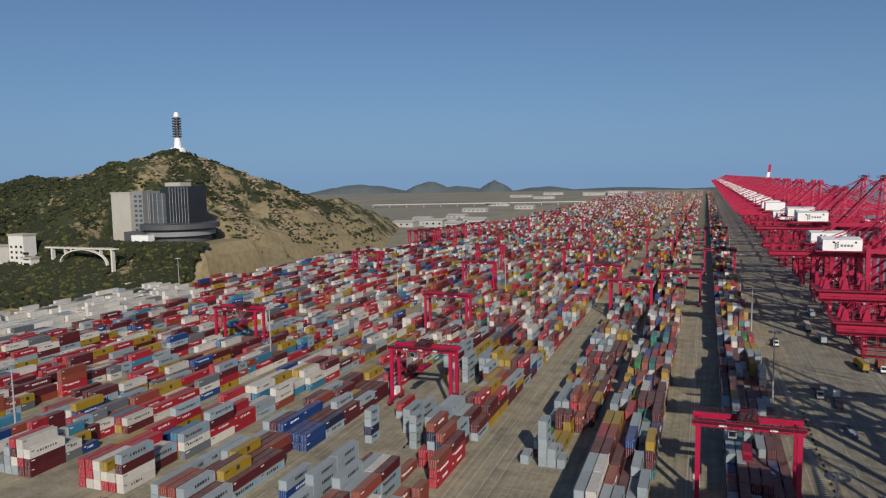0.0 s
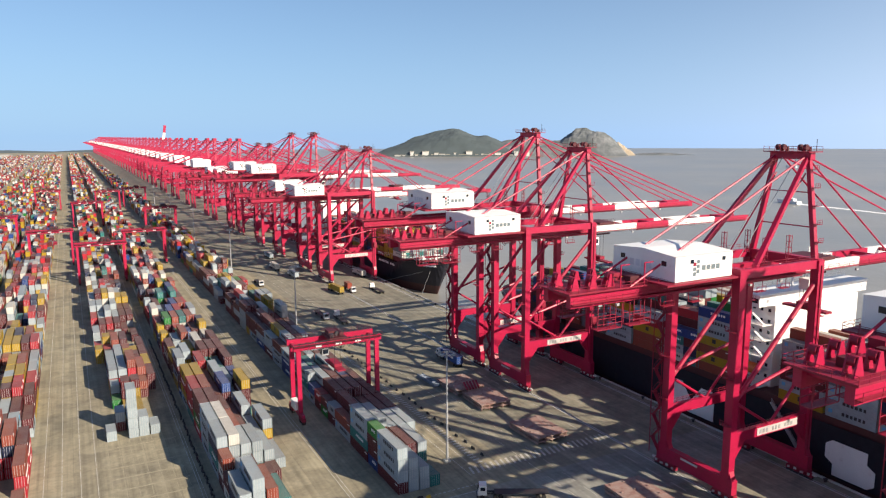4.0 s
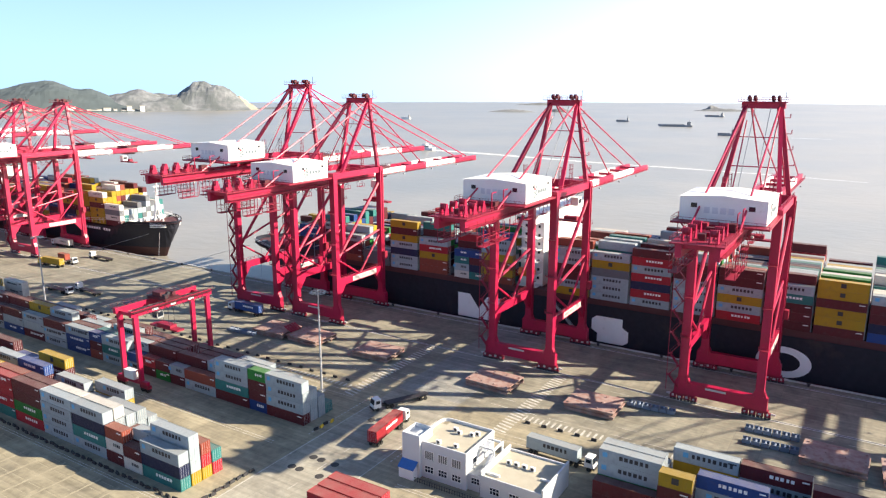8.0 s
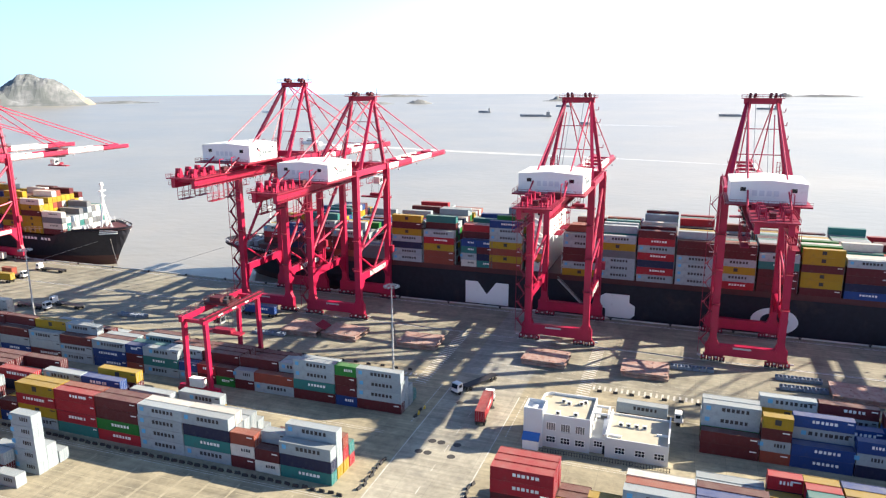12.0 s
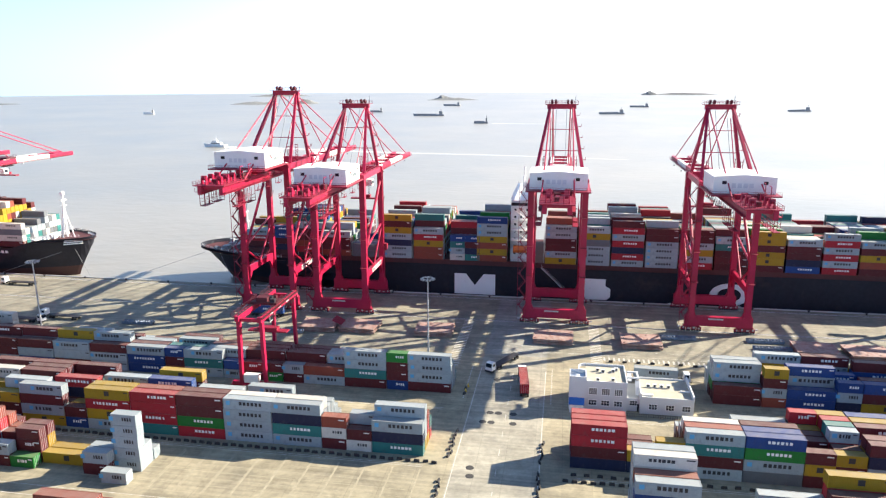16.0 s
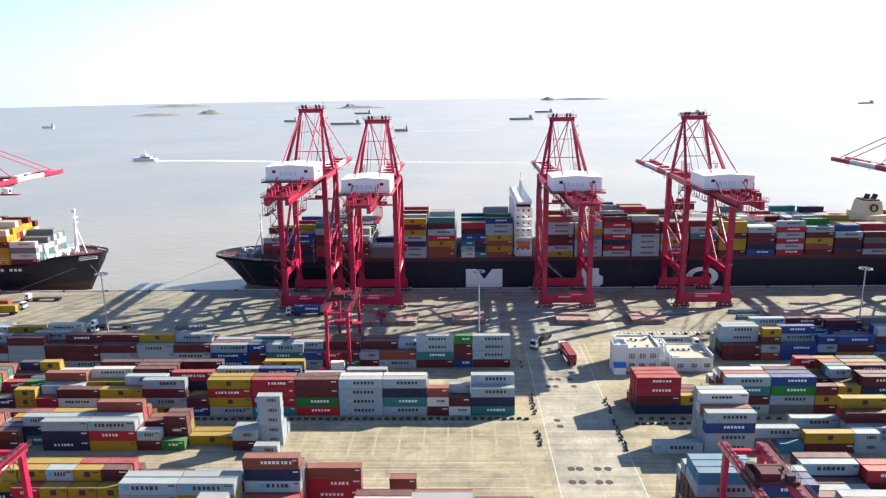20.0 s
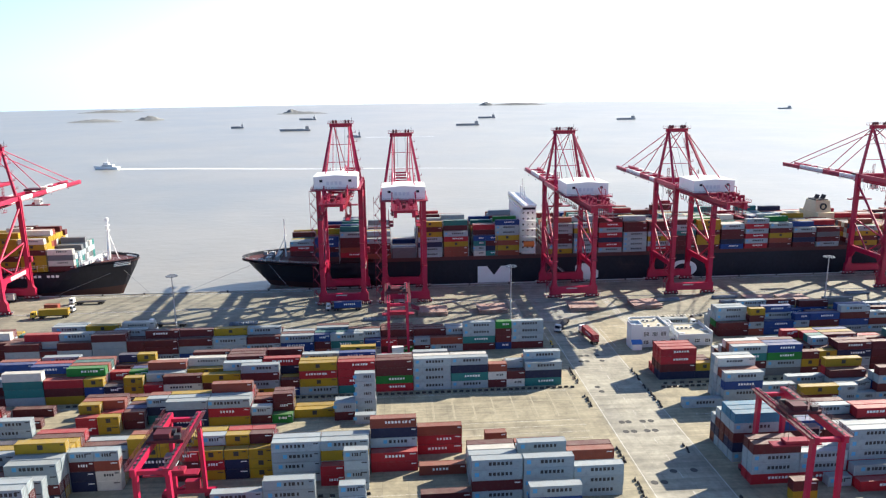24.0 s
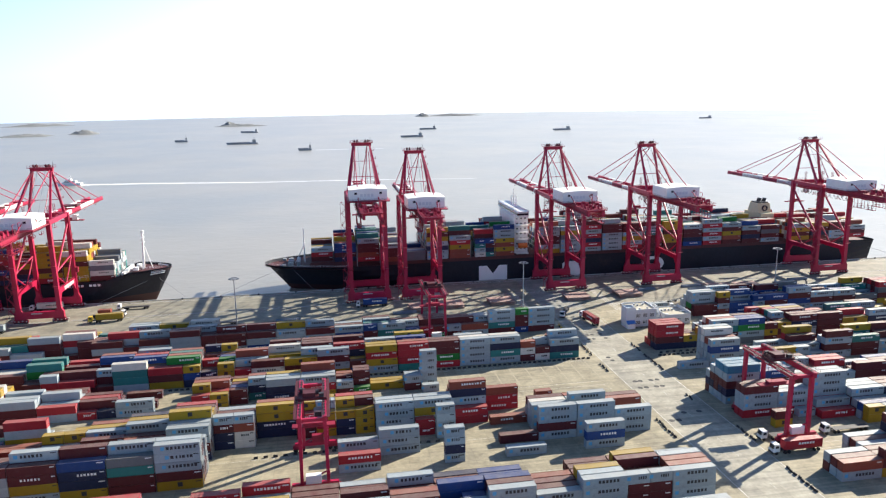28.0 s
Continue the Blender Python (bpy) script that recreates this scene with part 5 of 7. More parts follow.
for i, w in enumerate(SHIP_AFT):
    ship_bay(112.5 - i * 12.95, w, (7, 7, 7, 7, 6, 7, 6, 6, 5, 6, 6, 5)[i])
for i, w in enumerate(SHIP_STERN):
    ship_bay(-51.0 - i * 12.95, w, 5)
heap.build("deck_containers", "stacks of red, grey, yellow and blue containers on the ship's deck", "containers on the ship")
for yb in [146.6 + 13.1 * i for i in range(0, 7)] + [119.2 - 12.95 * i for i in range(0, 12)]:
    lb = Shape()
    for x in range(-21, 22, 6):
        lb.beam((x, hull_y(yb), 11.0), (x, hull_y(yb), 21.5), 0.25, 0.25)
    for z in (16.0, 18.8, 21.5):
        lb.box((0, hull_y(yb), z), (43, 0.5, 0.15))
    part("lashing_bridge", lb, GREY, ship)
for ya, yb in ((269.0, 300.0), (262.0, 250.0), (-85.0, -118.0)):
    solid("mooring_rope", Shape().tube((SX - 15, ya, 10.6), (QUAY + 0.2, yb, 0.7), 0.07, 5), GREY, "thin grey mooring rope to a bollard", "rope", "mooring ropes")

# smaller ship to the north, bow towards the large one
S2X, S2BOW, S2LEN, S2Z = 137.5, 328.0, 190.0, 1.6
ship2 = new("container_ship")
ship2.matrix_basis = pose(S2X, S2BOW + S2LEN, S2Z, 0, 0, 180)
tagged(ship2, "smaller black-hulled container ship with white bow mast, moored", "ship", "moored ships")
part("hull", hull_mesh(S2LEN, 14.2, 9.2, 4.0, 9, 52.0, 34.0, 0.25, 11.0), [HULL, BOOT, DECKRED], ship2, "black hull")
s = Shape().span((-11, S2LEN - 24.0, 8), (11, S2LEN - 22.6, 12.6))
for q in range(5):
    s.beam((-9 + q * 4.5, S2LEN - 24.0, 8.6), (-9 + q * 4.5, S2LEN - 26.4, 8.0), 0.3, 0.3)
part("breakwater", s, FACADE, ship2, "white breakwater behind the forecastle")
s = Shape()
for k in (-1, 1):
    for z in (13.4, 14.3):
        s.beam((k * 13.2, S2LEN - 60, z - 3), (k * 12.4, S2LEN - 20, z), 0.1, 0.1)
    for j in range(14):
        q = j / 13
        s.beam((k * (13.2 - 0.8 * q), S2LEN - 60 + 40 * q, 9.4 + q), (k * (13.2 - 0.8 * q), S2LEN - 60 + 40 * q, 11.4 + 3 * q), 0.09, 0.09)
part("deck_rail", s, WHITE, ship2, "white deck rail")


for j in range(11):
    if j != 3:
        part("name_bar", Shape().box((14.18, S2LEN - 35.0 - j * 2.1, 7.3), (0.16, 1.4, 1.2)), WHITE, ship2, "white bar of the ship's name")


def bow_w(d, z):
    """Half width of the smaller hull near the deck, d from the stem."""
    return 14.2 * min(1.0, max(0.0, (d - 0.6) / 20.6)) ** 0.50


for i, z in enumerate((12.2, 11.3, 10.4)):
    for k in (-1, 1):
        s = Shape()
        for j in range(4):
            d0, d1 = 2.6 + j * 1.6 + i * 0.3, 4.2 + j * 1.6 + i * 0.3
            w0, w1 = bow_w(d0, z) - 0.02 - i * 0.25, bow_w(d1, z) - 0.02 - i * 0.25
            s.hexa([(k * w0, S2LEN - d0, z - 0.24), (k * (w0 - 1.2), S2LEN - d0, z - 0.24), (k * (w1 - 1.2), S2LEN - d1, z - 0.24), (k * w1, S2LEN - d1, z - 0.24),
                    (k * w0, S2LEN - d0, z + 0.24), (k * (w0 - 1.2), S2LEN - d0, z + 0.24), (k * (w1 - 1.2), S2LEN - d1, z + 0.24), (k * w1, S2LEN - d1, z + 0.24)])
        part("bow_stripe", s, WHITE, ship2, "white stripe at the bow")
s = Shape().tube((-1.6, S2LEN - 15, 12), (0, S2LEN - 14, 27), 0.5, 6).tube((1.6, S2LEN - 15, 12), (0, S2LEN - 14, 27), 0.5, 6).tube((0, S2LEN - 10, 12), (0, S2LEN - 14, 26), 0.25, 6)
s.tube((0, S2LEN - 14, 26), (0, S2LEN - 14, 33.5), 0.5, 6).box((0, S2LEN - 14, 29.5), (3.6, 1.4, 0.4)).box((0, S2LEN - 14, 32.6), (1.4, 1.4, 1.6)).box((0, S2LEN - 14, 27), (2.2, 1.8, 0.3))
part("foremast", s, WHITE, ship2, "white tripod foremast")
s = Shape()
for k in (-1, 1):
    s.box((k * 4, S2LEN - 18, 13.0), (2.4, 2.6, 1.8)).tube((k * 4 - 1.8, S2LEN - 18, 13.2), (k * 4 + 1.8, S2LEN - 18, 13.2), 0.8, 8)
    s.rail((k * 11.5, S2LEN - 24, 13.2), (k * 5.0, S2LEN - 4, 13.2), 1.1, 1.6)
part("forecastle_gear", s, WHITE, ship2, "white winches and rails on the forecastle")
s = Shape().span((-13.4, 14, 9), (13.4, 30, 30)).span((-14.2, 16, 30), (14.2, 26, 33))
s.tube((0, 20, 33), (0, 20, 42), 0.4, 6)
part("bridge_house", s, WHITE, ship2, "white bridge house")
part("bridge_window", Shape().span((-14.3, 25.9, 31), (14.3, 26.1, 32.4)), GLASS, ship2)
heap = Heap()
S2_EAST = ["Mwgw", "YYYMYw", "RYMYYY", "BNMYR", "NMBMRO", "YWMMRY", "MORWMW", "WWMMY", "MMROW", "YOWMM"]
for i, w in enumerate(S2_EAST):
    yc = S2BOW + 33.0 + i * 12.9
    for c in range(10):
        x = S2X - 12.9 + 1.25 + c * 2.6
        for z in range(len(w) + (rnd.choice((-1, 0, 0, 1)) if c else 0)):
            code = w[z] if (c == 0 and z < len(w)) else rnd.choice("WwgTW" if i < 1 else ("YYYYYOMw" if i < 4 else "MWROYB"))
            if c == 0:
                put_box(x, yc, S2Z + 9.4 + z * HI, L40, code, "containers on the smaller ship", "on the smaller ship's deck")
            else:
                heap.add(x, yc, S2Z + 9.4 + z * HI, L40, code)
heap.build("deck_containers", "yellow, red and white containers on the smaller ship's deck", "containers on the smaller ship")
for ya, yb in ((334.0, 318.0), (337.0, 362.0)):
    solid("mooring_rope", Shape().tube((S2X - 6, ya, 9.2), (QUAY + 0.2, yb, 0.7), 0.07, 5), GREY, "thin grey mooring rope to a bollard", "rope", "mooring ropes")


# ---- quayside office ----
def office():
    t = thing("office_building", (22.7, 0, 0), "white two-storey quayside office with a low flat-roofed wing", "building")
    D = 12.2
    part("main_wall", Shape().span((0, 94.0, 0), (D, 104.6, 7.4)), FACADE, t)
    part("stair_wall", Shape().span((-0.9, 104.604, 0), (4.2, 109.0, 8.6)), FACADE, t, "taller white stair block")
    part("rear_wall", Shape().span((4.204, 104.604, 0), (D - 2.0, 106.6, 7.4)), FACADE, t)
    part("main_roof", Shape().span((0.3, 94.3, 7.4), (D - 0.3, 104.6, 7.52)).span((4.3, 104.604, 7.4), (D - 2.2, 106.4, 7.52)), ROOF, t, "sand-coloured flat roof")
    p = Shape()
    for c, d in (((0, 94.0, 7.4), (D, 94.25, 8.15)), ((0, 94.25, 7.4), (0.25, 104.6, 8.15)), ((D - 0.25, 94.25, 7.4), (D, 104.2, 8.15)), ((4.204, 106.35, 7.4), (D - 2.0, 106.6, 8.15))):
        p.span(c, d)
    for i in range(6):
        t0, t1 = math.pi / 2 * i / 6, math.pi / 2 * (i + 1) / 6
        p.beam((D - 2.1 + 1.98 * math.cos(t0), 104.3 + 2.17 * math.sin(t0), 7.78), (D - 2.1 + 1.98 * math.cos(t1), 104.3 + 2.17 * math.sin(t1), 7.78), 0.25, 0.75)
    part("parapet", p, FACADE, t, "white parapet with one rounded corner")
    p = Shape()
    for c, d in (((-0.9, 104.604, 8.6), (4.2, 104.85, 9.5)), ((-0.9, 104.85, 8.6), (-0.65, 109.0, 9.5)), ((-0.65, 108.75, 8.6), (4.2, 109.0, 9.5)), ((3.95, 104.85, 8.6), (4.2, 108.75, 9.5))):
        p.span(c, d)
    part("stair_parapet", p, FACADE, t)

    def window(x, y, z, w, h, panes, glass, bars=False):
        win = thing_part("window", t)
        fr = Shape()
        for k in (-1, 1):
            fr.box((x - 0.05, y + k * w / 2, z), (0.14, 0.12, h + 0.12)).box((x - 0.05, y, z + k * h / 2), (0.14, w, 0.12))
        part("frame", fr, WHITE, win)
        for k in range(panes):
            pw = w / panes
            part("pane", Shape().box((x - 0.03, y - w / 2 + (k + 0.5) * pw, z), (0.06, pw - 0.1, h - 0.1)), glass, win)
            if k:
                part("mullion", Shape().box((x - 0.06, y - w / 2 + k * pw, z), (0.12, 0.1, h)), WHITE, win)
        if bars:
            part("transom", Shape().box((x - 0.07, y, z + 0.05), (0.12, w, 0.09)), WHITE, win)
        part("sill", Shape().box((x - 0.12, y, z - h / 2 - 0.1), (0.34, w + 0.3, 0.12)), FACADE, win)

    for y in (96.2, 99.5, 102.8):
        window(-0.003, y, 5.3, 2.1, 1.9, 4, BLIND)
        window(-0.003, y, 2.1, 2.1, 1.5, 3, GLASS, True)
    for y in (78.9, 83.0, 87.3):
        window(-0.303, y, 2.1, 2.1, 1.5, 3, GLASS, True)
    window(0.797, 92.2, 2.3, 1.9, 1.4, 3, GLASS, True)
    for z in (2.1, 5.3):
        for x in (3.5, 8.6):
            win = thing_part("window", t)
            part("frame", Shape().box((x, 93.97, z), (1.8, 0.1, 1.5)), WHITE, win)
            part("pane", Shape().box((x, 93.90, z), (1.5, 0.06, 1.2)), GLASS, win)
    # the link, open above, with its stair and frame
    part("link_wall", Shape().span((0.8, 90.6, 0), (10.5, 93.99, 3.6)), FACADE, t)
    part("link_roof", Shape().span((1.0, 90.7, 3.6), (10.3, 93.9, 3.68)), CONC2, t)
    part("link_stair", Shape().beam((2.4, 91.0, 3.8), (5.6, 91.0, 6.4), 1.1, 0.25).beam((5.6, 93.0, 6.4), (8.0, 93.0, 7.6), 1.1, 0.25).rail((2.4, 90.7, 3.8), (5.6, 90.7, 6.4), 1.0, 1.0), FACADE, t, "white outside stair between the blocks")
    lf = Shape()
    for x in (5.8, 9.6):
        lf.box((x, 90.75, 5.4), (0.4, 0.4, 3.6))
    lf.box((7.7, 90.75, 7.3), (4.6, 0.4, 0.4)).box((9.6, 92.4, 7.3), (0.4, 3.2, 0.4)).box((5.8, 92.4, 7.3), (0.4, 3.2, 0.4))
    part("link_frame", lf, FACADE, t, "white open concrete frame")
    # the single-storey wing
    part("wing_wall", Shape().span((-0.3, 77.0, 0), (D + 0.6, 90.59, 4.2)), FACADE, t)
    part("wing_roof", Shape().span((0, 77.3, 4.2), (D + 0.3, 90.3, 4.32)), ROOF, t, "sand-coloured flat roof")
    for x in (-0.3, D + 0.35):
        part("wing_parapet", Shape().span((x, 77.34, 4.2), (x + 0.25, 90.2, 4.75)), FACADE, t)
    for y in (77.0, 90.24):
        part("gable_parapet", Shape().span((-0.32, y - 0.02, 4.2), (D + 0.62, y + 0.32, 5.6)), FACADE, t, "raised white end wall")
    part("roof_step", Shape().box((1.6, 88.6, 4.55), (0.5, 2.8, 0.45)).box((5.0, 78.6, 4.55), (0.4, 2.4, 0.4)), WHITE, t, "white roof pipe boxing")
    part("door", Shape().box((0.74, 90.95, 1.05), (0.1, 0.5, 2.1)), GLASS, t)
    for x, y, z in ((7.6, 100.0, 7.52), (8.4, 101.4, 7.52), (8.2, 97.2, 7.52), (9.2, 96.4, 7.52), (2.2, 97.6, 7.52), (1.8, 101.6, 7.52), (7.2, 84.4, 4.32), (7.2, 86.2, 4.32), (7.2, 82.6, 4.32), (7.2, 87.9, 4.32)):
        u = thing_part("air_conditioner", t)
        part("casing", Shape().box((x, y, z + 0.5), (0.55, 1.0, 0.82)), WHITE, u)
        part("fan", Shape().tube((x - 0.28, y, z + 0.5), (x - 0.32, y, z + 0.5), 0.33, 12), DARK, u)
        part("feet", Shape().box((x, y, z + 0.05), (0.4, 0.8, 0.1)), GREY, u)
    part("shed", Shape().span((-2.6, 105.2, 0), (-0.92, 108.8, 2.3)), WHITE, t, "small white lean-to shed")
    part("shed_roof", Shape().hexa([(-2.8, 105.0, 2.3), (-0.95, 105.0, 3.5), (-0.95, 109.0, 3.5), (-2.8, 109.0, 2.3), (-2.8, 105.0, 2.42), (-0.95, 105.0, 3.62), (-0.95, 109.0, 3.62), (-2.8, 109.0, 2.42)]), SHEETBLUE, t, "blue sheet roof")
    fn = Shape()
    for y in np.arange(76.5, 105.0, 0.6):
        fn.box((-2.6, y, 0.5), (0.08, 0.12, 1.0))
    fn.box((-2.6, 90.7, 0.95), (0.06, 28.6, 0.06)).box((-2.6, 90.7, 0.25), (0.06, 28.6, 0.06))
    part("fence", fn, DARK, t, "low dark railing in front")


BLIND = node_mat("blinded_glass", (0.16, 0.165, 0.17), 0.2, vary=0.3, scale=1.2)
SHEETBLUE = node_mat("sheet_blue", (0.04, 0.14, 0.40), 0.5, vary=0.2, scale=1.0)
office()


# ---- light masts ----
def light_mast(height=28.5):
    t = thing("light_mast", (0, 0, 0), "tall grey floodlight mast with a ring of lamps", "light mast", "floodlight masts")
    part("pole", Shape().tube((0, 0, 0.3), (0, 0, height), 0.34, 10, 0.17), GALV, t)
    part("base", Shape().box((0, 0, 0.25), (1.4, 1.4, 0.5)), CONC2, t)
    s = Shape()
    n = 12
    for i in range(n):
        a, b = 2 * math.pi * i / n, 2 * math.pi * (i + 1) / n
        s.beam((1.7 * math.cos(a), 1.7 * math.sin(a), height - 0.4), (1.7 * math.cos(b), 1.7 * math.sin(b), height - 0.4), 0.14, 0.14)
        if i % 3 == 0:
            s.beam((0, 0, height - 0.3), (1.7 * math.cos(a), 1.7 * math.sin(a), height - 0.4), 0.1, 0.1)
    part("ring", s, GALV, t)
    for i in range(n):
        a = 2 * math.pi * i / n
        part("lamp", Shape().box((1.95 * math.cos(a), 1.95 * math.sin(a), height - 0.65), (0.55, 0.55, 0.3), a), GREY, t)
    return t


mast = light_mast()
mast.matrix_basis = pose(44.2, 151.2, 0)
for x, y in ((44.2, 283.0), (44.2, 20.0), (44.2, 413.0), (44.2, 545.0), (44.2, 677.0), (44.2, 809.0), (-189.0, 166.5), (-168.0, 280.0), (-352.0, 434.0), (-170.0, 430.0), (-168.0, 560.0), (-110.0, 480.0)):
    copy_thing(mast, pose(x, y, 0))


# ---- hatch covers and racks on the apron ----
def hatch_cover(w, l, n):
    t = thing("hatch_cover", (0, 0, 0), "rust-red steel ship hatch cover laid flat on the apron", "hatch cover", "hatch covers on the apron")
    for k in range(n):
        z = 0.25 + k * 0.95
        part("cover_plate", Shape().box((0.15 * k, 0.2 * k, z + 0.55), (w, l, 0.22)), RUST, t)
        for q in range(5):
            part("rib", Shape().box((0.15 * k - w / 2 + 0.3 + q * (w - 0.6) / 4, 0.2 * k, z + 0.15), (0.18, l - 0.3, 0.58)), RUST, t)
    for q in range(3):
        for r in range(4):
            part("container_socket", Shape().box((-w / 2 + 1.3 + q * (w - 2.6) / 2, -l / 2 + 0.8 + r * (l - 1.6) / 3, 0.25 + n * 0.95 - 0.12), (0.5, 0.3, 0.16)), RUST, t)
    part("bearer", Shape().box((0, -l * 0.3, 0.12), (w * 0.9, 0.4, 0.22)).box((0, l * 0.3, 0.12), (w * 0.9, 0.4, 0.22)), DARK, t, "timber bearers")
    return t


hc = hatch_cover(10.0, 13.0, 2)
hc.matrix_basis = pose(72.5, 195.5, 0, 0, 0, 2)
for x, y, r in ((73.5, 181.0, -3), (74.0, 154.5, 2), (73.0, 113.8, -2), (73.4, 85.2, 1), (74.5, 31.0, -2), (74.0, 15.6, 3), (74.5, -95.0, 0)):
    copy_thing(hc, pose(x, y, 0, 0, 0, r))
sb = Shape()
for q in range(5):
    sb.beam((70.5 + q, 187.0, 2.4), (71 + q * 1.1, 190.5, 3.6), 0.5, 0.4)
solid("spreader_frame", sb, RED2, "red steel lifting frame lying on the hatch covers", "lifting frame")


def lashing_rack():
    t = thing("lashing_rack", (0, 0, 0), "low blue-grey steel frame of stacked lashing gear", "rack", "lashing racks on the apron")
    for k in range(6):
        part("cage", Shape().box((0, -5 + k * 2.0, 0.25), (2.0, 1.8, 0.2)).box((-0.95, -5 + k * 2.0, 0.7), (0.12, 1.8, 0.9)).box((0.95, -5 + k * 2.0, 0.7), (0.12, 1.8, 0.9)).box((0, -5.85 + k * 2.0, 0.7), (1.8, 0.1, 0.9)).tube((-0.8, -5 + k * 2.0, 0.8), (0.8, -5 + k * 2.0, 0.8), 0.25, 6),
             node_mat("rack_blue", (0.16, 0.20, 0.27), 0.6, vary=0.3) if k == 0 else bpy.data.materials["rack_blue"], t)
    part("skid", Shape().box((0, 0, 0.075), (1.6, 11.6, 0.15)), DARK, t)
    return t


lr = lashing_rack()
lr.matrix_basis = pose(80.0, 72.6, 0, 0, 0, 3)
for x, y in ((81.3, 44.5), (74.6, 44.0), (81.5, -20.0), (66.0, 205.5), (66.0, 262.0)):
    copy_thing(lr, pose(x, y, 0, 0, 0, 2))


# ---- trucks ----
def truck(at, rz, code=None, length=L40, cab=(0.7, 0.7, 0.7), label="white terminal tractor with a skeletal trailer"):
    """A terminal truck; local +y is ahead. A box of that colour rides on the trailer."""
    t = thing("truck", (*at, 0), label, "truck", "trucks", rz)
    cm = bpy.data.materials.get("cab_%d" % round(cab[0] * 100)) or node_mat("cab_%d" % round(cab[0] * 100), cab, 0.35)
    c = Shape().hexa([(-1.2, 7.6, 0.9), (1.2, 7.6, 0.9), (1.2, 9.7, 0.9), (-1.2, 9.7, 0.9), (-1.15, 7.65, 3.2), (1.15, 7.65, 3.2), (1.15, 9.3, 3.2), (-1.15, 9.3, 3.2)])
    part("cab", c, cm, t)
    part("windscreen", Shape().hexa([(-1.0, 9.62, 1.9), (1.0, 9.62, 1.9), (1.0, 9.70, 1.9), (-1.0, 9.70, 1.9), (-1.0, 9.36, 3.0), (1.0, 9.36, 3.0), (1.0, 9.44, 3.0), (-1.0, 9.44, 3.0)]), GLASS, t)
    for sx in (-1, 1):
        part("side_window", Shape().box((sx * 1.19, 8.5, 2.4), (0.06, 1.1, 0.8)), GLASS, t)
        part("chassis_beam", Shape().box((sx * 0.5, 1.4, 1.05), (0.2, 14.6, 0.35)), DARK, t)
    part("bumper", Shape().box((0, 9.75, 0.7), (2.3, 0.2, 0.5)), DARK, t)
    part("trailer_bed", Shape().box((0, -0.2, 1.28), (2.4, 12.2, 0.12)), DARK, t)
    for y in (-5.2, -3.9, 4.4, 5.7, 8.6):
        for sx in (-1, 1):
            part("wheel", Shape().tube((sx * 0.75, y, 0.5), (sx * 1.2, y, 0.5), 0.5, 12), RUBBER, t)
    if code:
        body, door, mark, badge = box_meshes(length, code)
        ob = new("shipping_container", body)
        ob.matrix_basis = pose(*at, 0, 0, 0, rz) @ pose(0, -0.1, 1.34)
        tagged(ob, f"{PALETTE[code][0]} shipping container riding on a truck trailer", "container", "containers on trucks")
        d = new("door", door)
        d.parent = ob
        for m in mark or ():
            new("marking", m).parent = ob
    return t


truck((33.0, 121.6), -84, "R", label="white-cab truck carrying a red container across the road")
truck((44.3, 84.0), 178, "W", label="white-cab truck carrying a grey container behind the office")
truck((50.5, 128.0), 62, None)
truck((88.0 - 6, 219.0), 0, "B", label="white-cab truck carrying a blue container under the cranes")
truck((84.5, 348.0), 4, "Y", label="yellow-loaded truck on the apron", cab=(0.6, 0.42, 0.05))
truck((92.0, 352.0), 178, "O", L20)
truck((67.0, 292.0), -4, None)
truck((111.0, 384.0), 0, "w")
truck((104.0, 340.0), 0, None)
truck((76.0, 398.0), 0, "W")
truck((54.0, 391.0), 178, None)
truck((73.0, 428.0), 0, "w")
truck((80.0, 470.0), 0, "W")
truck((62.0, 306.0), 178, None)
truck((99.0, 455.0), 178, "g")
truck((-86.9, 103.8), 0, None, label="white-cab truck waiting under the yard gantry")
truck((-95.4, 105.4), 0, "R", label="white-cab truck carrying a red container past the gantry")
truck((-86.9, 82.4), 0, None)


# ---- painted lines, covers and barriers on the paving ----
s = Shape()
for y in (115.6, 135.0):
    s.span((-330, y - 0.12, 0.004), (46, y + 0.12, 0.012))
for x in np.arange(-320, 44, 9.0):
    s.span((x, 125.12, 0.004), (x + 3.0, 125.28, 0.012))
for x in (-12.6, -11.9, -33.5, -37.0, -41.0, -44.8, 16.5, 17.4, 45.8, -69.5, -92.0, -95.5, 48.5):
    for y in np.arange(142, 690, 24):
        s.span((x - 0.07, y, 0.004), (x + 0.07, y + 23.3, 0.012))
    for y in np.arange(-300, 106, 24):
        s.span((x - 0.07, y, 0.004), (x + 0.07, y + 23.3, 0.012))
for y in np.arange(-200, 700, 8):
    s.span((85.2, y, 0.004), (85.35, y + 5, 0.012)).span((61.6, y, 0.004), (61.75, y + 5, 0.012)).span((66.0, y, 0.004), (66.1, y + 5, 0.012))
solid("lane_lines", s, LINEW, "worn white lane lines painted on the concrete", "road marking", kind="structure")
s = Shape()
for b in range(10):
    y = 142.2 + b * 6.35
    for r in range(7):
        x = -30.5 + r * ROW
        s.span((x - 0.07, y + 1.2, 0.004), (x + 0.07, y + 5.2, 0.012))
        s.span((x - 0.45, y - 0.25, 0.014), (x + 0.45, y + 0.25, 0.02))
    s.span((-30.5, y - 0.1, 0.004), (-14.2, y + 0.1, 0.012))
for y in np.arange(142, 204, 6.3):
    s.span((-30.5, y, 0.022), (-14.2, y + 0.35, 0.026))
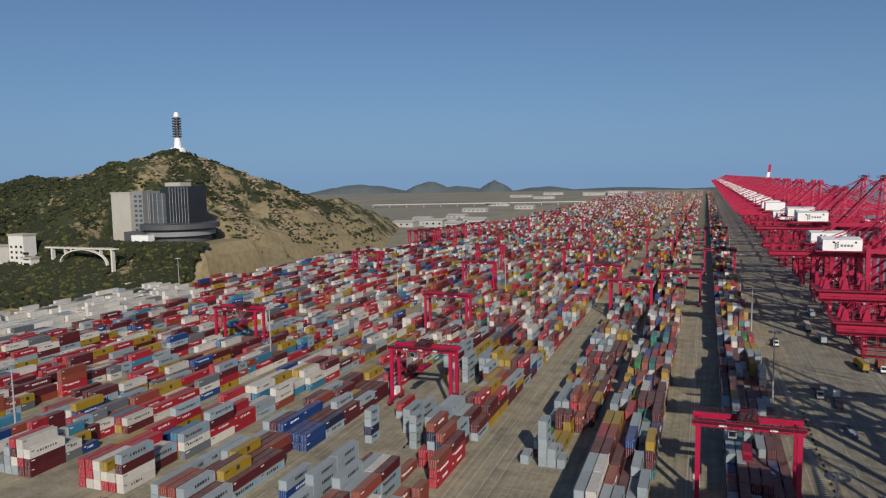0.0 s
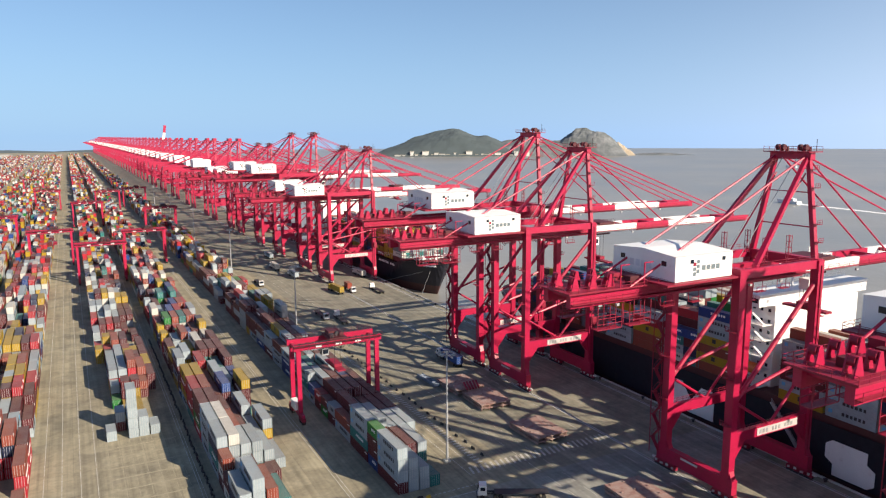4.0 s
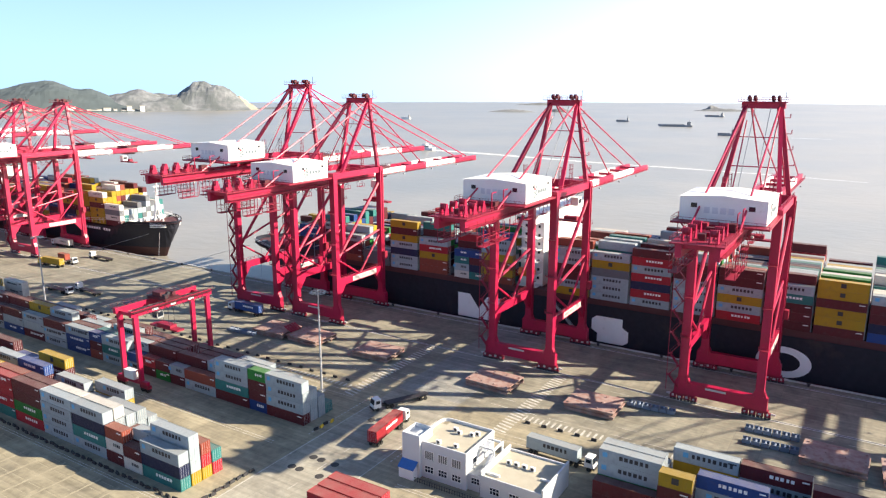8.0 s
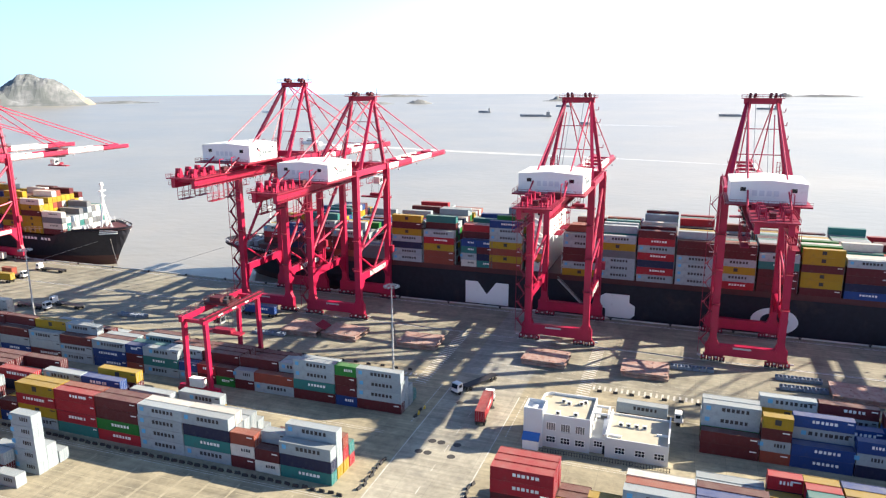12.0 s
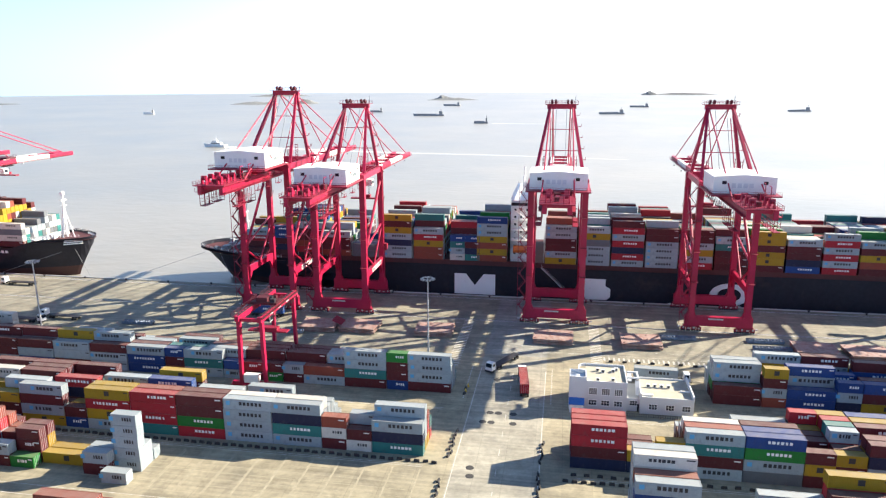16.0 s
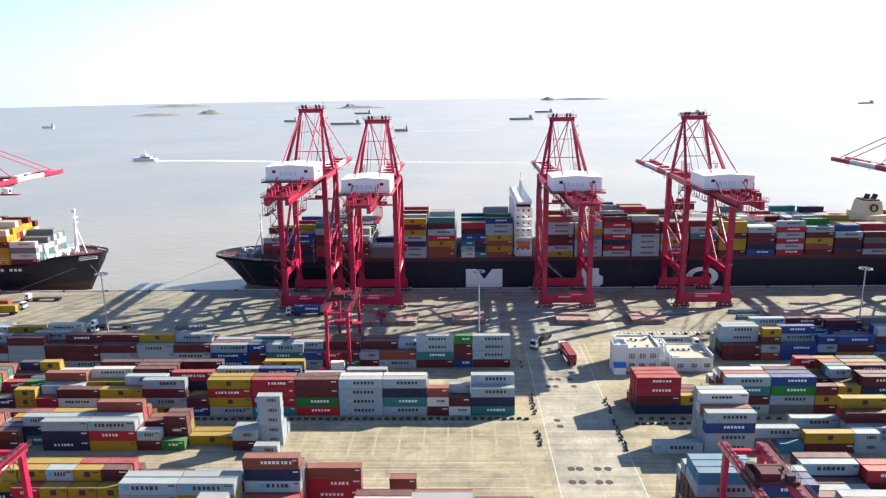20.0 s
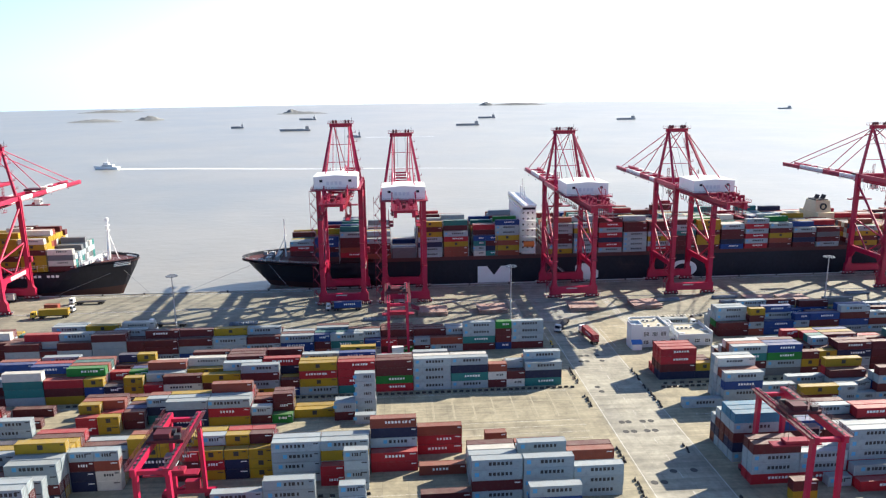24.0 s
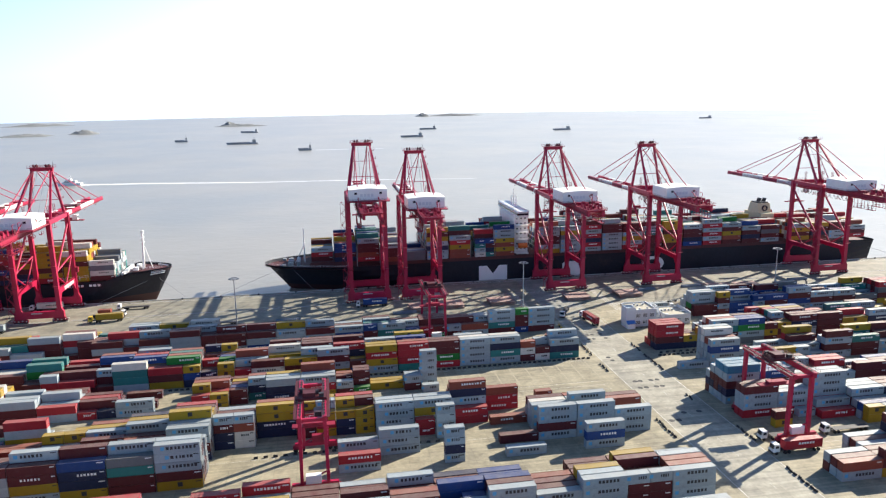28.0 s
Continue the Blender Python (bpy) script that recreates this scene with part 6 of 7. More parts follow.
solid("slot_lines", s, node_mat("slot_paint", (0.36, 0.325, 0.235), 0.8, vary=0.3, scale=0.6, grime=(0.28, 0.25, 0.175), grime_at=0.42), "faded cream container slot grid on empty paving", "road marking", kind="structure")
s = Shape()
for y0, x0, x1 in ((144.2, 46.5, 88.5), (100.2, 49.0, 88.0)):
    for x in np.arange(x0, x1, 1.5):
        s.hexa([(x, y0 - 1.8, 0.004), (x + 0.6, y0 - 1.8, 0.004), (x + 1.3, y0 + 1.8, 0.004), (x + 0.7, y0 + 1.8, 0.004), (x, y0 - 1.8, 0.012), (x + 0.6, y0 - 1.8, 0.012), (x + 1.3, y0 + 1.8, 0.012), (x + 0.7, y0 + 1.8, 0.012)])
for y in np.arange(-60, 98, 1.5):
    s.span((57.4, y, 0.004), (60.2, y + 0.55, 0.012))
for y in np.arange(147, 330, 1.5):
    s.span((50.2, y, 0.004), (52.0, y + 0.55, 0.012))
for x in np.arange(24, 48, 1.2):
    s.span((x, 113.6, 0.004), (x + 0.7, 113.9, 0.012)).span((x, 137.6, 0.004), (x + 0.7, 137.9, 0.012))
solid("crossing_hatch", s, LINEW, "white hatched walkway bars painted on the apron", "road marking", kind="structure")
for gx, gys in ((37.8, (129.5, 121.0)), (16.6, (129.6, 127.1, 123.4)), (11.2, (131.0, 128.8, 123.2)), (-11.3, (131.2,)), (-14.8, (130.6,)),
                (-36.6, (131.2, 128.9, 124.7, 122.4)), (-42.5, (131.5, 129.2, 125.3, 123.0)), (-64.6, (126.4, 121.1)), (-69.5, (133.1, 130.8))):
    for gy in gys:
        jy = rnd.uniform(-0.2, 0.2)
        mh = Shape().tube((0, 0, 0.003), (0, 0, 0.02), 0.95, 18)
        mh.slot = 1
        mh.tube((0, 0, 0.021), (0, 0, 0.03), 0.8, 18)
        solid("manhole_cover", mh, [BLACKB, MANHOLE], "dark round cast-iron manhole cover in the road", "manhole cover", "manhole covers", at=(gx, gy + jy, 0))

_bar = Shape().hexa([(-0.26, -0.65, 0), (0.26, -0.65, 0), (0.26, 0.65, 0), (-0.26, 0.65, 0), (-0.12, -0.58, 0.62), (0.12, -0.58, 0.62), (0.12, 0.58, 0.62), (-0.12, 0.58, 0.62)]).mesh("traffic_barrier", BLACKB)
_bay = Shape().hexa([(-0.26, -0.65, 0), (0.26, -0.65, 0), (0.26, 0.65, 0), (-0.26, 0.65, 0), (-0.12, -0.58, 0.62), (0.12, -0.58, 0.62), (0.12, 0.58, 0.62), (-0.12, 0.58, 0.62)]).mesh("traffic_barrier", YELLOW)


def barrier(x, y, rz=0.0, yellow=False):
    ob = new("traffic_barrier", _bay if yellow else _bar)
    ob.matrix_basis = pose(x, y, 0, 0, 0, rz)
    tagged(ob, ("yellow" if yellow else "black") + " low block barrier standing on the paving", "barrier", "traffic barriers")


for i in range(80):
    barrier(-10.6 + rnd.uniform(-0.2, 0.2), 139.5 + i * 2.05, rnd.uniform(-12, 12))
for i in range(34):
    barrier(56.6 + rnd.uniform(-0.2, 0.2), 96 - i * 4.2, rnd.uniform(-8, 8))
for i in range(30):
    barrier(53.6 + rnd.uniform(-0.2, 0.2), 150 + i * 4.4, rnd.uniform(-8, 8))
for x0, x1, y0 in ((32, 24, 137.6), (5, -9, 136.6), (-18, -28, 137.0), (-52, -62, 137.3), (-68, -82, 137.7), (2, -9, 115.3), (-12, -31, 115.6), (-52, -58, 118.6), (-78, -90, 114.8), (-104, -118, 115.8)):
    n = int((x0 - x1) / 1.75)
    for i in range(n):
        barrier(x0 - i * 1.75, y0 + rnd.uniform(-0.35, 0.35), 90 + rnd.uniform(-16, 16), y0 > 137.5 and x0 > 0 and i % 2 == 0)
for i in range(11):
    barrier(-13.6 + rnd.uniform(-0.2, 0.2), 109.8 - i * 2.0, rnd.uniform(-14, 14))
for i in range(22):
    barrier(-68.6 + rnd.uniform(-0.2, 0.2), 205 + i * 2.9, rnd.uniform(-12, 12))
    barrier(-10.8 + rnd.uniform(-0.2, 0.2), 108 - i * 2.9, rnd.uniform(-12, 12))

# bollards and fenders on the quay edge
_bol = Shape().tube((0, 0, 0), (0, 0, 0.55), 0.32, 10).tube((0, 0, 0.55), (0, 0, 0.8), 0.5, 10)
_bm = _bol.mesh("bollard", DARK)
for i in range(46):
    ob = new("bollard", _bm)
    ob.matrix_basis = pose(QUAY - 0.9, -120 + i * 20.0, 0)
    tagged(ob, "black cast mooring bollard on the quay edge", "bollard", "mooring bollards")
_fm = Shape().box((0.65, 0, -1.4), (1.2, 2.2, 2.6)).mesh("fender", RUBBER)
for i in range(46):
    ob = new("fender", _fm)
    ob.matrix_basis = pose(QUAY + 0.5, -110 + i * 20.0, 0)
    tagged(ob, "black rubber fender on the quay wall", "fender", "quay fenders")


# ---- the hill with its tower ----
def smooth(a, b, v):
    t = min(1.0, max(0.0, (v - a) / (b - a)))
    return t * t * (3 - 2 * t)


def foot_x(y):
    """The hill's eastern foot."""
    return -356.0 - 0.38 * max(0.0, y - 800)


def hill_height(x, y):
    dx = x + 522
    peak = 121 - (0.30 * max(0.0, dx) if dx > 0 else 0.15 * -dx) - 0.26 * abs(y - 650) ** 0.98
    peak = max(peak, 96 - 0.17 * math.hypot(x + 700, (y - 640) * 1.3), 60 - 0.22 * math.hypot(x + 470, (y - 900) * 0.8))
    de = foot_x(y) - x
    ds = 0.8 * (y - 345) - 0.60 * (x + 420) * (1.0 if x > -420 else 0.35)
    south = 0.20 * ds if ds < 96 else 19.2 + 0.75 * (ds - 96)
    terr = de * 0.95 if de < 32 else 30.4 + (de - 32) * 0.62
    ben = terr + 2.2 * math.sin(terr * 0.45)
    z = min(peak, ben, south)
    n = noise.fractal((x * 0.012, y * 0.012, 3.1), 1.0, 2.1, 6)
    z += n * min(9.0, max(0.0, z * 0.22))
    r = noise.turbulence((x * 0.045, y * 0.045, 7.7), 4, False)
    z += (r - 0.5) * min(5.0, max(0.0, z * 0.09))
    shelf = smooth(-512, -496, x) * (1 - smooth(-366, -350, x)) * smooth(462, 476, y) * (1 - smooth(548, 566, y))
    z = z * (1 - shelf) + 33.0 * shelf
    return z if z > 0.3 else -1.5


def hill_mat():
    m = node_mat("hillside", (0.235, 0.192, 0.105), 0.95, vary=0.4, scale=0.02, fine=0.2, bump=1.5)
    nt = m.node_tree
    p = nt.nodes["Principled BSDF"]
    base = p.inputs["Base Color"].links[0].from_socket
    tc = nt.nodes.new("ShaderNodeTexCoord")
    n1 = nt.nodes.new("ShaderNodeTexNoise")
    n1.inputs["Scale"].default_value, n1.inputs["Detail"].default_value, n1.inputs["Roughness"].default_value = 0.03, 10.0, 0.8
    nt.links.new(tc.outputs["Object"], n1.inputs["Vector"])
    sep = nt.nodes.new("ShaderNodeSeparateXYZ")
    nt.links.new(tc.outputs["Object"], sep.inputs[0])
    far = nt.nodes.new("ShaderNodeMapRange")
    far.inputs["From Min"].default_value, far.inputs["From Max"].default_value = -440.0, -385.0
    far.inputs["To Min"].default_value, far.inputs["To Max"].default_value = 0.0, 0.12
    nt.links.new(sep.outputs["X"], far.inputs["Value"])
    sub = nt.nodes.new("ShaderNodeMath")
    sub.operation = "SUBTRACT"
    nt.links.new(n1.outputs["Fac"], sub.inputs[0])
    nt.links.new(far.outputs[0], sub.inputs[1])
    west = nt.nodes.new("ShaderNodeMapRange")
    west.inputs["From Min"].default_value, west.inputs["From Max"].default_value = -600.0, -500.0
    west.inputs["To Min"].default_value, west.inputs["To Max"].default_value = 0.10, 0.0
    nt.links.new(sep.outputs["X"], west.inputs["Value"])
    add = nt.nodes.new("ShaderNodeMath")
    nt.links.new(sub.outputs[0], add.inputs[0])
    nt.links.new(west.outputs[0], add.inputs[1])
    mr = nt.nodes.new("ShaderNodeMapRange")
    mr.inputs["From Min"].default_value, mr.inputs["From Max"].default_value = 0.455, 0.51
    nt.links.new(add.outputs[0], mr.inputs["Value"])
    mix = nt.nodes.new("ShaderNodeMix")
    mix.data_type = "RGBA"
    nt.links.new(mr.outputs[0], mix.inputs["Factor"])
    nt.links.new(base, mix.inputs["A"])
    mix.inputs["B"].default_value = (0.028, 0.036, 0.012, 1)
    nt.links.new(mix.outputs["Result"], p.inputs["Base Color"])
    return m


HILLMAT = hill_mat()
xs = np.arange(-1060, -335, 7.0)
ys = np.arange(300, 1300, 7.0)
vs, fs = [], []
for y in ys:
    for x in xs:
        vs.append((float(x), float(y), hill_height(float(x), float(y))))
nx = len(xs)
for j in range(len(ys) - 1):
    for i in range(nx - 1):
        a = j * nx + i
        if max(vs[a][2], vs[a + 1][2], vs[a + nx][2], vs[a + nx + 1][2]) > -1.0:
            fs.append((a, a + 1, a + nx + 1, a + nx))
me = bpy.data.meshes.new("hill")
me.from_pydata(vs, [], fs)
me.materials.append(HILLMAT)
me.update()
hill = tagged(new("hill", me), "rocky hill with green scrub and cut tan slopes", "hill", kind="structure")

OLIVE = node_mat("olive_leaves", (0.085, 0.078, 0.018), 0.9, vary=0.45, scale=0.05, fine=0.6, per_island=1.0)
LEAF = node_mat("scrub_leaves", (0.020, 0.026, 0.008), 0.9, vary=0.45, scale=0.05, fine=0.6, per_island=1.0)
vs, fs, sl = [], [], []
hr = random.Random(11)
ico = [(0, 0, 1)] + [(0.89 * math.cos(k * 1.2566), 0.89 * math.sin(k * 1.2566), 0.45) for k in range(5)] + [(0.89 * math.cos(k * 1.2566 + 0.63), 0.89 * math.sin(k * 1.2566 + 0.63), -0.4) for k in range(5)]
for q in range(56000):
    x, y = (hr.uniform(-820, -366), hr.uniform(350, 850)) if q < 36000 else (hr.uniform(-560, -362), hr.uniform(380, 482))
    cover = noise.fractal((x * 0.02, y * 0.02, 9.0), 1.0, 2.0, 4)
    low = y < 482
    thick = -0.06 - 0.3 * smooth(-510, -590, x) if not low else (-0.75 if x < -430 else -0.5)
    if cover < thick or (x > -425 and y > 500 and hr.random() < 0.6):
        continue
    z = max(hill_height(x + a, y + b) for a, b in ((0, 0), (-4, 0), (4, 0), (0, 4), (0, -2))) if low else hill_height(x, y)
    if z < 1.5 or (-505 < x < -362 and 481 < y < 550):
        continue
    r = hr.uniform(0.6, 2.2) * (1.6 if low else 1.0)
    n = len(vs)
    for c in ico:
        k = r * hr.uniform(0.7, 1.25)
        vs.append((x + c[0] * k, y + c[1] * k, z + c[2] * k * 0.75 + 0.2 * r))
    sl += [1 if hr.random() < (0.14 if low else 0.10) else 0] * 15
    for k in range(5):
        j = (k + 1) % 5
        fs += [(n, n + 1 + k, n + 1 + j), (n + 1 + k, n + 6 + k, n + 1 + j), (n + 1 + j, n + 6 + k, n + 6 + j)]
me = bpy.data.meshes.new("scrub")
me.from_pydata(vs, [], fs)
me.materials.append(LEAF)
me.materials.append(OLIVE)
me.polygons.foreach_set("material_index", sl)
me.update()
tagged(new("scrub", me), "dark green bushes scattered over the hill", "bushes", kind="stuff")

OUTCROP = node_mat("outcrop_rock", (0.26, 0.21, 0.14), 0.9, vary=0.35, scale=0.08, fine=0.6, per_island=0.8)
vs, fs = [], []
for q in range(5200):
    x, y = hr.uniform(-720, -385), hr.uniform(540, 760)
    rib = noise.noise(((x * 0.6 + y * 0.8) * 0.035, (x - y) * 0.008, 4.4)) + 0.5 * noise.noise((x * 0.06, y * 0.06, 2.2))
    if rib < (0.16 if x > -545 else 0.42):
        continue
    z = hill_height(x, y)
    if z < 22:
        continue
    r, sq, n = hr.uniform(0.9, 2.8), hr.uniform(0.35, 0.75), len(vs)
    turn = hr.uniform(0, 6.3)
    for c in ico:
        k = r * hr.uniform(0.7, 1.3)
        cx, cy = c[0] * math.cos(turn) - c[1] * math.sin(turn), c[0] * math.sin(turn) + c[1] * math.cos(turn)
        vs.append((x + cx * k, y + cy * k, z + c[2] * k * sq + 0.15 * r))
    for k in range(5):
        j = (k + 1) % 5
        fs += [(n, n + 1 + k, n + 1 + j), (n + 1 + k, n + 6 + k, n + 1 + j), (n + 1 + j, n + 6 + k, n + 6 + j)]
me = bpy.data.meshes.new("outcrop")
me.from_pydata(vs, [], fs)
me.materials.append(OUTCROP)
me.update()
tagged(new("outcrop", me), "pale tan boulders and rock ribs on the hillside", "rocks", kind="stuff")

tz = hill_height(-531, 650) - 1
tw = thing("hilltop_tower", (-531, 650, tz), "white tower with dark stacked rings on the hilltop", "tower")
part("base", Shape().tube((0, 0, -2), (0, 0, 3), 9.0, 18, 8.0), WHITE, tw, "round white plinth")
part("shaft", Shape().tube((0, 0, 3), (0, 0, 15), 4.2, 16, 3.0), WHITE, tw)
part("core", Shape().tube((0, 0, 15), (0, 0, 38), 2.3, 12), GREY, tw)
for k in range(8):
    part("ring", Shape().tube((0, 0, 15.0 + k * 2.8), (0, 0, 16.0 + k * 2.8), 4.8, 16), DARK, tw, "dark ring gallery")
for k in range(8):
    part("upright", Shape().tube((4.5 * math.cos(k * 0.785), 4.5 * math.sin(k * 0.785), 15), (4.5 * math.cos(k * 0.785), 4.5 * math.sin(k * 0.785), 37), 0.18, 5), GREY, tw)
part("cap", Shape().tube((0, 0, 37), (0, 0, 42), 3.2, 12, 2.0), WHITE, tw)

hq = thing("office_block", (-435, 500, 33), "grey stone and dark glass office block on the rock shelf", "building")
hq.scale = (0.83, 0.9, 0.97)
STONE = node_mat("grey_stone", (0.21, 0.22, 0.23), 0.7, vary=0.08, scale=0.1)
DRUM = node_mat("dark_panel", (0.075, 0.08, 0.088), 0.5, vary=0.12, scale=0.1)
CURT = node_mat("curtain_glass", (0.07, 0.08, 0.09), 0.2, vary=0.3, scale=0.05)
TOWERGLASS = node_mat("tower_glass", (0.02, 0.026, 0.032), 0.25, vary=0.3, scale=0.05)
PALESTONE = node_mat("pale_stone", (0.40, 0.385, 0.34), 0.7, vary=0.10, scale=0.1, fine=0.6)
part("west_slab", Shape().span((-56, 2, 0), (-30, 34, 44)), PALESTONE, hq, "pale beige stone slab wing")
part("slab_cap", Shape().span((-56.5, 1.5, 44), (-29.6, 34.5, 45.2)), PALESTONE, hq)
part("middle_wing", Shape().span((-29.9, 6, 0), (-17, 30, 46)), STONE, hq)
for k in range(9):
    for j in range(2):
        part("wing_window", Shape().box((-26.6 + j * 6.2, 5.96, 6 + k * 4.4), (3.6, 0.16, 2.2)), CURT, hq)
part("round_tower", Shape().tube((-2, 20, 8), (-2, 20, 44), 15.5, 36), CURT, hq, "round dark glass tower")
for k in range(9):
    q = math.pi * (1.08 + 0.84 * k / 8)
    part("facade_fin", Shape().tube((-2 + 15.7 * math.cos(q), 20 + 15.7 * math.sin(q), 8), (-2 + 15.7 * math.cos(q), 20 + 15.7 * math.sin(q), 44), 0.35, 5), GREY, hq)
for k in range(4):
    part("facade_band", Shape().tube((-2, 20, 13 + k * 8.0), (-2, 20, 13.5 + k * 8.0), 15.6, 36), DRUM, hq)
part("glass_tower", Shape().span((4, 10, 8), (40, 36, 50)), TOWERGLASS, hq, "black glass tower")
for k in range(7):
    part("tower_fin", Shape().span((15 + k * 3.9, 9.7, 10), (15.4 + k * 3.9, 9.98, 49.5)), GREY, hq)
part("roof_house", Shape().span((6, 14, 50), (26, 30, 53.5)), PALESTONE, hq)
for k in range(3):
    part("podium_tier", Shape().tube((22, 16, k * 6.2), (22, 16, 4.3 + k * 6.2), 39 - (2 - k) * 4.5, 44), DRUM if k != 1 else STONE, hq, "round grey podium tier")
    if k < 2:
        part("podium_glass", Shape().tube((22, 16, 4.3 + k * 6.2), (22, 16, 6.2 + k * 6.2), 33 - (1 - k) * 4.0, 44), CURT, hq)
part("podium_wall", Shape().span((-24, -14, 0), (6, 4, 10)), DRUM, hq)
part("entrance_box", Shape().span((-2, -26, 0), (20, -18, 8)), WHITE, hq, "white entrance box")

PALECONC = node_mat("whitewashed_concrete", (0.62, 0.60, 0.54), 0.75, vary=0.1, scale=0.2)
br = thing("arch_bridge", (-462, 446, 2), "slim grey concrete arch footbridge below the hill", "bridge")
part("deck", Shape().span((-36, -2, 29.9), (40, 2, 30.8)), PALECONC, br)
part("railing", Shape().rail((-36, -2, 30.8), (40, -2, 30.8), 1.0, 3.0), PALECONC, br)
a = Shape()
for k in range(16):
    t0, t1 = math.pi * k / 16, math.pi * (k + 1) / 16
    a.beam((4 - 25 * math.cos(t0), 0, 17 + 12.4 * math.sin(t0)), (4 - 25 * math.cos(t1), 0, 17 + 12.4 * math.sin(t1)), 2.6, 0.9)
part("arch", a, PALECONC, br)
for x in (-15, -8, 16, 23):
    part("strut", Shape().span((x - 0.35, -1.4, 17 + 12.4 * (1 - ((x - 4) / 25) ** 2) ** 0.5), (x + 0.35, 1.4, 29.9)), PALECONC, br)
for x in (-29, 35):
    part("pier", Shape().span((x - 0.7, -1.6, 4), (x + 0.7, 1.6, 29.9)), PALECONC, br)
HOUSE = node_mat("house_render", (0.62, 0.61, 0.57), 0.8, vary=0.15, scale=0.3)
for x, y, w, d, h, z in ((-518, 440, 17, 12, 27, 16), (-534, 432, 13, 11, 22, 12), (-505, 436, 10, 8, 13, 11)):
    hb = thing("hillside_house", (x, y, 0), "small beige flat-roofed house below the hill", "house", "hillside houses")
    part("wall", Shape().span((-w / 2, -d / 2, 0), (w / 2, d / 2, z + h)), HOUSE, hb)
    part("roof", Shape().span((-w / 2 - 0.6, -d / 2 - 0.6, z + h), (w / 2 + 0.6, d / 2 + 0.6, z + h + 1.2)), ROOF, hb)
    for q in range(4):
        for k in range(3):
            part("window", Shape().box((-w / 2 + 3 + k * (w - 6) / 2, -d / 2 - 0.05, z + 4 + q * 4.5), (2.2, 0.2, 2.0)), GLASS, hb)


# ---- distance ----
# distance haze is mixed into this colour: the green is pulled towards blue-grey
HAZEHILL = node_mat("far_scrub_hazed", (0.066, 0.086, 0.092), 0.95, vary=0.3, scale=0.004, fine=0.03)
# paler and bluer still, the haze over the farthest woods painted in
HAZEWOODS = node_mat("far_woods_hazed", (0.085, 0.108, 0.118), 0.95, vary=0.25, scale=0.004, fine=0.03)
# rock grey carries a bluish haze tint; the darker patches are scrub
HAZEROCK = node_mat("far_rock_hazed", (0.195, 0.205, 0.215), 0.95, vary=0.45, scale=0.012, fine=0.06, grime=(0.085, 0.10, 0.10), grime_at=0.45)
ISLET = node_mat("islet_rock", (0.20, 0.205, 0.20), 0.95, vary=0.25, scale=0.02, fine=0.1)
PALEROCK = node_mat("quarry_face", (0.36, 0.30, 0.22), 0.95, vary=0.25, scale=0.01, fine=0.08)


def far_hill(name, x, y, along, half, depth, height, mat, label, power=1.3, rough=0.2, seed=1.0, base=SEA_Z - 1):
    """A distant hill: a ridge of that half length along an angle (degrees), with uneven crest."""
    n, m = 44, 18
    ca, sa = math.cos(radians(along)), math.sin(radians(along))
    vs, fs = [], []
    for j in range(m + 1):
        v = -1 + 2 * j / m
        for i in range(n + 1):
            u = -1 + 2 * i / n
            d = max(0.0, 1 - abs(u) ** power) * max(0.0, 1 - v * v)
            k = noise.fractal((u * 2.6 + seed, v * 1.5, seed), 1.0, 2.0, 5)
            z = base + (height - base) * d * (1 + rough * k)
            vs.append((x + u * half * ca - v * depth * sa, y + u * half * sa + v * depth * ca, z))
    for j in range(m):
        for i in range(n):
            a = j * (n + 1) + i
            fs.append((a, a + 1, a + n + 2, a + n + 1))
    me = bpy.data.meshes.new(name)
    me.from_pydata(vs, [], fs)
    me.materials.append(mat)
    me.update()
    return tagged(new(name, me), label, "hill", kind="structure")


far_hill("island", 1390, 2640, -31, 330, 190, 101, HAZEHILL, "dark green wooded island hill across the water, tinted blue-grey for haze", 1.5, 0.18, 2.0)
far_hill("island", 1690, 2450, -37, 330, 150, 62, HAZEROCK, "rocky saddle between the island's hills", 2.4, 0.35, 5.0)
far_hill("island", 1850, 2330, -39, 165, 140, 99, HAZEROCK, "bare rocky island hill, its grey cooled for haze", 2.1, 0.18, 8.0)
far_hill("island", 1938, 2255, -39, 80, 80, 42, PALEROCK, "pale quarried rock face at the island's end", 1.8, 0.3, 3.0)
far_hill("island", 2080, 2160, -40, 150, 50, 4, HAZEROCK, "low rocky spit", 1.4, 0.3, 4.0)
sr = random.Random(31)
for i in range(24):
    q = (i + sr.uniform(-0.3, 0.3)) / 23
    x, y, h, w = 1130 + 430 * q, 2590 - 250 * q, sr.choice((6, 8, 10, 14, 20)), sr.choice((9, 12, 16, 24))
    hb = thing("shore_building", (x, y, SEA_Z - 0.5), "white shore building at the foot of the island", "building", "island buildings", -31)
    part("wall", Shape().span((-w / 2, -8, 0), (w / 2, 8, h)), HOUSE, hb)
    part("roof", Shape().span((-w / 2 - 1, -9, h), (w / 2 + 1, 9, h + 1.5)), ROOF, hb)
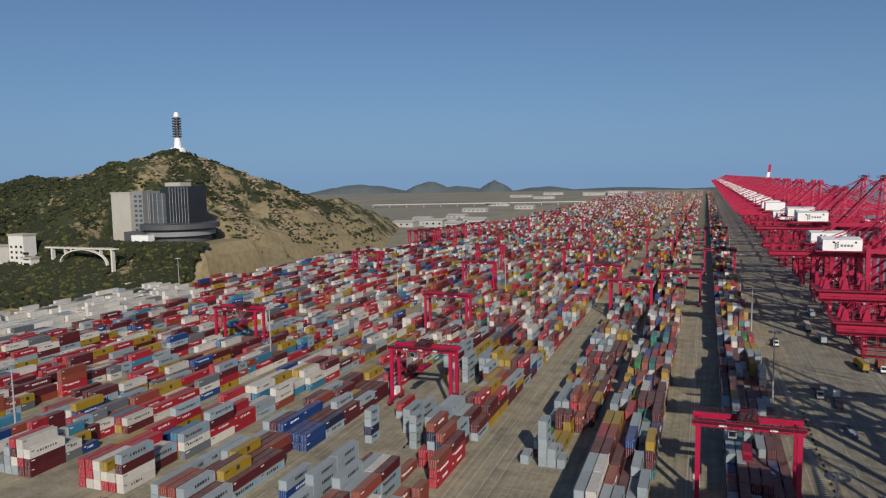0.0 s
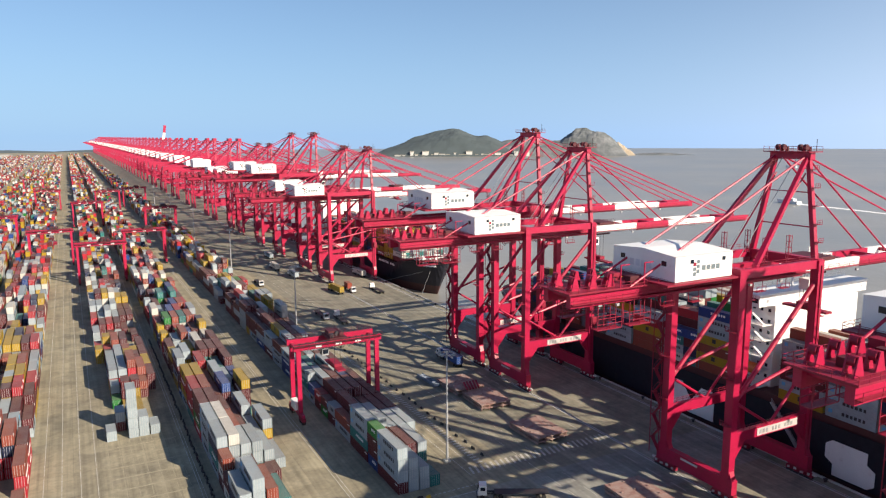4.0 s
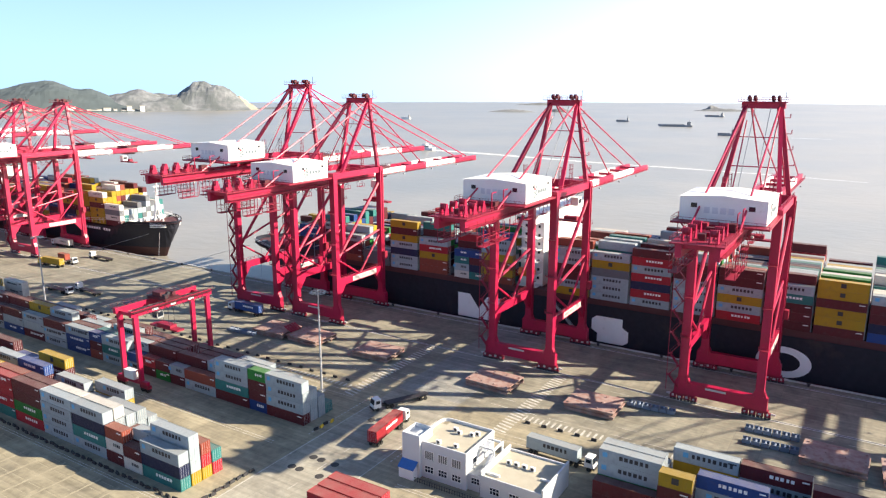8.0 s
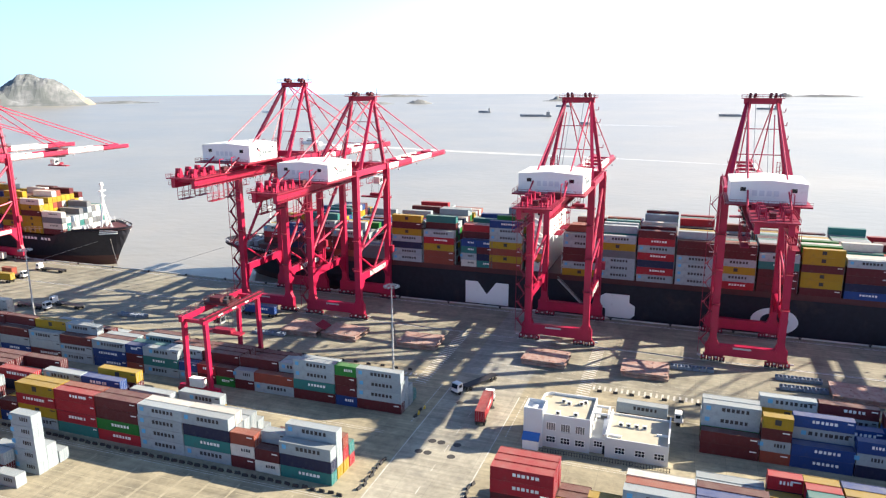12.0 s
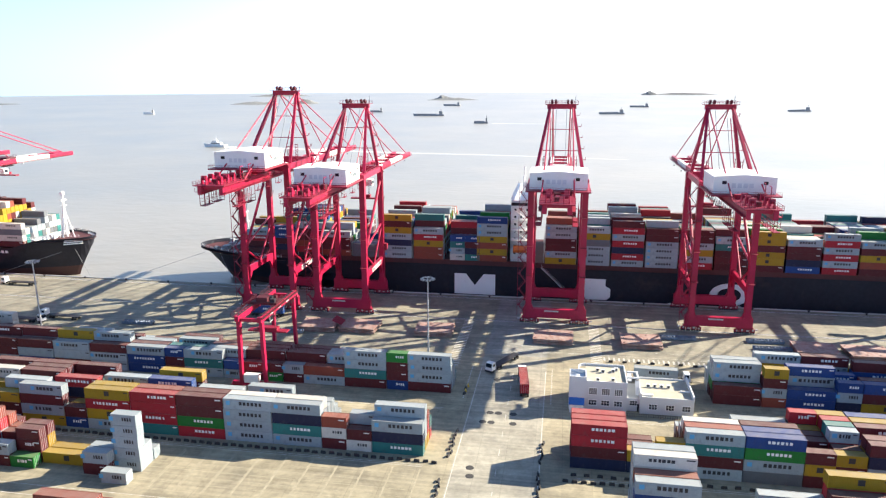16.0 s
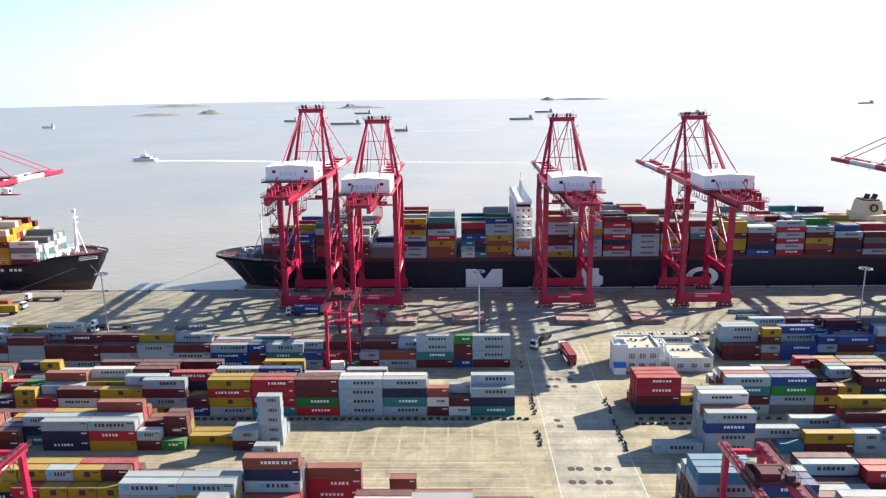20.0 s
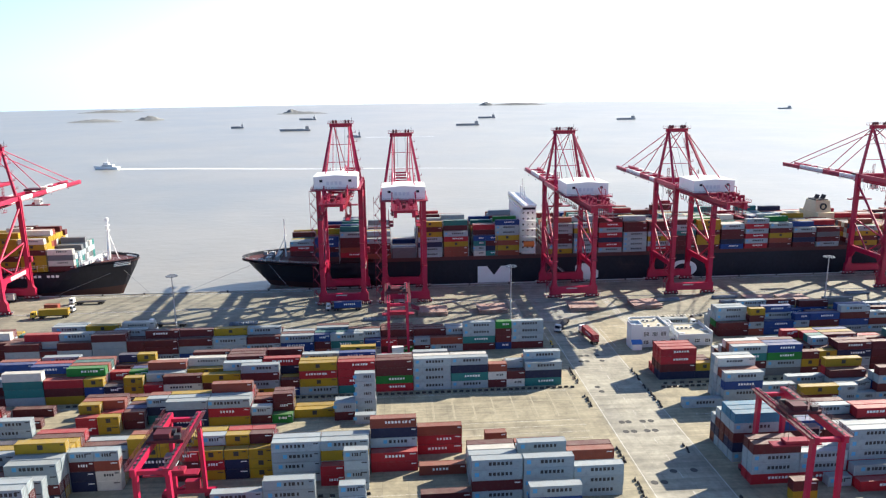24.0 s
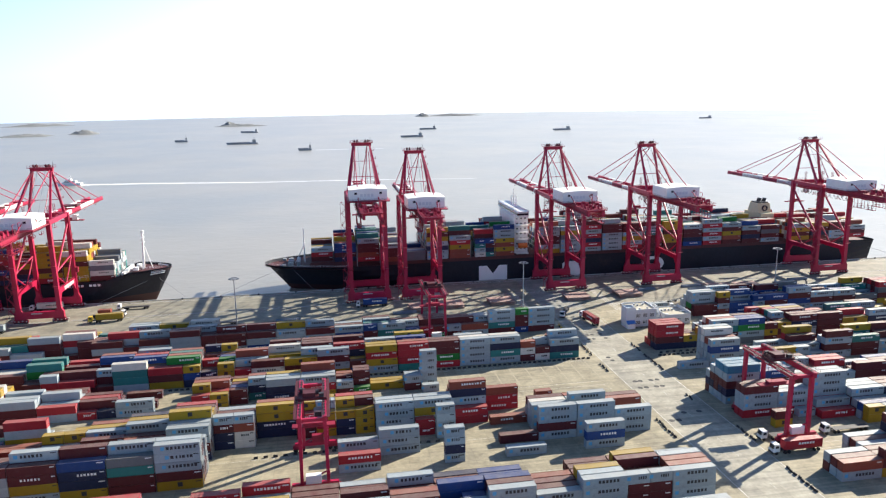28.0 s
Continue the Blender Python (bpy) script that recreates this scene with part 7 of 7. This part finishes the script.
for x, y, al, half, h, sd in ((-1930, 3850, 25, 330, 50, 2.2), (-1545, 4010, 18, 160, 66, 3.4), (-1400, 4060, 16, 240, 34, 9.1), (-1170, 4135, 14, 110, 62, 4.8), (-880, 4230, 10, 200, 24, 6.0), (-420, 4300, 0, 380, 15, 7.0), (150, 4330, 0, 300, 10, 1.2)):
    far_hill("far_hill", x, y, al, half, 120, h, HAZEWOODS, "low wooded hill on the horizon, tinted blue-grey for haze", 1.6, 0.15, sd, -0.4)
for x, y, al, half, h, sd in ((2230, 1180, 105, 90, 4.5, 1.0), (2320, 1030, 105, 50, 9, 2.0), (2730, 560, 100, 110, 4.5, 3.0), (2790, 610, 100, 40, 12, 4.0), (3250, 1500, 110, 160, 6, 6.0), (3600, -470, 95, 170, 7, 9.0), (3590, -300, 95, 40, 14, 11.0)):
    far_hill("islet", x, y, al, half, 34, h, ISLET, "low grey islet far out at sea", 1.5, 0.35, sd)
FARWALL = node_mat("far_wall", (0.40, 0.39, 0.37), 0.8, vary=0.15, scale=0.05)
for x, y, w, h in ((-640, 3270, 90, 9), (-420, 3120, 120, 12), (-340, 3090, 60, 18), (-560, 2700, 80, 8), (-480, 1165, 40, 9), (-425, 1172, 34, 12), (-385, 1160, 28, 8), (-350, 1180, 30, 13), (-440, 1240, 40, 8), (-380, 1260, 40, 10), (-470, 1420, 40, 7), (-520, 1700, 60, 7), (-430, 1850, 50, 8), (-560, 2050, 70, 8), (-455, 1200, 30, 9), (-410, 1215, 26, 11), (-500, 1300, 36, 8), (-360, 1225, 24, 9), (-330, 3150, 70, 16), (-250, 3180, 50, 12), (-700, 2900, 90, 8)):
    hb = thing("warehouse", (x, y, -0.3), "long pale warehouse far off behind the yard", "warehouse", "distant warehouses")
    part("wall", Shape().span((-w / 2, -14, 0), (w / 2, 14, h)), FARWALL, hb)
    part("roof", Shape().hexa([(-w / 2 - 1, -15, h), (w / 2 + 1, -15, h), (w / 2 + 1, 15, h), (-w / 2 - 1, 15, h), (-w / 2 - 1, -1, h + 3), (w / 2 + 1, -1, h + 3), (w / 2 + 1, 1, h + 3), (-w / 2 - 1, 1, h + 3)]), FARWALL, hb)
    for k in range(max(3, int(w / 12))):
        part("window", Shape().box((-w / 2 + 6 + k * 11.5, -14.1, h * 0.55), (4, 0.4, h * 0.25)), GLASS, hb)
# elevated road over the fields
vd = Shape().beam((-900, 1900, 9), (-300, 2150, 9), 14, 2.0)
for k in range(14):
    q = k / 13
    vd.box((-900 + 600 * q, 1900 + 250 * q, 4), (2, 2, 8))
solid("elevated_road", vd, CONC2, "grey elevated road crossing the fields", "viaduct")

# ---- ships at sea ----
# hull paint lightened and blued so the sea haze is in the colour
HAZEGREY = node_mat("far_ship_hull_hazed", (0.29, 0.30, 0.315), 0.6, vary=0.2)


def far_ship(x, y, length, rz, label="small cargo ship far out at sea, hull paled for haze", paint=HAZEGREY):
    t = thing("cargo_ship", (x, y, SEA_Z), label, "ship", "ships at sea", rz)
    l = length / 2
    w = length * 0.09
    part("hull", Shape().hexa([(-w, -l, -1), (w, -l, -1), (w * 0.6, l * 0.94, -1), (-w * 0.6, l * 0.94, -1), (-w, -l, 3.6), (w, -l, 3.6), (w * 0.15, l, 5.2), (-w * 0.15, l, 5.2)]), paint, t)
    part("hold", Shape().span((-w * 0.8, -l * 0.5, 3.5), (w * 0.8, l * 0.7, 5.2)), paint, t)
    part("bridge", Shape().span((-w * 0.8, -l * 0.9, 3.5), (w * 0.8, -l * 0.68, 11)), GREY, t, "pale bridge block")
    part("mast", Shape().tube((0, -l * 0.8, 11), (0, -l * 0.8, 16), 0.4, 6), GREY, t)


for x, y, l, r in ((1545, 435, 95, 8), (1672, 0, 80, 10), (2090, -106, 72, 5), (1850, -486, 76, 12), (2495, -1327, 80, 15), (2150, 473, 72, -5), (1704, 606, 42, 4), (1276, 278, 36, 6)):
    far_ship(x, y, l * 0.78, r)
pb = thing("patrol_boat", (745, 577, SEA_Z), "white patrol boat under way with a foaming wake", "boat", "", -8)
part("hull", Shape().hexa([(-3.5, -17, -0.5), (3.5, -17, -0.5), (1.2, 15, -0.5), (-1.2, 15, -0.5), (-3.8, -17, 3.2), (3.8, -17, 3.2), (0.2, 18, 4.4), (-0.2, 18, 4.4)]), WHITE, pb)
part("cabin", Shape().span((-2.6, -10, 3), (2.6, 5, 6.2)).span((-2.2, -4, 6.2), (2.2, 3, 8.8)), WHITE, pb)
part("cabin_window", Shape().span((-2.65, -8, 4.3), (2.65, 5.05, 5.2)), GLASS, pb)
part("mast", Shape().tube((0, -2, 8.8), (0, -3, 15), 0.25, 6).box((0, -2.6, 12), (2.4, 0.3, 0.3)), WHITE, pb)
FOAM = node_mat("foam", (0.88, 0.88, 0.87), 0.7, vary=0.2, scale=0.05)
s = Shape()
for k in range(26):
    y0, y1 = 560 - k * 20, 560 - (k + 1) * 20
    x0, x1 = 743 - 1.9 * k * 1.6 + 3 * math.sin(k * 0.4), 743 - 1.9 * (k + 1) * 1.6 + 3 * math.sin((k + 1) * 0.4)
    w0, w1 = 5.2 * (1 - k / 30), 5.2 * (1 - (k + 1) / 30)
    s.face((x0 - w0, y0, SEA_Z + 0.08), (x1 - w1, y1, SEA_Z + 0.08), (x1 + w1, y1, SEA_Z + 0.08), (x0 + w0, y0, SEA_Z + 0.08))
solid("wake", s, FOAM, "long white foaming wake behind the patrol boat", "wake", kind="structure")
far_ship(1550, 1168, 30, 0, "small white ferry far out at sea", WHITE)
s = Shape().face((1274, 255, SEA_Z + 0.08), (1268, 110, SEA_Z + 0.08), (1271, 110, SEA_Z + 0.08), (1281, 255, SEA_Z + 0.08))
solid("wake", s, FOAM, "thin pale wake behind a small cargo ship", "wake", kind="structure")
